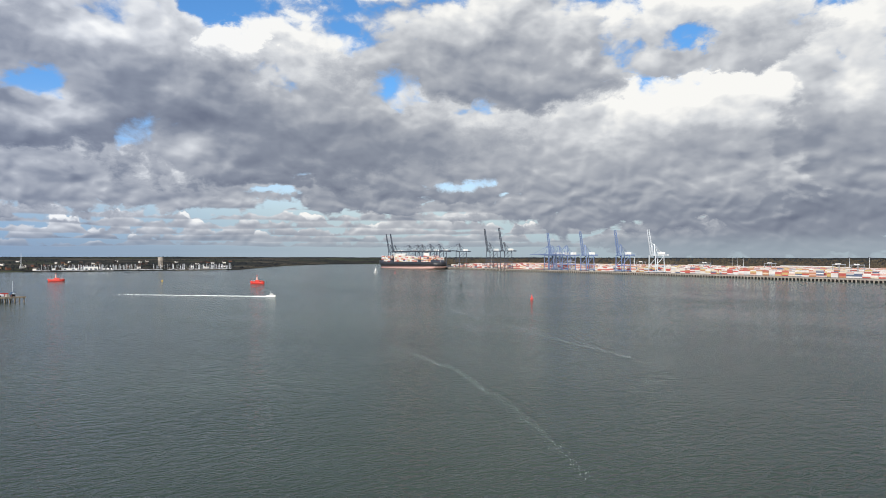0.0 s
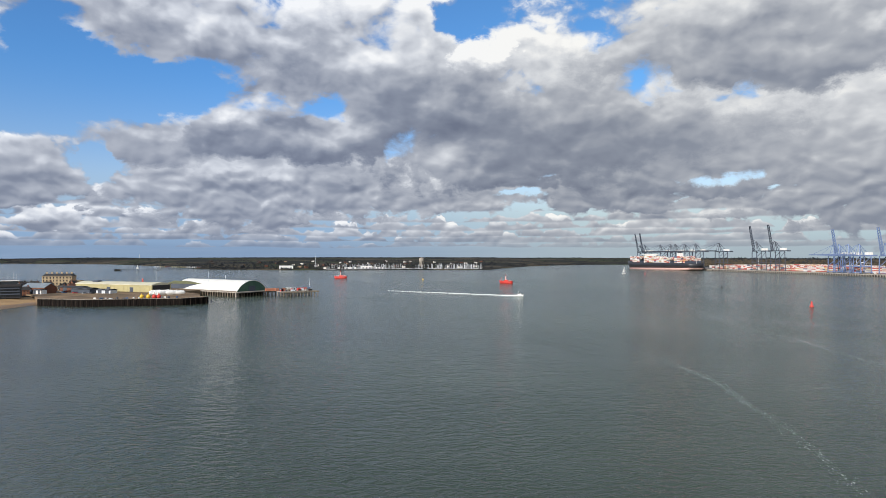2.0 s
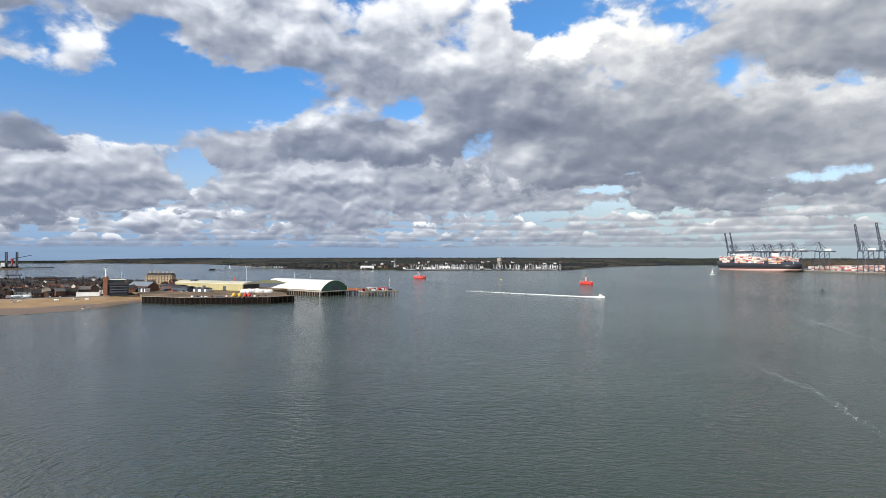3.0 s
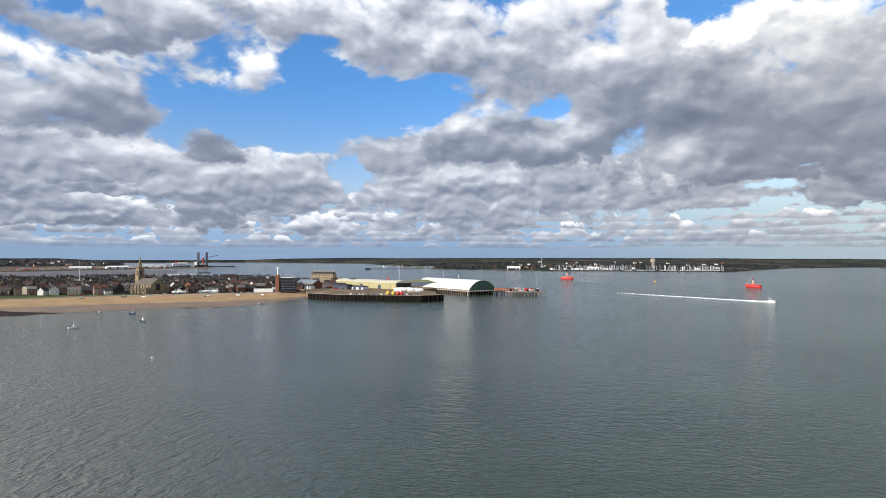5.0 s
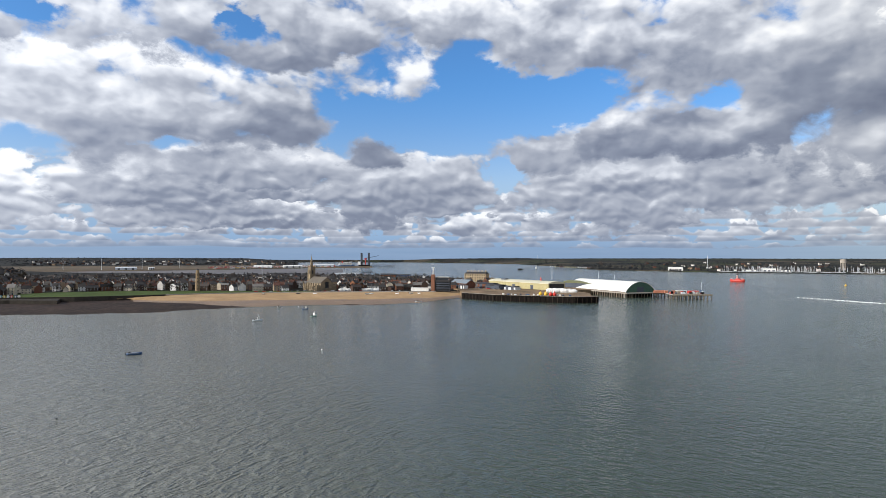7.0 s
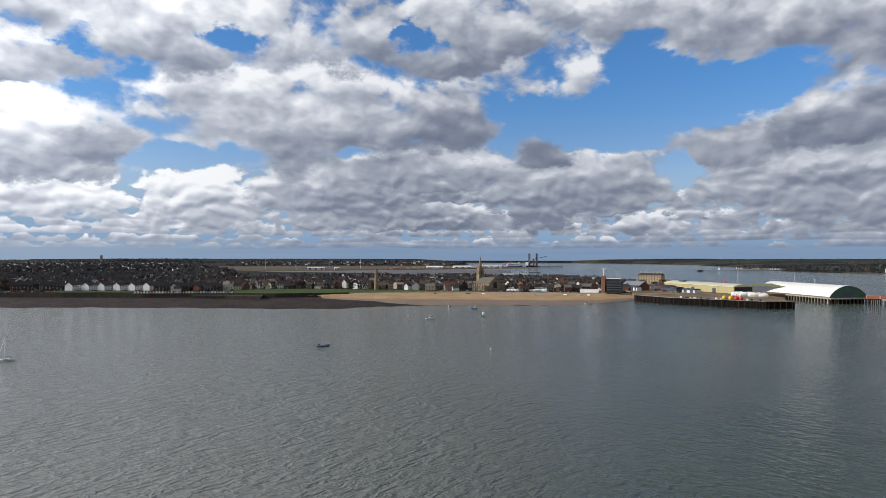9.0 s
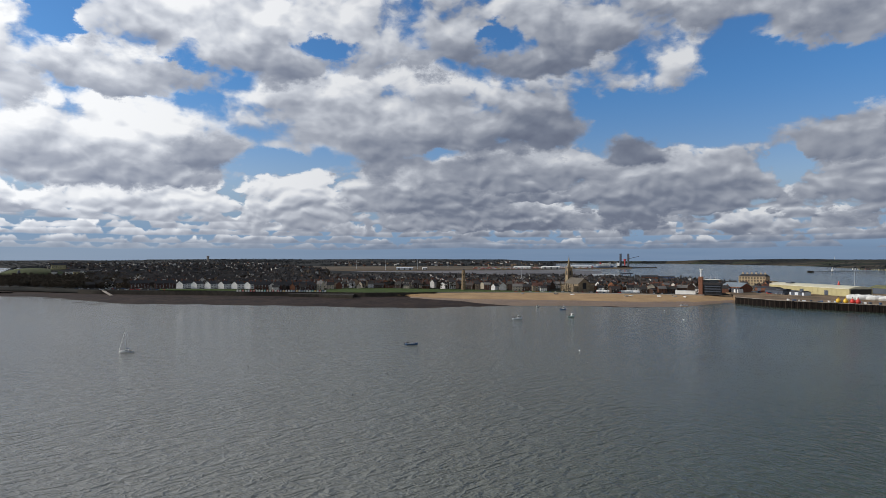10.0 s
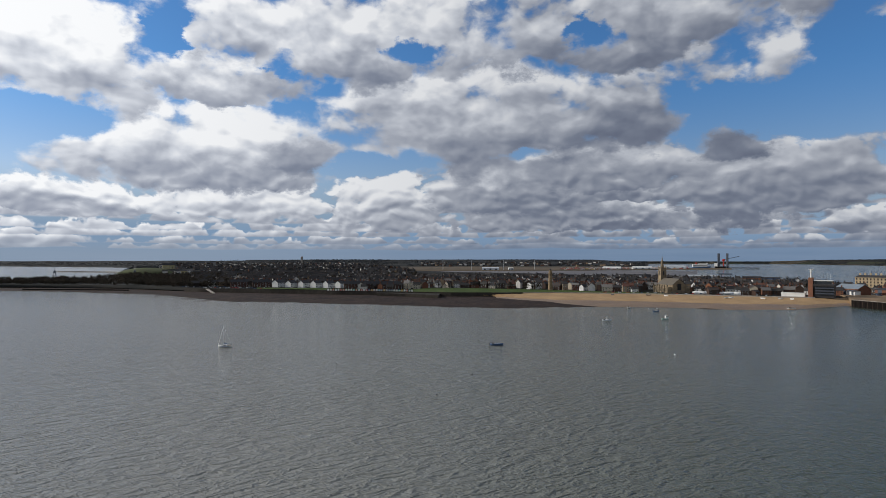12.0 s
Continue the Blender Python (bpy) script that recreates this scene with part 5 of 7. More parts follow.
# ======== the town ========
def house(name, label, lx, ly, h, pitch, chimneys, storeys, bays, wall=None, roof=None, category="house", group="town houses", sides=("front",), frames=True):
    """A house with its ridge along x; windows on the long sides."""
    hs = thing(name, Matrix.Identity(4), label, category, group)
    bm = bmesh.new()
    z1 = h + ly / 2 * pitch
    loft(bm, [[(x, -ly / 2, 0), (x, ly / 2, 0), (x, ly / 2, h), (x, 0, z1), (x, -ly / 2, h)] for x in (-lx / 2, lx / 2)])
    part("wall", bm, wall or HOUSE_WALL, hs)
    bm = bmesh.new()
    gable(bm, lx, ly, h, z1 + .1, 0.35, 0.28)
    part("roof", bm, roof or HOUSE_ROOF, hs)
    for cx in chimneys:
        c = part("chimney", boxes(((cx * lx / 2, 0, z1 + .6), (1.5, .8, 2.6), 0, .05)), BRICK, hs)
        for off in (-.4, .4):
            part("chimney_pot", tube(bmesh.new(), (cx * lx / 2 + off, 0, z1 + 1.85), (cx * lx / 2 + off, 0, z1 + 2.55), .2, .15, 6), BRICK, c)
    for side in sides:
        sy = -1 if side == "front" else 1
        for st in range(storeys):
            for b in range(bays):
                x = ((b + .5) / bays - .5) * lx
                door = st == 0 and b == bays // 2
                z = 1.1 if door else 1.7 + st * (h - .4) / storeys
                w = part("door" if door else "window", boxes(((x, sy * (ly / 2 + .03), z), (1.0 if door else 1.25, .1, 2.1 if door else 1.5))), NAVY if door else GLASS_DARK, hs)
                if not door and frames:
                    part("window_frame", boxes(((x, sy * (ly / 2 + .06), z + .85), (1.5, .14, .16)), ((x, sy * (ly / 2 + .06), z - .85), (1.5, .2, .16)), ((x, sy * (ly / 2 + .06), z), (.1, .14, 1.5))), WHITE, w)
    return hs


KINDS = [("tall narrow brick town house with a steep roof", 8.5, 8.5, 7.6, .9, (-.8, .8), 3, 2), ("two-storey terraced house with chimneys", 11, 8, 5.6, .8, (-.85, .85), 2, 3),
         ("rendered three-storey town house", 10, 9.5, 8.6, .6, (.8,), 3, 3), ("low cottage with a tiled roof", 9, 6.5, 3.6, 1.0, (.7,), 1, 3), ("broad gabled house with a slate roof", 13, 10, 6.4, .75, (-.6, .7), 2, 3),
         ("long terrace of small brick houses", 19, 8, 5.4, .8, (-.9, 0, .9), 2, 4), ("small workshop with a shallow roof", 12, 9, 4.0, .35, (), 1, 3)]
FRONT = [house("town_house", *k) for k in KINDS]
REAR = [house("town_house", *k, frames=False) for k in KINDS]
VARIANTS = FRONT + REAR
KEEP_CLEAR = [(P(70.5, 748), 27), (P(81.2, 750), 9), (P(58.8, 712), 24), (P(55.5, 890), 30), (P(62.5, 712), 10)]


def free(p, r=7.0):
    return all((Vector(p).xy - q.xy).length > d + r for q, d in KEEP_CLEAR)


rng = random.Random(21)
used = set()
TOWN_STOCK = []
far_houses = []
row = 0
dist = 14.0
while dist < 430:
    b = 54.5
    while b < 99:
        near = curve(BEACH_TOP, b)
        lawn = curve(LAWN, b) + 8 if b > 74 else (4 if b > 71 else 0)
        r = near + dist + lawn + rng.uniform(-4, 4)
        if r < curve(FAR_SIDE, min(b, 93)) - 40 and (dist > 26 or rng.random() < .82) and (b > 57.8 or dist > 66):
            p = P(b, r, town_z(b, r))
            v = rng.choices(range(7), (4, 5, 4, 2, 4, 2, 1))[0]
            if free(p) and rng.random() < .93:
                turn = b + rng.choice((0, 0, 90, 90, 25, -25, 60)) + rng.uniform(-6, 6)
                if dist < 100 and b < 97:
                    m = pose(p.x, p.y, p.z - .1, 0, 0, turn) @ Matrix.Diagonal((rng.uniform(.66, .84), .76, rng.uniform(.72, 1.0), 1))
                    h = copy_thing((FRONT if dist < 30 else REAR)[v], m)
                    h.matrix_basis = m
                else:
                    far_houses.append((p.x, p.y, p.z, rng.uniform(6, 11), rng.uniform(5, 7.5), rng.uniform(4.5, 8), turn))
        b += math.degrees(rng.uniform(9.5, 13.5) / 780)
    dist += 16 if dist < 150 else 20
    row += 1
for v in VARIANTS:
    for o in (*v.children_recursive, v):
        bpy.data.objects.remove(o)

# the suburb's houses, one joined mesh of walls and one of roofs
# streets of the suburb near the shore, then looser inland
street = 50.0
while street < 700:
    b = 96.5
    while b < 113.5:
        r = curve(BEACH_TOP, b) + street + 8 * math.sin(b * 1.3 + street)
        if rng.random() < .8 and not (99.5 < b < 111 and street < 92) and r < curve(SUBURB_FAR, b) - 40:
            far_houses.append((*P(b, r, suburb_z(b, r)), rng.uniform(8, 11), rng.uniform(6.5, 8), rng.uniform(4.6, 6), b + 12 * math.sin(street) + rng.choice((0, 0, 0, 90))))
        b += math.degrees(rng.uniform(11.5, 17) / r)
    street += rng.uniform(24, 42)
for i in range(900):
    b = rng.uniform(94, 116)
    r = curve(BEACH_TOP, b) + 700 + (rng.random() ** 1.3) * 1900
    if r > curve(SUBURB_FAR, b) - 40:
        continue
    if r < 1000 and b > 112 or (99.5 < b < 111 and r < curve(BEACH_TOP, b) + 90):
        continue
    far_houses.append((*P(b, r, suburb_z(b, r)), rng.uniform(7, 12), rng.uniform(6, 8), rng.uniform(4, 6), b + rng.choice((0, 90, 30)) + rng.uniform(-12, 12)))
for i in range(160):
    b = rng.uniform(73.5, 93)
    r = rng.uniform(2900, 3900)
    far_houses.append((*P(b, r, inland_z(b, r)), rng.uniform(8, 18), rng.uniform(7, 11), rng.uniform(4.5, 7), b + rng.uniform(-40, 40)))
for i in range(70):
    b = rng.uniform(19, 44)
    r = curve(NORTH_EDGE, b) + rng.uniform(60, 1300)
    far_houses.append((*P(b, r, north_z(b, r)), rng.uniform(8, 16), rng.uniform(7, 10), rng.uniform(4.5, 7), b + rng.uniform(-40, 40)))


def joined_houses(rows):
    wv, wf, rv, rf = [], [], [], []
    for x, y, z, lx, ly, h, turn in rows:
        c, s = math.cos(radians(turn)), math.sin(radians(turn))
        top = h + ly * .4

        def put(store, pts):
            n = len(store)
            store.extend((x + px * c - py * s, y + px * s + py * c, z + pz) for px, py, pz in pts)
            return n
        a, d = lx / 2, ly / 2
        n = put(wv, [(-a, -d, -1), (a, -d, -1), (a, d, -1), (-a, d, -1), (-a, -d, h), (a, -d, h), (a, d, h), (-a, d, h), (-a, 0, top), (a, 0, top)])
        wf += [(n, n + 1, n + 5, n + 4), (n + 2, n + 3, n + 7, n + 6), (n + 1, n + 2, n + 6, n + 9, n + 5), (n + 3, n, n + 4, n + 8, n + 7)]
        a, d = a + .4, d + .4
        n = put(rv, [(-a, -d, h - .2), (a, -d, h - .2), (a, 0, top + .1), (-a, 0, top + .1), (-a, d, h - .2), (a, d, h - .2),
                     (-a, -d, h + .1), (a, -d, h + .1), (a, 0, top + .4), (-a, 0, top + .4), (-a, d, h + .1), (a, d, h + .1)])
        rf += [(n + 6, n + 7, n + 8, n + 9), (n + 9, n + 8, n + 11, n + 10), (n, n + 1, n + 7, n + 6), (n + 5, n + 4, n + 10, n + 11),
               (n + 1, n + 2, n + 8, n + 7), (n + 2, n + 5, n + 11, n + 8), (n + 3, n, n + 6, n + 9), (n + 4, n + 3, n + 9, n + 10)]
        k = rng.choice((-.8, .8)) * lx / 2
        n = put(rv, [(k + dx, dy, zz) for zz in (top - .6, top + 1.9) for dx, dy in ((-.6, -.5), (.6, -.5), (.6, .5), (-.6, .5))])
        rf += [(n, n + 1, n + 5, n + 4), (n + 1, n + 2, n + 6, n + 5), (n + 2, n + 3, n + 7, n + 6), (n + 3, n, n + 4, n + 7), (n + 4, n + 5, n + 6, n + 7)]
    for name, v, f, mat, lab in (("distant_house_walls", wv, wf, FAR_WALL, "brick and rendered walls of the many houses inland"), ("distant_house_roofs", rv, rf, FAR_ROOF, "slate and tile roofs of the many houses inland")):
        me = bpy.data.meshes.new(name)
        me.from_pydata(v, [], f)
        me.materials.append(mat)
        tagged(new(name, me), lab, "houses", kind="stuff")


joined_houses(far_houses)


def church():
    c = thing("church", pose(*P(70.4, 742, 5.0), 0, 0, 70.4 + 118), "buff stone church with a square tower and a tall spire", "church")
    # x along the nave; the tower stands at its far end
    bm = bmesh.new()
    loft(bm, [[(x, -8, 0), (x, 8, 0), (x, 8, 9), (x, 0, 15.5), (x, -8, 9)] for x in (-18, 16)])
    part("nave", bm, STONE, c)
    bm = bmesh.new()
    gable(bm, 34, 16, 9, 15.7, .3, .35)
    o = part("nave_roof", bm, material("lead_roof", (0.13, 0.11, 0.08), 0.6, (0.07, 0.06, 0.048), 0.2, 2.0), c)
    o.location.x = -1
    for y in (-10.5, 10.5):
        part("aisle", boxes(((-1, y, 3.4), (32, 5, 6.8))), STONE, c)
        for k in range(6):
            x = -15.5 + k * 5.8
            s = 1 if y > 0 else -1
            part("buttress", boxes(((x, y + s * 2.9, 4.0), (1.0, 1.2, 8.0), 0, .1)), STONE, c)
            part("pinnacle", tube(bmesh.new(), (x, y + s * 2.9, 8.0), (x, y + s * 2.9, 10.2), .5, .05, 4), STONE, c)
            w = part("window", boxes(((x + 2.9, y + s * 2.53, 3.6), (1.9, .12, 4.2))), GLASS_DARK, c)
            part("window_tracery", boxes(((x + 2.9, y + s * 2.6, 3.6), (.18, .14, 4.2)), ((x + 2.9, y + s * 2.6, 4.6), (1.9, .14, .18))), STONE, w)
            part("clerestory_window", boxes(((x + 2.9, s * 8.05, 7.8), (1.6, .12, 1.6))), GLASS_DARK, c)
    part("tower", boxes(((20, 0, 13.5), (6, 6, 27), 0, .2), ((20, 0, 27.2), (6.5, 6.5, .6))), STONE, c)
    for a, d in ((17.2, -2.8), (17.2, 2.8), (22.8, -2.8), (22.8, 2.8)):
        part("corner_buttress", boxes(((a, d, 12), (1.3, 1.3, 24))), STONE, c)
        part("pinnacle", tube(bmesh.new(), (a, d, 27.4), (a, d, 31), .7, .05, 4), STONE, c)
    for k in range(4):
        ang = k * math.pi / 2
        part("belfry_louvre", boxes(((20 + 3.02 * math.cos(ang), 3.02 * math.sin(ang), 21.5), (.3 if k % 2 == 0 else 1.5, 1.5 if k % 2 == 0 else .3, 5.0))), GLASS_DARK, c)
    part("spire", tube(bmesh.new(), (20, 0, 27.4), (20, 0, 41.5), 2.3, .08, 8), STONE, c)
    part("weather_vane", beams(.12, ((20, 0, 41.4), (20, 0, 43)), ((19.4, 0, 42.5), (20.6, 0, 42.5))), SLATE_STEEL, c)
    part("chancel_window", boxes(((-18.08, 0, 7), (.14, 4.5, 7))), GLASS_DARK, c)
    part("porch", boxes(((-10, -14.5, 2.2), (4.5, 4, 4.4), 0, .1)), STONE, c)
    return c


church()


LIGHT_BRICK = material("weathered_buff_brick", (0.34, 0.25, 0.155), 0.85, (0.18, 0.135, 0.088), 0.3, 2.0)


def high_light():
    h = thing("lighthouse", pose(*P(80.95, 750, 5.0)) @ Matrix.Diagonal((.74, .74, 1, 1)), "tall buff brick lighthouse tower with a stepped top", "lighthouse")
    part("tower", tube(bmesh.new(), (0, 0, 0), (0, 0, 20.5), 3.7, 2.7, 9), LIGHT_BRICK, h)
    part("gallery", tube(bmesh.new(), (0, 0, 20.4), (0, 0, 21.3), 3.7, 3.7, 9), STONE, h)
    part("upper_stage", tube(bmesh.new(), (0, 0, 21.3), (0, 0, 24.6), 2.6, 2.3, 9), LIGHT_BRICK, h)
    part("cupola", tube(bmesh.new(), (0, 0, 24.6), (0, 0, 26.2), 2.5, .2, 9), SLATE, h)
    for k in range(5):
        for b in (262,):
            a = radians(b + 81 - 0)
            r = 3.2 - k * .16
            part("window", boxes(((r * math.cos(a), r * math.sin(a), 3 + k * 4), (.9, .9, 1.6), math.degrees(a))), GLASS_DARK, h)
    return h


high_light()
# long grey shed with a raised roof on the far side of the town
warehouse("quay_shed", "long pale grey shed with a raised roof behind the church", 46, 22, 7, pose(*P(68.0, 1120, 6.0), 0, 0, 68 + 8), PALE_STEEL, material("pale_grey_sheet", (0.42, 0.45, 0.47), 0.6, (0.30, 0.32, 0.34), 0.1, 1.0), 4)


def pilot_station():
    """Brick stair tower, glazed operations block and radar mast."""
    p = thing("pilot_station", pose(*P(58.9, 712, 5.0), 0, 0, 58.9 - 8) @ Matrix.Diagonal((.80, .80, .92, 1)), "harbour control building with a brick tower and radar mast", "building")
    part("stair_tower", boxes(((-13, -4, 10.5), (5.2, 9, 21.5), 0, .1)), material("orange_brick", (0.24, 0.115, 0.075), 0.85, (0.17, 0.085, 0.058), 0.3, 2.0), p, "orange brick stair tower")
    part("block", boxes(((1, 0, 6), (22, 13, 12))), SLATE, p, "dark clad block")
    part("upper_floor", boxes(((1.5, -1, 13.2), (23, 15, 2.4), 0, .15)), SLATE, p)
    part("operations_room", boxes(((0, -.5, 16), (18, 11, 3.4), 0, .2)), GLASS_DARK, p, "dark glazed operations room")
    part("roof", boxes(((0, -.5, 18), (20, 13, .6), 0, .1)), WHITE, p)
    for k in range(4):
        f = part("window_band", boxes(((2, -6.62, 2.4 + k * 2.9), (19, .16, 1.7))), GLASS_DARK, p)
        part("mullion", boxes(*[((-7 + j * 2.3, -6.74, 2.4 + k * 2.9), (.14, .1, 1.7)) for j in range(9)]), SLATE_STEEL, f)
    for k in range(3):
        part("balcony", boxes(((2, -8.0, 3.9 + k * 2.9), (20, 2.4, .25)), ((2, -9.1, 4.5 + k * 2.9), (20, .08, 1.0))), SLATE_STEEL, p)
    part("radar_mast", tube(bmesh.new(), (-13, -4, 21), (-13, -4, 29.5), .9, .6, 8), WHITE, p, "white radar mast")
    part("radar_scanner", boxes(((-13, -4, 29.9), (5.0, .5, .8), 20, .1)), WHITE, p)
    part("platform", boxes(((-13, -4, 27.6), (3.4, 3.4, .25))), WHITE, p)
    for x, z in ((4, 27), (7, 25), (-2, 23)):
        part("aerial", beams(.14, ((x, 2, 18), (x, 2, z))), PALE_STEEL, p)
    part("annexe", boxes(((-32, -6, 2), (26, 7, 4), 0, .1), ((-32, -6, 4.2), (27, 8, .4))), WHITE, p, "low white annexe with a flat roof")
    return p


pilot_station()


def hotel():
    h = thing("hotel", pose(*P(55.5, 890, 5.5), 0, 0, 55.5 - 20) @ Matrix.Diagonal((.92, 1, .93, 1)), "large buff brick hotel of four storeys with many chimneys", "hotel")
    part("body", boxes(((0, 0, 8), (36, 15, 16), 0, .1)), BUFF_BRICK, h)
    part("cornice", boxes(((0, 0, 16.1), (37, 16, .7))), STONE, h)
    bm = bmesh.new()
    loft(bm, [[(-17.6, -7.2, 16.4), (17.6, -7.2, 16.4), (17.6, 7.2, 16.4), (-17.6, 7.2, 16.4)], [(-15.5, -4.8, 19.2), (15.5, -4.8, 19.2), (15.5, 4.8, 19.2), (-15.5, 4.8, 19.2)]])
    part("roof", bm, SLATE, h)
    for x in (-15, -9, -3, 3, 9, 15):
        part("chimney", boxes(((x, 0, 19.6), (2.0, 1.2, 4.0), 0, .06)), BUFF_BRICK, h)
    for k in range(4):
        for j in range(9):
            x = -16 + j * 4
            w = part("window", boxes(((x, -7.53, 2.4 + k * 3.9), (1.5, .12, 2.2))), GLASS_DARK, h)
            part("window_frame", boxes(((x, -7.58, 3.6 + k * 3.9), (1.9, .16, .25)), ((x, -7.58, 1.2 + k * 3.9), (1.9, .22, .2))), STONE, w)
    part("wing", boxes(((22, 4, 5), (9, 12, 10), 0, .1)), BUFF_BRICK, h)
    return h


hotel()


def lifeboat_house(m):
    s = thing("boathouse", m, "brick boathouse with a grey gabled roof and blue door", "boathouse")
    bm = bmesh.new()
    loft(bm, [[(x, -8, 0), (x, 8, 0), (x, 8, 6), (x, 0, 10), (x, -8, 6)] for x in (-14, 14)])
    part("wall", bm, BRICK, s)
    bm = bmesh.new()
    gable(bm, 28, 16, 6, 10.2, .5, .35)
    part("roof", bm, material("grey_sheet_roof", (0.20, 0.24, 0.28), 0.55, (0.15, 0.18, 0.21), 0.2, 2.0), s)
    part("door", boxes(((-14.06, 0, 2.8), (.16, 5, 5.2))), material("bright_blue_door", (0.06, 0.22, 0.52), 0.5), s, "blue sliding door")
    part("lean_to", boxes(((3, -10.5, 2), (20, 5, 4), 0, .1)), SLATE_STEEL, s)
    return s


lifeboat_house(pose(-641, 424, DECK - .4, 0, 0, 12))
for x, y, lx, ly, h, t, wall, nm, lab in ((-600, 446, 26, 13, 4, 4, SLATE_STEEL, "workshop", "low grey workshop on the yard"), (-625, 452, 30, 12, 5, 0, BRICK, "workshop", "brick workshop with a long roof"),
                                          (-572, 449, 18, 9, 3.4, 8, PALE_STEEL, "workshop", "small grey store on the yard"), (-625, 414, 10, 7, 4, 10, WHITE, "cottage", "small white boat shed at the head of the wharf")):
    warehouse(nm, lab, lx, ly, h, pose(x, y, DECK - .4, 0, 0, t), wall, SLATE, 2)
# low footbridge from beach to wharf
tagged(mesh_object("footbridge", beams(1.6, ((-600, 378, 5.0), (-632, 398, 5.4))), CONCRETE), "short pale concrete ramp between beach and wharf", "ramp", kind="structure")

# the white terrace above its lawn
blk = house("terrace_block", "white-walled block of seaside houses with a dark roof", 17, 10, 6.2, .75, (-.4, .5), 2, 5, WHITE, SLATE, "house", "white terrace", ("front",))
for i in range(6):
    b = 106.1 - i * 1.12
    m = pose(*P(b, 838 - i * 8.5, 6.2), 0, 0, b + 52) @ Matrix.Diagonal((.9, .95, .95, 1))
    if i == 0:
        blk.matrix_basis = m
    else:
        copy_thing(blk, m)
dark = house("brick_terrace", "dark brick terrace with white window frames", 22, 9, 6.4, .8, (-.9, -.3, .3, .9), 2, 6, material("dark_brick", (0.10, 0.055, 0.045), 0.85, (0.07, 0.045, 0.04), 0.3, 2.0), SLATE, "house", "brick terrace", ("front",))
spots = [P(99.4 - i * 1.75, 775 - i * 9, 5.6) for i in range(3)] + [P(107.6 + i * 1.9, 850 + i * 14, 6) for i in range(2)]
for i, p in enumerate(spots):
    m = pose(*p, 0, 0, (99 if i < 3 else 108) + 3)
    if i == 0:
        dark.matrix_basis = m
    else:
        copy_thing(dark, m)


def beach_hut(m, mat, label):
    h = thing("beach_hut", m, label, "beach hut", "beach huts")
    bm = bmesh.new()
    loft(bm, [[(-1.1, y, 0), (1.1, y, 0), (1.1, y, 2.1), (0, y, 2.9), (-1.1, y, 2.1)] for y in (-1.4, 1.4)])
    part("wall", bm, mat, h)
    bm = bmesh.new()
    gable(bm, 2.8, 2.2, 2.1, 3.0, .15, .12)
    o = part("roof", bm, SLATE, h)
    o.rotation_euler.z = math.pi / 2
    part("door", boxes(((0, -1.44, 1.0), (.9, .08, 1.9))), WHITE, h)
    return h


HUT_PAINTS = [(WHITE, "white"), (BOAT_BLUE, "blue"), (RED, "red"), (PALE_STEEL, "grey"), (YELLOW, "yellow"), (material("turquoise_paint", (0.10, 0.42, 0.46), 0.6), "turquoise"), (WHITE, "white")]
huts = [beach_hut(Matrix.Identity(4), m, n + " wooden beach hut on the promenade") for m, n in HUT_PAINTS]
for i in range(34):
    b = 93.9 + i * .235
    m = pose(*P(b, curve(BEACH_TOP, b) + 8.6, 5.2), 0, 0, b + rng.uniform(-3, 3))
    h = huts[i % 7] if i < 7 else copy_thing(huts[rng.randrange(7)], m)
    h.matrix_basis = m @ Matrix.Diagonal((.9, .9, .9, 1))
# concrete slip that juts from the sea wall
bm = bmesh.new()
prism(bm, [P(b, r).xy[:] for b, r in ((91.2, 694), (91.4, 662), (94.5, 690), (97.2, 706), (97.2, 718), (94.5, 710))], 0, 4.2)
tagged(mesh_object("slipway", bm, DARK_CONCRETE), "dark concrete slipway platform before the sea wall", "slipway", kind="structure")
bm = bmesh.new()
beam(bm, P(112.2, 838, 5.2), P(111.6, 806, 1.0), 3.0, .8)
tagged(mesh_object("ramp", bm, CONCRETE), "pale concrete ramp down to the mud", "ramp", kind="structure")
bm = bmesh.new()
for i in range(26):
    p = P(118.5 + i * .28, 930 + i * 4.2, 0)
    box(bm, (p.x, p.y, .9), (7.5, 1.6, 2.8), math.degrees(math.atan2(P(126, 1045).y - P(118.5, 930).y, P(126, 1045).x - P(118.5, 930).x)), .1)
tagged(mesh_object("groyne", bm, WEED_AND_SHADE), "dark weedy timber groyne across the mud", "groyne", kind="structure")
for i, (b, r, a, w) in enumerate(((113.2, 735, 26, 9), (114.4, 765, 34, 8), (115.6, 800, 30, 7), (111.8, 690, 22, 7), (116.8, 835, 26, 6), (113.8, 712, 16, 5), (118.0, 862, 24, 5), (112.6, 676, 18, 5))):
    bm = bmesh.new()
    p = P(b, r, 0)
    ring = [(p.x + (a * math.cos(t) * (1 + .3 * noise.noise((t, i, 0)))) * math.cos(radians(b)) - w * math.sin(t) * math.sin(radians(b)), p.y + a * math.cos(t) * math.sin(radians(b)) + w * math.sin(t) * (1 + .4 * noise.noise((t * 2, i, 5))) * math.cos(radians(b))) for t in steps(0, 2 * math.pi * 23 / 24, 24)]
    low = [bm.verts.new((x, y, -.25)) for x, y in ring]
    top = bm.verts.new((p.x, p.y, .28))
    for k in range(24):
        bm.faces.new((low[k], low[(k + 1) % 24], top))
    tagged(mesh_object("mud_bank", bm, MUD, True), "low dark mud bank awash off the foreshore", "mud bank", "mud banks", "structure")


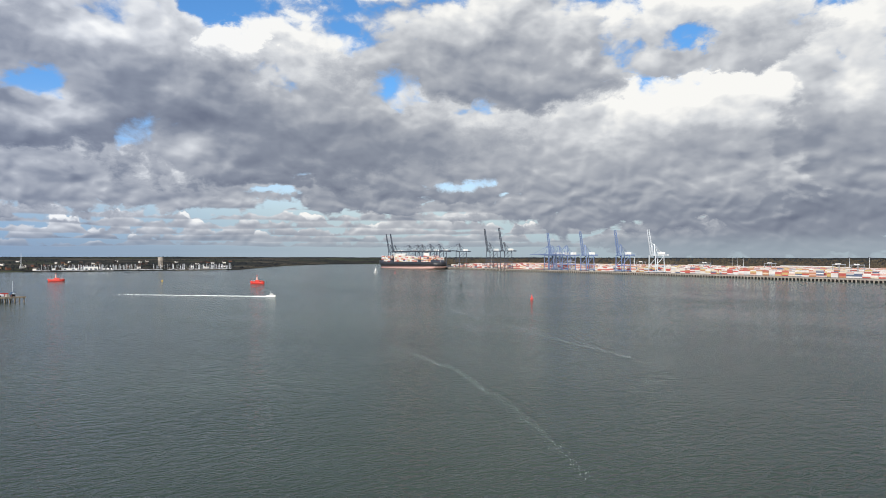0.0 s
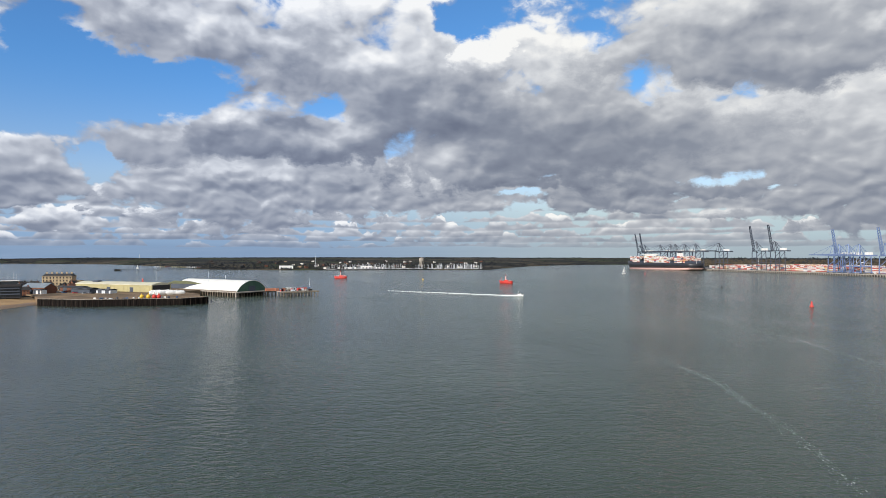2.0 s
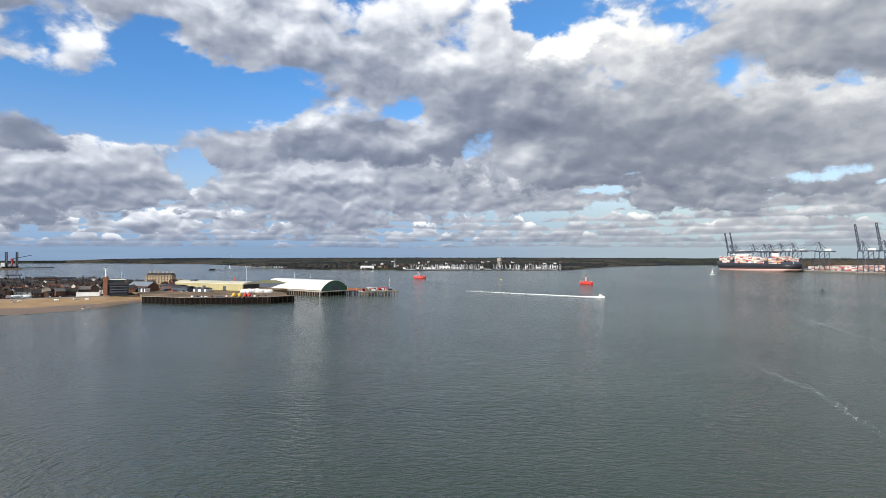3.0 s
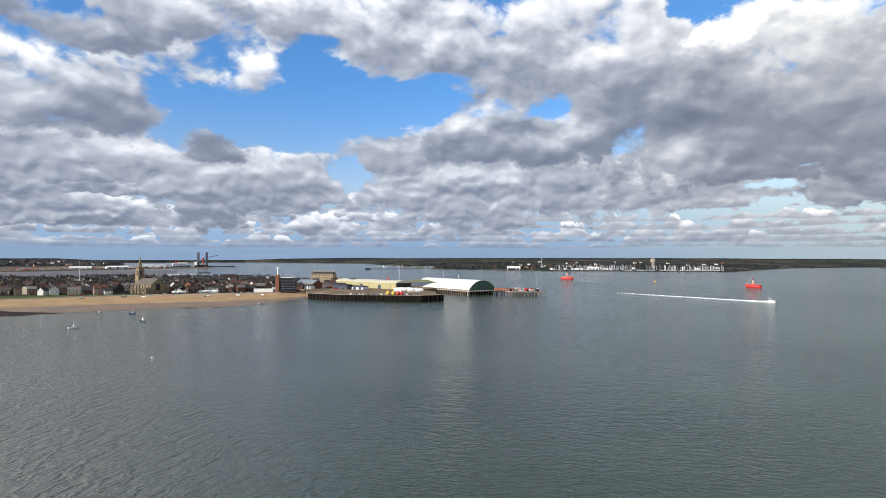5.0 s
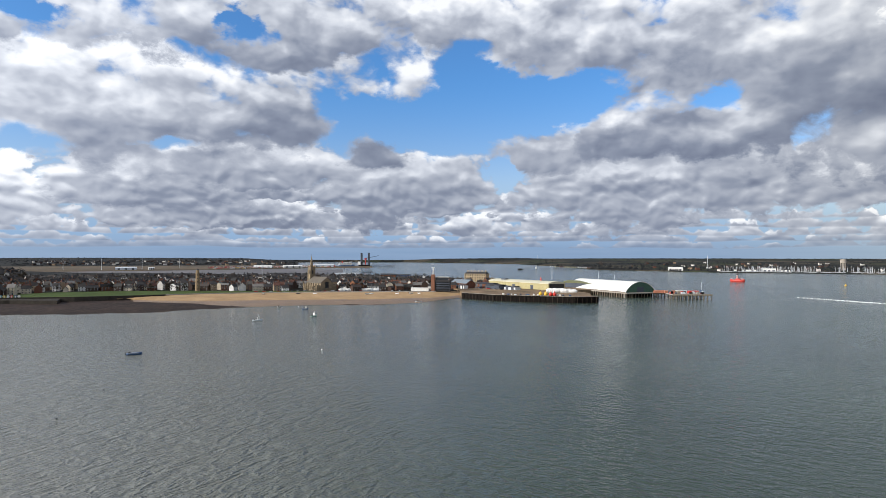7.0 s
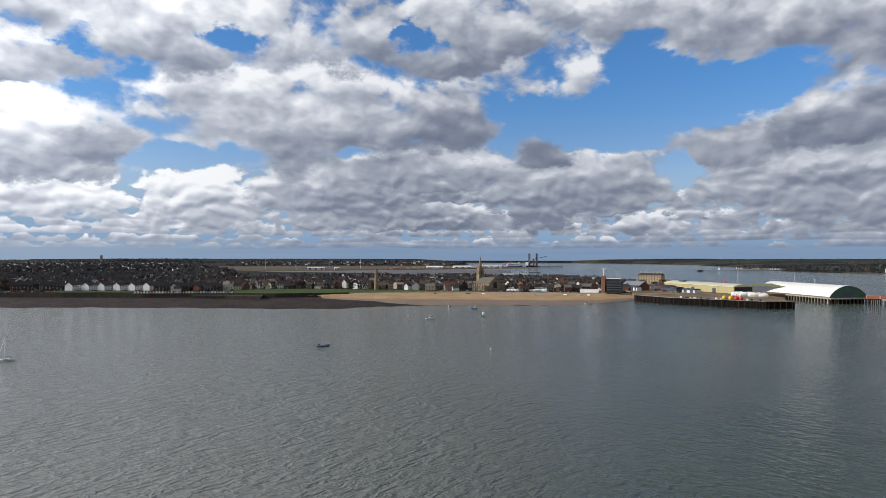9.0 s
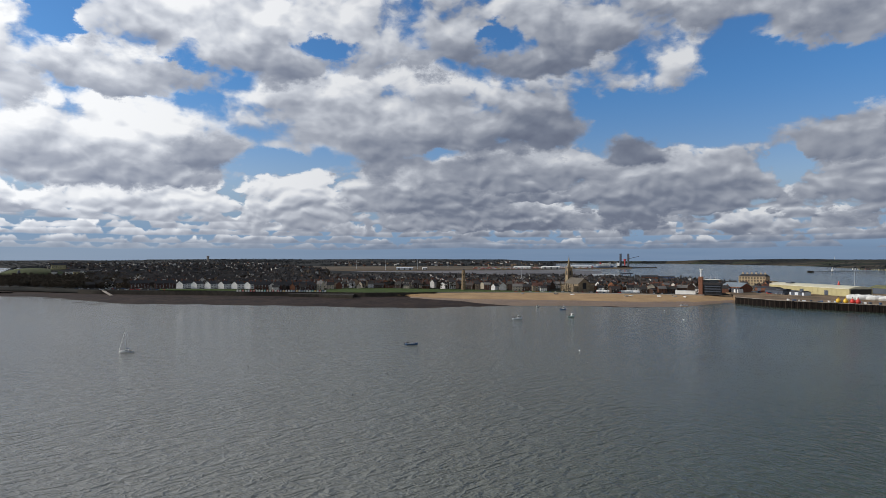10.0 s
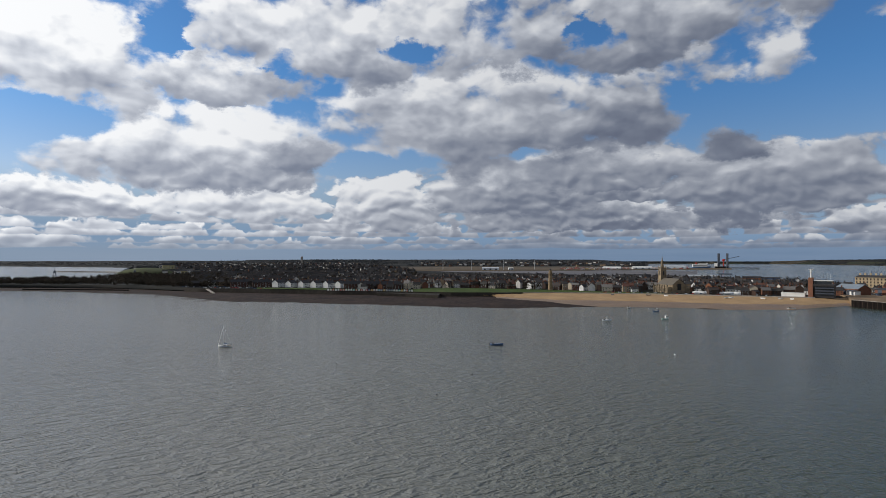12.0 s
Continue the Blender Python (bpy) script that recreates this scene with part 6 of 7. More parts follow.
# ======== trees and scrub ========
def clump_template(seed, blobs, spread, size, trunk=True, twigs=0):
    """Vertices and triangles of one tree of unit height: small leaf and twig clumps round an open crown."""
    r = random.Random(seed)
    v, f = [], []
    for i in range(blobs):
        a, u = r.uniform(0, 2 * math.pi), r.random()
        rad = spread * math.sqrt(r.random()) * math.sin(math.pi * (0.18 + 0.75 * u)) * r.uniform(.75, 1.2)
        c = Vector((rad * math.cos(a), rad * math.sin(a), .22 + .74 * u))
        s = size * r.uniform(.6, 1.3)
        q = Euler((r.uniform(0, 3), r.uniform(0, 3), r.uniform(0, 3))).to_matrix()
        n = len(v)
        for d in ((1, 0, 0), (-1, 0, 0), (0, 1, 0), (0, -1, 0), (0, 0, 1), (0, 0, -1)):
            v.append(tuple(c + q @ (Vector(d) * s * r.uniform(.6, 1.25))))
        f += [(n + a_, n + b_, n + c_) for a_, b_, c_ in ((0, 2, 4), (2, 1, 4), (1, 3, 4), (3, 0, 4), (2, 0, 5), (1, 2, 5), (3, 1, 5), (0, 3, 5))]
    for i in range(twigs):
        a, e = r.uniform(0, 2 * math.pi), r.uniform(.25, 1.25)
        base = Vector((0, 0, r.uniform(.2, .5)))
        tip = base + Vector((math.cos(a) * math.cos(e) * spread * 1.3, math.sin(a) * math.cos(e) * spread * 1.3, math.sin(e) * .55))
        side = Vector((-math.sin(a), math.cos(a), 0)) * .012
        n = len(v)
        v += [tuple(base - side), tuple(base + side), tuple(tip)]
        f.append((n, n + 1, n + 2))
    if trunk:
        n = len(v)
        for z, w in ((0, .035), (.5, .015)):
            v += [(w, 0, z), (-w * .5, w * .87, z), (-w * .5, -w * .87, z)]
        f += [(n, n + 1, n + 4), (n, n + 4, n + 3), (n + 1, n + 2, n + 5), (n + 1, n + 5, n + 4), (n + 2, n, n + 3), (n + 2, n + 3, n + 5)]
    return np.array(v), np.array(f)


FAR_TREES = [clump_template(i, 12, .45, .15, False) for i in range(5)]
NEAR_TREES = [clump_template(10 + i, 34, .40, .085, True, 40) for i in range(6)]
BARE_TREES = [clump_template(30 + i, 16, .42, .05, True, 90) for i in range(4)]


def wood(name, label, templates, spots, mat, seed=1):
    """Many trees in one mesh: spots of x, y, z, height, breadth."""
    r = random.Random(seed)
    vs, fs, n = [], [], 0
    for x, y, z, h, w in spots:
        v, f = r.choice(templates)
        a = r.uniform(0, 6.28)
        c, s = math.cos(a), math.sin(a)
        p = np.stack([(v[:, 0] * c - v[:, 1] * s) * w + x, (v[:, 0] * s + v[:, 1] * c) * w + y, v[:, 2] * h + z], 1)
        vs.append(p)
        fs.append(f + n)
        n += len(v)
    me = bpy.data.meshes.new(name)
    me.from_pydata(np.concatenate(vs).tolist(), [], np.concatenate(fs).tolist())
    me.materials.append(mat)
    return tagged(new(name, me), label, "trees", kind="stuff")


rng = random.Random(99)
# scrub on the spit and along the shore
spots = []
for i in range(1500):
    b = rng.uniform(110.5, 139)
    r0 = curve(BEACH_TOP, b)
    r = r0 + 8 + rng.random() * (min(curve(SUBURB_FAR, b), 1500) - r0 - 30)
    h = rng.uniform(5, 10) * (1.2 if b < 119 else .9)
    if (b < 113 and r < r0 + 60) or (114 < b < 120 and r > 1430):
        continue
    spots.append((*P(b, r, suburb_z(b, r) - .4), h, h * rng.uniform(.9, 1.5)))
wood("shore_scrub", "dark winter scrub and bushes on the spit", NEAR_TREES, spots, SCRUB, 2)
# garden and street trees of the suburb
spots = []
for i in range(4200):
    b = rng.uniform(93.5, 119.0)
    r = curve(BEACH_TOP, b) + 60 + rng.random() ** (1.5 if b > 110 else .85) * 3900
    if (99 < b < 108 and r < curve(BEACH_TOP, b) + 85) or (r > curve(SUBURB_FAR, b) - 10) or (113.5 < b < 119 and 1430 < r < 1800):
        continue
    h = rng.uniform(5, 9.5) if r < 2500 else rng.uniform(3, 5.5)
    spots.append((*P(b, r, suburb_z(b, r) - .5), h, h * rng.uniform(.9, 1.5)))
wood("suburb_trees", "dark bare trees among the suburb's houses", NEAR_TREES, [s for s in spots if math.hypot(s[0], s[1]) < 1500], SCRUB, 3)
wood("inland_trees", "dark winter trees towards the skyline", FAR_TREES, [s for s in spots if math.hypot(s[0], s[1]) >= 1500], HAZED_WOOD, 4)
# hedges and woods on the hills
spots = []
for i in range(5200):
    b = rng.uniform(72.5, 103)
    r = 2920 + rng.random() * 2000
    if noise.noise((b * .35, r * .0022, 1.0)) < -.12 and rng.random() < .8:
        continue
    h = rng.uniform(3, 5.5)
    spots.append((*P(b, r, inland_z(b, r) - 1), h, h * rng.uniform(1.2, 2.4)))
for i in range(2600):
    b = rng.uniform(96, 140)
    r = rng.uniform(3600 if b < 107 else curve(SOUTH_EDGE, b) + 50, 4940)
    z = suburb_z(b, r) if b < 107 else 4 + (r - curve(SOUTH_EDGE, b)) / (4950 - curve(SOUTH_EDGE, b)) * 21
    spots.append((*P(b, r, z - 1), rng.uniform(2.5, 4.5), rng.uniform(9, 22)))
wood("hill_woods", "dark woods and hedges on the low hills", FAR_TREES, spots, HAZED_WOOD, 5)
spots = []
for i in range(8200):
    b = rng.uniform(5, 73)
    r0 = curve(NORTH_EDGE, b)
    r = r0 + 12 + rng.random() ** 1.5 * (4920 - r0)
    wooded = 19 < b < 46 and r < 2700
    if not wooded and noise.noise((b * .4, r * .0025, 6.0)) < .02 and rng.random() < .88:
        continue
    if wooded and 19.5 < b < 32 and r < r0 + 90:
        continue
    if 30.5 < b < 37 and r < r0 + 150 and rng.random() < .7:
        continue
    h = rng.uniform(4, 8) if r < 3000 else rng.uniform(2.5, 5)
    spots.append((*P(b, r, north_z(b, r) - 1), h, h * rng.uniform(1.0, 2.2 if r > 3000 else 1.7)))
for i in range(900):
    b = rng.uniform(5, 73)
    r = rng.uniform(4550, 4930)
    spots.append((*P(b, r, north_z(b, r) - 1), rng.uniform(2, 3.5), rng.uniform(14, 32)))
wood("north_bank_woods", "dark winter woods and hedges on the far bank", FAR_TREES, spots, HAZED_WOOD, 6)
spots = []
for i in range(6500):
    b = rng.uniform(-46, 5)
    q = quay_range(b)
    r = max(q + 560, 1750) + rng.random() ** 1.6 * 2600
    if r > 4930:
        continue
    spots.append((*P(b, r, QUAY_Z - 1 + (max(0.0, r - 2700) / 2250) ** 1.1 * 25), rng.uniform(6, 10), rng.uniform(8, 17)))
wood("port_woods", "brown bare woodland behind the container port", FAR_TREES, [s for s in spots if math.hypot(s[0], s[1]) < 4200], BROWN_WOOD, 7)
wood("far_port_woods", "dark woods on the skyline behind the port", FAR_TREES, [s for s in spots if math.hypot(s[0], s[1]) >= 4200], HAZED_WOOD, 8)
# bare trees in the town
spots = []
for i in range(420):
    b = rng.uniform(60, 95)
    r = curve(BEACH_TOP, b) + curve(LAWN, max(b, 74)) + rng.uniform(12, 420)
    h = rng.uniform(6, 11)
    if free(P(b, r), 2):
        spots.append((*P(b, r, 5), h, h * 1.1))
for b, r in ((67.2, 722), (67.8, 724), (66.5, 722), (68.6, 722), (82.6, 752), (83.2, 756), (82.0, 754), (88, 800), (87.6, 803), (92.5, 800)):
    spots.append((*P(b, r, 5), 10, 11))
wood("town_trees", "bare winter trees between the town's houses", BARE_TREES + NEAR_TREES[:2], spots, SCRUB, 9)
# the green mound by the bay
bm = bmesh.new()
bmesh.ops.create_uvsphere(bm, u_segments=24, v_segments=12, radius=1, matrix=Matrix.Translation(P(117.0, 1700, 2)) @ Matrix.Rotation(radians(117), 4, "Z") @ Matrix.Diagonal((70, 100, 19, 1)))
tagged(mesh_object("grass_mound", bm, material("rough_grass", (0.085, 0.10, 0.042), 0.95, (0.05, 0.058, 0.03), 0.03, 0.5), True), "rough grassy mound above the bay", "hill", kind="structure")


# ======== boats, buoys and lightships on the water ========
def hull(bm, L, B, free, draft=.4, sheer=.25, transom=.75):
    rows = [(-L / 2, transom, 0), (-L * .25, .98, 0), (L * .08, 1, .05), (L * .3, .78, .35), (L * .43, .4, .7), (L / 2, .04, 1)]
    rings = []
    for x, w, k in rows:
        top = free + sheer * k
        half = B / 2 * w
        rings.append([(x, -half, top), (x - k * L * .03, -half * .86, free * .35), (x - k * L * .06, -half * .5, -draft), (x - k * L * .06, half * .5, -draft), (x - k * L * .03, half * .86, free * .35), (x, half, top)])
    return loft(bm, rings)


def sailing_yacht(m, sails=False, label="white sailing yacht at anchor with bare mast"):
    y = thing("sailing_yacht", m, label, "yacht")
    part("hull", hull(bmesh.new(), 8.6, 2.8, 1.0), WHITE, y, "", True)
    part("hull_stripe", boxes(((-.4, 1.36, .72), (6, .05, .14)), ((-.4, -1.36, .72), (6, .05, .14))), BOAT_BLUE, y)
    bm = bmesh.new()
    loft(bm, [[(-1.6, -.8, .95), (-1.6, .8, .95), (2.2, .55, 1.0), (2.2, -.55, 1.0)], [(-1.4, -.6, 1.55), (-1.4, .6, 1.55), (1.4, .4, 1.45), (1.4, -.4, 1.45)]])
    part("cabin", bm, WHITE, y)
    part("cabin_window", boxes(((0, .72, 1.25), (1.8, .04, .22), -3), ((0, -.72, 1.25), (1.8, .04, .22), 3)), GLASS_DARK, y)
    part("cockpit", boxes(((-2.7, 0, 1.02), (2.0, 1.5, .1))), PILE, y)
    part("mast", tube(bmesh.new(), (.7, 0, 1), (.7, 0, 12), .11, .07, 8), PALE_STEEL, y)
    part("boom", tube(bmesh.new(), (.6, 0, 2.1), (-2.9, 0, 2.2), .08, .08, 6), PALE_STEEL, y)
    part("sail_cover", tube(bmesh.new(), (.5, 0, 2.25), (-2.7, 0, 2.35), .2, .12, 8), BOAT_BLUE, y)
    part("rigging", beams(.035, ((.7, 0, 11.9), (4.2, 0, 1.3)), ((.7, 0, 11.9), (-4.2, 0, 1.1)), ((.7, 0, 9), (.5, 1.3, 1.05)), ((.7, 0, 9), (.5, -1.3, 1.05))), PALE_STEEL, y)
    part("furled_sail", tube(bmesh.new(), (.9, 0, 11.2), (4.1, 0, 1.6), .07, .1, 6), WHITE, y)
    if sails:
        bm = bmesh.new()
        loft(bm, [[(.55, .03, 2.3), (.55, .03, 11.6), (.5, -.03, 11.6), (.5, -.03, 2.3)], [(-1.4, .35, 2.3), (-.1, .15, 8), (-.1, .1, 8), (-1.4, .3, 2.3)], [(-2.9, .5, 2.3), (-2.7, .5, 2.6), (-2.7, .46, 2.6), (-2.9, .46, 2.3)]])
        part("mainsail", bm, WHITE, y)
    return y


sailing_yacht(pose(-304.5, -110.7, 0, 0, 0, 284) @ Matrix.Diagonal((.74, .85, .9, 1)))
sailing_yacht(pose(*P(6.3, 1640), 0, 0, 40) @ Matrix.Diagonal((1.5, 1.5, 1.5, 1)), True, "small yacht under full white sail")


def work_boat(m, mat, label, L=9.0, cabin=True):
    w = thing("work_boat", m, label, "boat", "moored boats")
    part("hull", hull(bmesh.new(), L, L * .33, .9, .35, .5), mat, w, "", True)
    part("gunwale", boxes(((-.2, L * .155, .95), (L * .6, .12, .12)), ((-.2, -L * .155, .95), (L * .6, .12, .12))), WHITE, w)
    part("deck", boxes(((-L * .1, 0, .78), (L * .68, L * .27, .08))), PILE, w)
    if cabin:
        part("wheelhouse", boxes(((L * .12, 0, 1.75), (L * .22, L * .2, 1.8), 0, .1), ((L * .12, 0, 2.7), (L * .26, L * .24, .12))), WHITE, w)
        part("wheelhouse_window", boxes(((L * .235, 0, 2.1), (.05, L * .16, .6)), ((L * .12, L * .103, 2.1), (L * .16, .04, .6)), ((L * .12, -L * .103, 2.1), (L * .16, .04, .6))), GLASS_DARK, w)
        part("mast", beams(.08, ((L * .1, 0, 2.7), (L * .1, 0, 4.6))), PALE_STEEL, w)
    part("gear_box", boxes(((-L * .28, 0, 1.1), (L * .14, L * .16, .6), 0, .05)), RUST, w)
    part("outboard", boxes(((-L * .52, 0, .7), (.4, .4, 1.1), 0, .08)), BLACK, w)
    return w


work_boat(pose(-311.7, 25.1, 0, 0, 0, 82), BOAT_BLUE, "dark blue open fishing boat at its mooring", 6.8, False)
work_boat(pose(-431.3, 112.2, 0, 0, 0, 80), PALE_STEEL, "grey and white motor boat at its mooring", 7.0)
work_boat(pose(-441, 156.8, 0, 0, 0, 120), material("pale_green_paint", (0.45, 0.62, 0.56), .5), "pale green and white cabin boat at its mooring", 6.8)
work_boat(pose(-505, 172, 0, 0, 0, 70), BOAT_BLUE, "small blue boat at its mooring", 5.2)
work_boat(pose(-537, 159, .1, 0, 6, 150), WHITE, "small white boat aground on the mud edge", 6.6, False)
work_boat(pose(-527, 296, .25, 0, 5, 95), WHITE, "white open boat beached by the water", 7.8, False)
for b, r, t in ((75.4, 690, 20), (72.3, 692, 70), (70.8, 688, 40), (66.0, 676, 100), (65.6, 680, 60), (63.2, 680, 30), (61.9, 684, 80), (61.1, 680, 10)):
    work_boat(pose(*P(b, r, 3.9), 0, 4, t), WHITE if b < 72 else NAVY, "small dinghy drawn up on the sand", 4.6, False)


def dinghy_row():
    for i in range(26):
        b = 64.2 + i * .17
        stored("covered_dinghy", "sailing dinghy under a white cover in the boat park", "dinghy", wrapped_boat(5.2, WHITE), WHITE if i % 4 else PALE_STEEL, pose(*P(b, 716 + rng.uniform(-2, 2), 4.9), 0, 0, b + rng.uniform(-15, 15)), "dinghy park")
        if i % 2 == 0:
            bm = bmesh.new()
            tube(bm, (0, 0, 0), (0, 0, 7.2), .07, .04, 5)
            o = mesh_object("dinghy_mast", bm, PALE_STEEL)
            o.matrix_basis = pose(*P(b + .04, 718, 5.0))
            tagged(o, "bare aluminium dinghy mast in the boat park", "mast", "dinghy park")


dinghy_row()


def lightship(m):
    s = thing("lightship", m, "red lightship at its mooring with a lantern tower", "lightship", "red lightships")
    part("hull", hull(bmesh.new(), 25, 6.6, 3.3, .8, 1.6, .6), RED, s, "", True)
    part("bulwark", boxes(((-10.5, 0, 3.9), (3.0, 4.6, 1.2), 0, .1)), RED, s)
    part("deckhouse", boxes(((-1.5, 0, 4.5), (8, 4.4, 2.4), 0, .15)), RED, s)
    part("deck", boxes(((-1, 0, 3.3), (20, 5.6, .12))), PILE, s)
    part("lantern_tower", tube(bmesh.new(), (0, 0, 5.6), (0, 0, 11.2), 1.25, .8, 10), material("faded_pink_paint", (0.72, 0.42, 0.38), .55), s, "pale red and white lantern tower")
    part("gallery", tube(bmesh.new(), (0, 0, 11.1), (0, 0, 11.4), 1.7, 1.7, 10), WHITE, s)
    part("lantern", tube(bmesh.new(), (0, 0, 11.4), (0, 0, 13.2), .9, .8, 10), GLASS_DARK, s)
    part("lantern_roof", tube(bmesh.new(), (0, 0, 13.2), (0, 0, 14.3), 1.0, .1, 10), RED, s)
    part("foremast", beams(.25, ((8.5, 0, 4), (8.5, 0, 9.5))), RED, s)
    part("helideck", boxes(((-8, 0, 5.6), (4.5, 5, .3), 0, .05)), RED, s)
    for y in (-2.4, 2.4):
        part("rail", beams(.1, ((-11, y, 4.9), (11, y * .3, 5.6))), WHITE, s)
    return s


a = lightship(pose(*P(17.0, 1010), 0, 0, 165))
copy_thing(a, pose(*P(32.5, 1250), 0, 0, 195) @ Matrix.Diagonal((1.05, 1.05, 1.05, 1)))


def sea_buoy(m, mat, label, tall=4.5):
    b = thing("channel_buoy", m, label, "buoy")
    part("float", tube(bmesh.new(), (0, 0, -.5), (0, 0, 1.0), 1.7, 1.6, 14), mat, b)
    part("tower", tube(bmesh.new(), (0, 0, 1.0), (0, 0, tall - .8), 1.0, .55, 8), mat, b)
    part("topmark", boxes(((0, 0, tall - .3), (.7, .7, .7), 0, .05)), mat, b)
    part("lantern", tube(bmesh.new(), (0, 0, tall), (0, 0, tall + .5), .2, .2, 8), GLASS_DARK, b)
    return b


sea_buoy(pose(*P(-8.35, 632)), RED, "red channel buoy with a can topmark", 4.8)
sea_buoy(pose(*P(-1.75, 945)), NAVY, "dark channel buoy in the fairway", 4.2)
sea_buoy(pose(*P(24.8, 1170)), YELLOW, "small yellow mooring buoy", 2.6)
sea_buoy(pose(*P(4.5, 1540)), RED, "distant red channel buoy", 6.5)
for b, r in ((81.6, 322), (96.4, 352), (62.8, 545), (84.2, 330), (72.3, 560), (91.5, 200), (88.2, 235), (78.5, 265), (70.2, 300), (100.8, 262), (61.2, 470)):
    ob = mesh_object("mooring_buoy", tube(bmesh.new(), (0, 0, -.2), (0, 0, .45), .32, .22, 8), WHITE if b < 73 else NAVY)
    ob.matrix_basis = pose(*P(b, r))
    tagged(ob, "small round mooring buoy on the water", "buoy", "mooring buoys")


def launch(m):
    s = thing("motor_launch", m, "white pilot launch under way with a foaming wake", "boat")
    part("hull", hull(bmesh.new(), 11, 3.4, 1.4, .3, .6), WHITE, s, "", True)
    part("wheelhouse", boxes(((.5, 0, 2.4), (3.6, 2.5, 2.0), 0, .25)), WHITE, s)
    part("wheelhouse_window", boxes(((2.33, 0, 2.8), (.06, 2.1, .7)), ((.5, 1.27, 2.8), (2.8, .05, .7)), ((.5, -1.27, 2.8), (2.8, .05, .7))), GLASS_DARK, s)
    part("mast", beams(.12, ((-.6, 0, 3.3), (-.6, 0, 6.0)), ((-.6, -.7, 5.2), (-.6, .7, 5.2))), WHITE, s)
    part("deck", boxes(((-3.2, 0, 1.42), (4.2, 2.7, .08))), PILE, s)
    return s


LAUNCH = P(15.75, 690)
AFT = (P(28.6, 800) - LAUNCH).normalized()
launch(pose(*LAUNCH, 0, 0, math.degrees(math.atan2(-AFT.y, -AFT.x))))


def foam(name, label, dots, mat, high=.1):
    """Flecks of foam lying on the water: x, y, half length, half width, turn."""
    vs, fs = [], []
    r = random.Random(17)
    for x, y, a, w, turn in dots:
        c, s = math.cos(turn), math.sin(turn)
        n = len(vs)
        for k in range(7):
            t = k / 7 * 2 * math.pi
            px, py = a * math.cos(t) * r.uniform(.6, 1.1), w * math.sin(t) * r.uniform(.6, 1.1)
            vs.append((x + px * c - py * s, y + px * s + py * c, -.02))
        vs.append((x, y, high * min(a, 1.0)))
        fs += [(n + k, n + (k + 1) % 7, n + 7) for k in range(7)]
    me = bpy.data.meshes.new(name)
    me.from_pydata(vs, [], fs)
    me.materials.append(mat)
    return tagged(new(name, me), label, "foam", kind="stuff")


rng = random.Random(55)
side = Vector((-AFT.y, AFT.x, 0))
turn = math.atan2(AFT.y, AFT.x)
dots = []
for i in range(1000):
    k = rng.random() ** 2.6
    d = 4 + k * 190
    wide = 1.0 + k * 6.0
    p = LAUNCH + AFT * d + side * (rng.gauss(0, .45) * wide + math.sin(d * .02) * 1.5)
    dots.append((p.x, p.y, rng.uniform(.5, 1.8) * (1 - .6 * k), rng.uniform(.18, .5) * (1 - .6 * k), turn + rng.uniform(-.3, .3)))
for s in (-1, 1):
    for i in range(160):
        k = rng.random() ** 1.4
        p = LAUNCH - AFT * 4 + AFT * k * 24 + side * s * (1.2 + k * 4.5)
        dots.append((p.x, p.y, rng.uniform(.4, 1.2), rng.uniform(.15, .4), turn + s * .2))
foam("boat_wake", "white foaming wake behind the launch", dots, FOAM, .7)
# old drift lines of thin foam
DRIFT = material("thin_foam", (0.40, 0.445, 0.44), 0.6, (0.26, 0.30, 0.30), 0.4, 2.0)
lines = [[P(1, 580), P(-1.0, 500), P(-4.5, 415), P(-11.3, 330), P(-17, 280)], [P(5, 300), P(-2, 235), P(-9, 160), P(-13, 125)], [P(17, 700), P(30, 740), P(38, 830)]]
dots = []
for line in lines:
    for a, c in zip(line, line[1:]):
        n = int((c - a).length * 3.0)
        t = math.atan2((c - a).y, (c - a).x)
        for i in range(n):
            p = a.lerp(c, rng.random())
            u = (c - a).normalized()
            p = p + Vector((-u.y, u.x, 0)) * (rng.gauss(0, 1.1) + 4 * noise.noise((p.x * .02, p.y * .02, 0)))
            dots.append((p.x, p.y, rng.uniform(.15, .7), rng.uniform(.05, .13), t + rng.uniform(-.5, .5)))
foam("drift_foam", "thin pale drift lines of foam on the water", dots, DRIFT)

# ======== across the water: marina, pier and far port ========
m = pose(*P(37.4, 2075, 2.6), 0, 0, 37.4)
warehouse("boat_shed", "white boat shed on the far shore", 44, 18, 9, m, WHITE, WHITE_SHEET, 3)
warehouse("boat_shed", "long white boat shed at the marina", 34, 16, 8, pose(*P(30.1, 2040, 2.6), 0, 0, 30), WHITE, WHITE_SHEET, 3)
warehouse("boat_shed", "low white marina building", 60, 14, 4, pose(*P(31.9, 2030, 2.6), 0, 0, 32), WHITE, WHITE_SHEET, 3)
warehouse("boat_shed", "white marina office with a pitched roof", 22, 12, 6, pose(*P(28.9, 2035, 2.6), 0, 0, 29), WHITE, SLATE, 2)


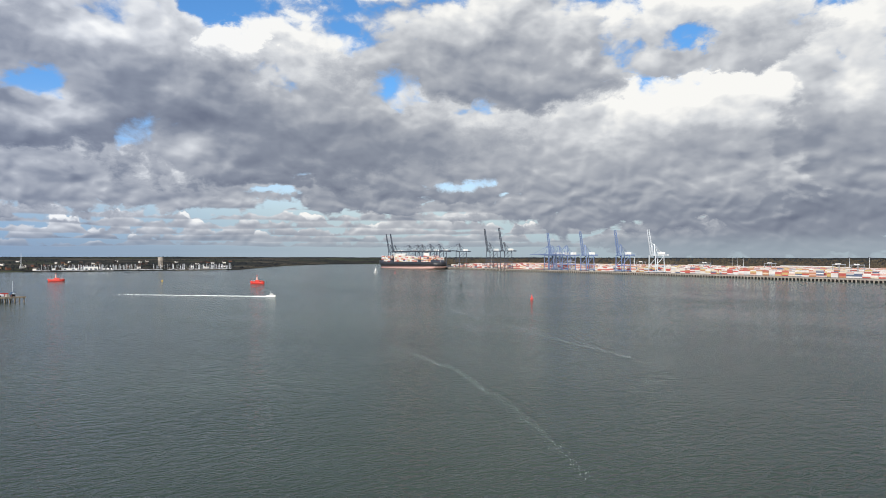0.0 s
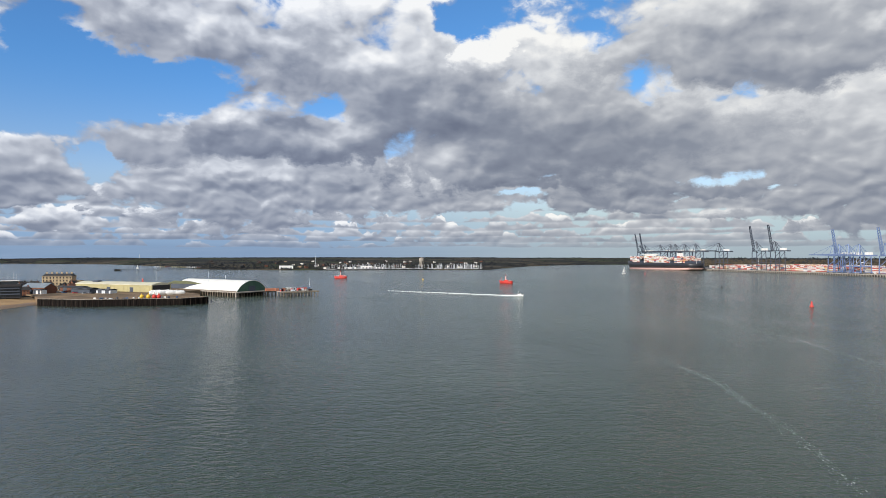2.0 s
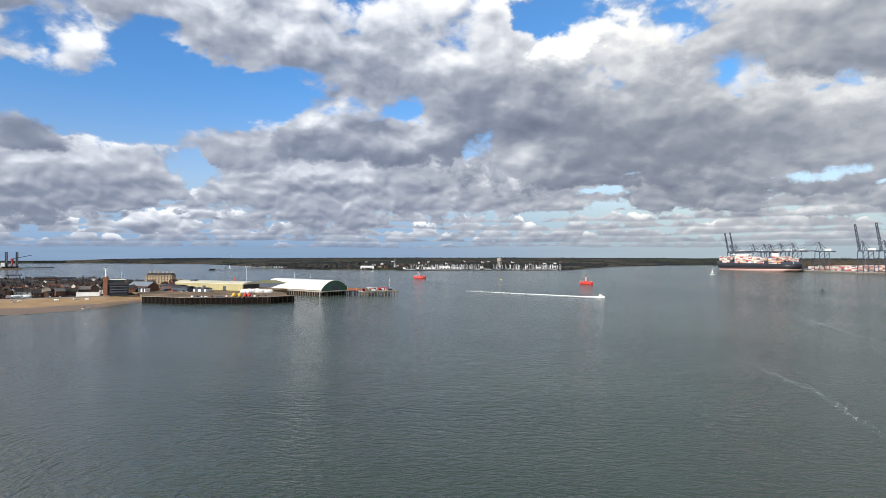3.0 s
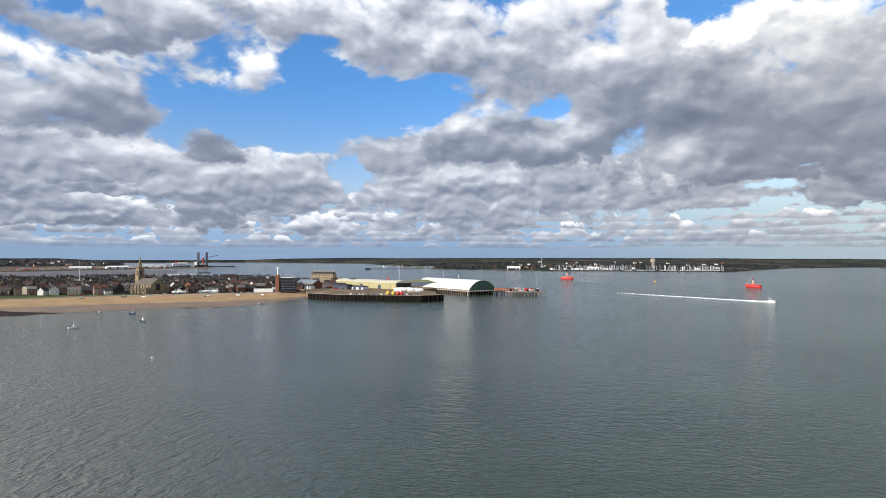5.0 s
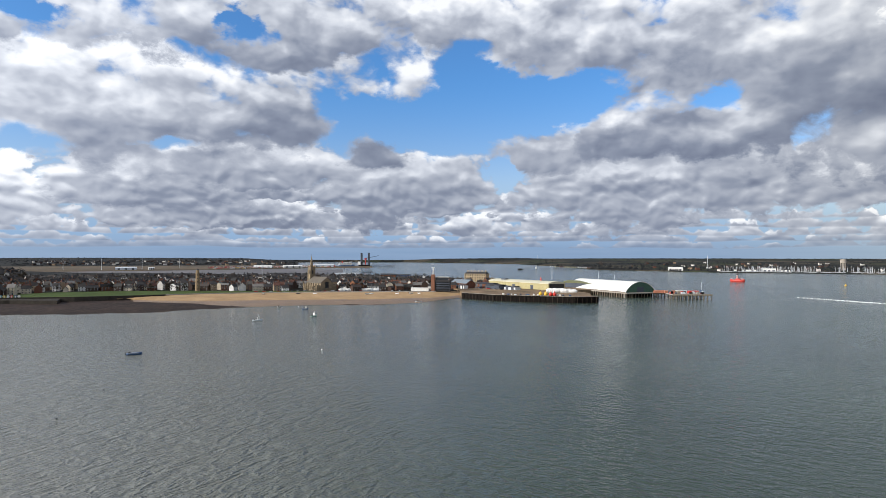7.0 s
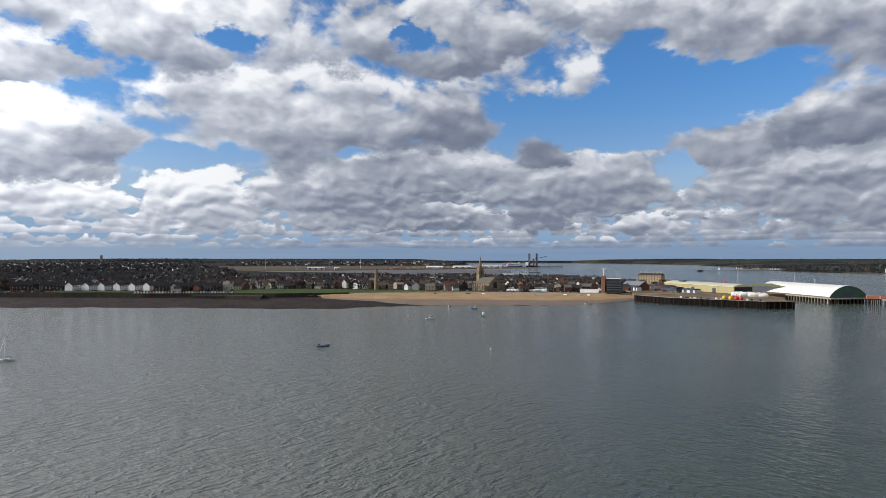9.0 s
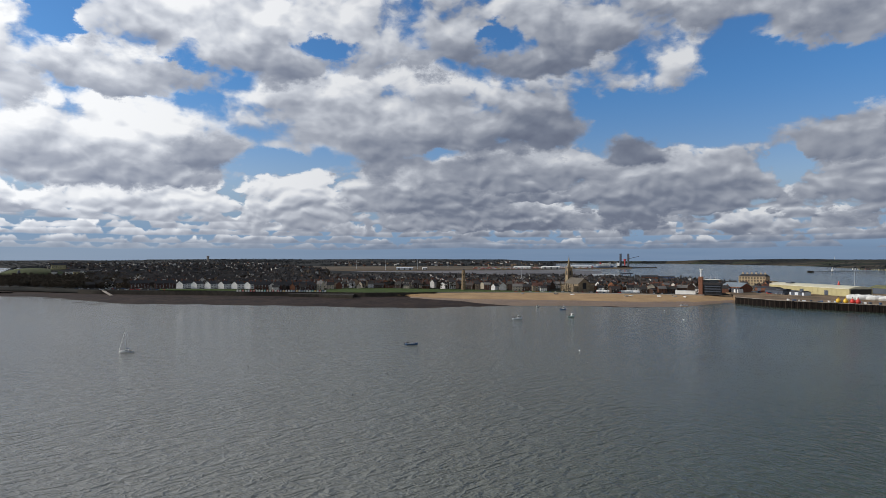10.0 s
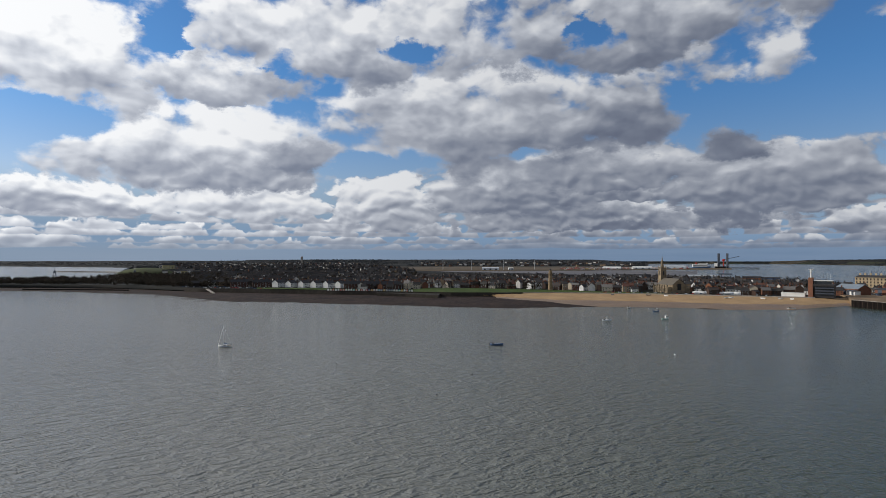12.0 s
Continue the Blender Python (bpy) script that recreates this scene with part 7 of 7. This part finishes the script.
def water_tower(m, h, r, label):
    t = thing("water_tower", m, label, "water tower")
    for k in range(8):
        a = k * math.pi / 4
        part("leg", beams(1.2, ((r * .8 * math.cos(a), r * .8 * math.sin(a), 0), (r * .8 * math.cos(a), r * .8 * math.sin(a), h))), CONCRETE, t)
    part("core", tube(bmesh.new(), (0, 0, 0), (0, 0, h), r * .35, r * .35, 12), CONCRETE, t)
    part("tank", tube(bmesh.new(), (0, 0, h), (0, 0, h + r * 1.25), r, r * 1.02, 20), CONCRETE, t, "pale concrete tank")
    part("tank_roof", tube(bmesh.new(), (0, 0, h + r * 1.25), (0, 0, h + r * 1.45), r * 1.02, r * .3, 20), CONCRETE, t)
    return t


water_tower(pose(*P(24.95, 2260, 8)), 20, 8.5, "pale concrete water tower above the woods")
water_tower(pose(*P(104.1, 3600, 20)), 25, 7, "distant water tower on the skyline")


def radio_mast(m, h):
    t = thing("radio_mast", m, "thin lattice radio mast", "mast")
    part("lattice", beams(.45, ((-1, -1, 0), (-.2, -.2, h)), ((1, -1, 0), (.2, -.2, h)), ((0, 1.2, 0), (0, .2, h))), PALE_STEEL, t)
    part("aerial", beams(.3, ((0, 0, h - 1), (0, 0, h + 5))), PALE_STEEL, t)
    part("cross_bracing", beams(.25, *[((-1 + k * .07, -1 + k * .07, k * h / 12), (1 - k * .07, -1 + k * .07, (k + 1) * h / 12)) for k in range(12)]), PALE_STEEL, t)
    return t


radio_mast(pose(*P(34.8, 2150, 8)), 40)
radio_mast(pose(*P(49.5, 4300, 30)), 26)
mrows = []
for i in range(230):
    b = rng.choice((rng.uniform(19.2, 25.5), rng.uniform(26.5, 33.5)))
    r = curve(NORTH_EDGE, b) + rng.uniform(20, 120)
    h = rng.uniform(11, 18)
    mrows.append((*P(b, r, 2.5 + h / 2), .38, .38, h, 0))
tagged(many_boxes("marina_masts", mrows, PALE_STEEL), "forest of yacht masts in the far marina", "masts", kind="stuff")
brows = []
for i in range(170):
    b = rng.uniform(19.2, 33.8)
    r = curve(NORTH_EDGE, b) + rng.uniform(14, 60)
    brows.append((*P(b, r, 3.2), rng.uniform(8, 13), 3.2, rng.uniform(1.4, 2.6), rng.uniform(0, 180)))
tagged(many_boxes("marina_boats", brows, material("dulled_white_hull", (0.42, 0.43, 0.44), 0.6, (0.2, 0.21, 0.23), 0.05, 0.5)), "white yachts laid up along the far marina", "boats", kind="stuff")


def pier(m):
    p = thing("wooden_pier", m, "long dark timber pier on the far shore", "pier")
    part("deck", boxes(((0, 0, 4), (190, 3, .7))), WEED_AND_SHADE, p)
    for i in range(30):
        part("pile", beams(.6, ((-93 + i * 6.4, 0, -2), (-93 + i * 6.4, 0, 3.8))), WEED_AND_SHADE, p)
    part("pier_head", boxes(((-92, 0, 2.5), (16, 12, 4.5), 0, .2)), WEED_AND_SHADE, p)
    part("shelter", boxes(((-36, 0, 7.5), (5, 4, 6), 0, .3), ((-36, 0, 13), (1.6, 1.6, 6))), WHITE, p, "white beacon on the pier")
    return p


pier(pose(*P(48.7, 2140), 0, 0, 48.7 + 12))
for i in range(9):
    b = 44.8 + i * .42
    warehouse("shore_house", "pale house by the pier", 14, 9, 5, pose(*P(b, 2330 + i * 26, 3.0), 0, 0, b + rng.uniform(-20, 20)), rng.choice((WHITE, CREAM_SHEET, BRICK)), SLATE, 2)

# ferry port beyond the bay
for b, r, lx, ly, h, lab in ((86.5, 2120, 58, 26, 6, "long grey warehouse beyond the mudflat"), (84.6, 2140, 16, 16, 6, "white warehouse beyond the mudflat"), (75.4, 2330, 64, 40, 5, "white port warehouse with a shallow roof"),
                             (72.8, 2400, 70, 40, 5, "white port warehouse with a shallow roof"), (70.0, 2520, 80, 30, 8, "grey ferry terminal shed")):
    warehouse("port_warehouse", lab, lx, ly, h, pose(*P(b, r, 3.0), 0, 0, b + rng.uniform(-8, 8)), PALE_STEEL if "grey" in lab else WHITE, WHITE_SHEET if "white" in lab else PALE_STEEL)
for b, r in ((88.3, 2150), (85.3, 2170), (91, 2240), (82.4, 2300)):
    copy_thing(first, pose(*P(b, r, 3.0)))
frows = []
for i in range(330):
    b = rng.uniform(69.0, 80)
    frows.append((*P(b, curve(PORT_EDGE, b) + rng.uniform(30, 330), 4.2 + rng.choice((0, 0, 2))), rng.uniform(6, 14), 2.6, rng.uniform(2.4, 3.4), b + rng.choice((0, 90))))
tagged(many_boxes("parked_trailers", frows, FAR_BOXES), "rows of parked trailers in the ferry port", "trailers", kind="stuff")


def jack_up(m):
    j = thing("jack_up_barge", m, "jack-up barge with dark legs and a red crane", "barge")
    part("hull", boxes(((0, 0, 6), (46, 30, 7), 0, .8)), RUST, j, "dark red barge hull")
    for x in (-20, 12):
        for y in (-13, 13):
            part("leg", tube(bmesh.new(), (x, y, -3), (x, y, 62), 2.3, 2.3, 10), SLATE_STEEL, j)
    part("crane_tower", tube(bmesh.new(), (-6, 0, 10), (-6, 0, 34), 2.6, 2.0, 10), RED, j)
    part("crane_house", boxes(((-6, 0, 35), (10, 7, 7), 0, .4)), RED, j)
    part("crane_boom", beams(2.0, ((-6, 0, 37), (-64, 0, 50))), SLATE_STEEL, j)
    part("accommodation", boxes(((20, 0, 16), (12, 26, 14), 0, .4)), WHITE, j)
    return j


jack_up(pose(*P(66.25, 2690), 0, 0, 66.25 + 170))


def ferry(m):
    f = thing("moored_ferry", m, "white ferry lying at the far quay", "ferry")
    part("hull", hull(bmesh.new(), 120, 22, 10, 1, 3, .9), BOAT_BLUE, f, "", True)
    part("superstructure", boxes(((-8, 0, 16), (88, 20, 12), 0, .6), ((6, 0, 24), (48, 18, 5), 0, .5)), WHITE, f)
    part("bridge", boxes(((34, 0, 27), (9, 22, 4), 0, .4)), WHITE, f)
    part("funnel", boxes(((-28, 0, 27), (8, 6, 9), 0, .6)), RED, f)
    part("window_band", boxes(((-8, 10.1, 17), (80, .2, 1.4)), ((-8, -10.1, 17), (80, .2, 1.4))), GLASS_DARK, f)
    return f


ferry(pose(*P(67.9, 2660), 0, 0, 67.9 + 8) @ Matrix.Diagonal((.62, .7, .8, 1)))
warehouse("ferry_pier_shed", "dark-roofed waterside shed behind the town", 56, 26, 5, pose(*P(73.6, 1400, 1.0), 0, 0, 73.6 + 6), WHITE, SLATE, 4)
q = tagged(mesh_object("port_jetty", boxes((P(65.0, 2700, 3.5)[:], (150, 14, 3), 65)), DARK_CONCRETE), "dark jetty of the ferry port", "jetty", kind="structure")


def dock_frame(m):
    d = thing("dock_gantry", m, "old dark steel gantry standing over the roofs", "gantry")
    for x in (-7, 7):
        for y in (-4, 4):
            part("leg", beams(.9, ((x, y, 0), (x * .8, y, 15))), SLATE_STEEL, d)
    part("girder", beams(1.4, ((-9, -4, 15), (9, -4, 15)), ((-9, 4, 15), (9, 4, 15))), SLATE_STEEL, d)
    part("cross_beam", beams(1.0, ((-6, -4, 15), (-6, 4, 15)), ((6, -4, 15), (6, 4, 15))), SLATE_STEEL, d)
    return d


dock_frame(pose(*P(66.0, 985, 5.5), 0, 0, 66))
warehouse("blue_store", "blue-clad harbour store behind the town", 34, 18, 12, pose(*P(62.6, 1010, 5.5), 0, 0, 62.6) @ Matrix.Diagonal((.7, .8, .75, 1)), BLUE, SLATE, 2)
warehouse("brown_store", "brown harbour store behind the town", 24, 16, 10, pose(*P(64.0, 1000, 5.5), 0, 0, 60), BRICK, SLATE, 2)


def red_lightvessel_tower(m):
    r = thing("red_beacon", m, "red beacon tower beside the quay", "beacon")
    part("tower", tube(bmesh.new(), (0, 0, 0), (0, 0, 9), 1.4, .9, 10), RED, r)
    part("lantern", tube(bmesh.new(), (0, 0, 9), (0, 0, 11), .9, .3, 10), RED, r)
    return r


red_lightvessel_tower(pose(-640, 552, DECK - .3) @ Matrix.Diagonal((1.1, 1.1, 1.02, 1)))
for b, r, h in ((48.2, 830, 26), (44.0, 760, 22), (42.6, 765, 18), (75.5, 905, 30)):
    o = mesh_object("lamp_mast", tube(bmesh.new(), (0, 0, 0), (0, 0, h), .28, .14, 6), PALE_STEEL)
    o.matrix_basis = pose(*P(b, r, 5.0))
    tagged(o, "thin steel mast rising over the roofs", "mast", "thin masts")

# along the bay: fort, breakwater, iron lights
frt = house("seaside_mansion", "pale stone mansion on the wooded rise", 30, 14, 11, .7, (-.7, 0, .7), 3, 7, CREAM_SHEET, SLATE, "house", "", ("front",))
frt.matrix_basis = pose(*P(115.3, 1720, 16), 0, 0, 118)
for i in range(5):
    b = 114.6 - i * .5
    warehouse("seaside_house", "pale seaside house among trees", 13, 9, 7, pose(*P(b, 1500 + i * 30, 8), 0, 0, b + rng.uniform(-20, 20)), rng.choice((WHITE, CREAM_SHEET)), SLATE, 2)
bm = bmesh.new()
for i in range(40):
    p = P(118.3 + i * .13, 2150 + i * 6, 0)
    box(bm, (p.x, p.y, 1.0), (9, 5, 3.4), 30 + i * 3, .3)
tagged(mesh_object("breakwater", bm, CONCRETE), "pale stone breakwater in the bay", "breakwater", kind="structure")


def iron_light(m):
    t = thing("iron_lighthouse", m, "old iron leading light on stilts in the bay", "lighthouse")
    for k in range(6):
        a = k * math.pi / 3
        part("leg", beams(.5, ((5 * math.cos(a), 5 * math.sin(a), -1), (2.4 * math.cos(a), 2.4 * math.sin(a), 9))), SLATE_STEEL, t)
    part("platform", tube(bmesh.new(), (0, 0, 9), (0, 0, 9.6), 4.4, 4.4, 6), SLATE_STEEL, t)
    part("cabin", tube(bmesh.new(), (0, 0, 9.6), (0, 0, 13), 2.8, 2.8, 6), SLATE_STEEL, t)
    part("roof", tube(bmesh.new(), (0, 0, 13), (0, 0, 16), 3.1, .2, 6), SLATE_STEEL, t)
    return t


a = iron_light(pose(*P(123.6, 1800)))
copy_thing(a, pose(*P(117.9, 1560, 3)))
bm = bmesh.new()
bmesh.ops.create_uvsphere(bm, u_segments=24, v_segments=12, radius=1, matrix=Matrix.Translation(P(114.9, 1740, 2)) @ Matrix.Rotation(radians(115), 4, "Z") @ Matrix.Diagonal((80, 80, 16, 1)))
tagged(mesh_object("wooded_rise", bm, EARTH, True), "low wooded rise under the mansion", "hill", kind="structure")
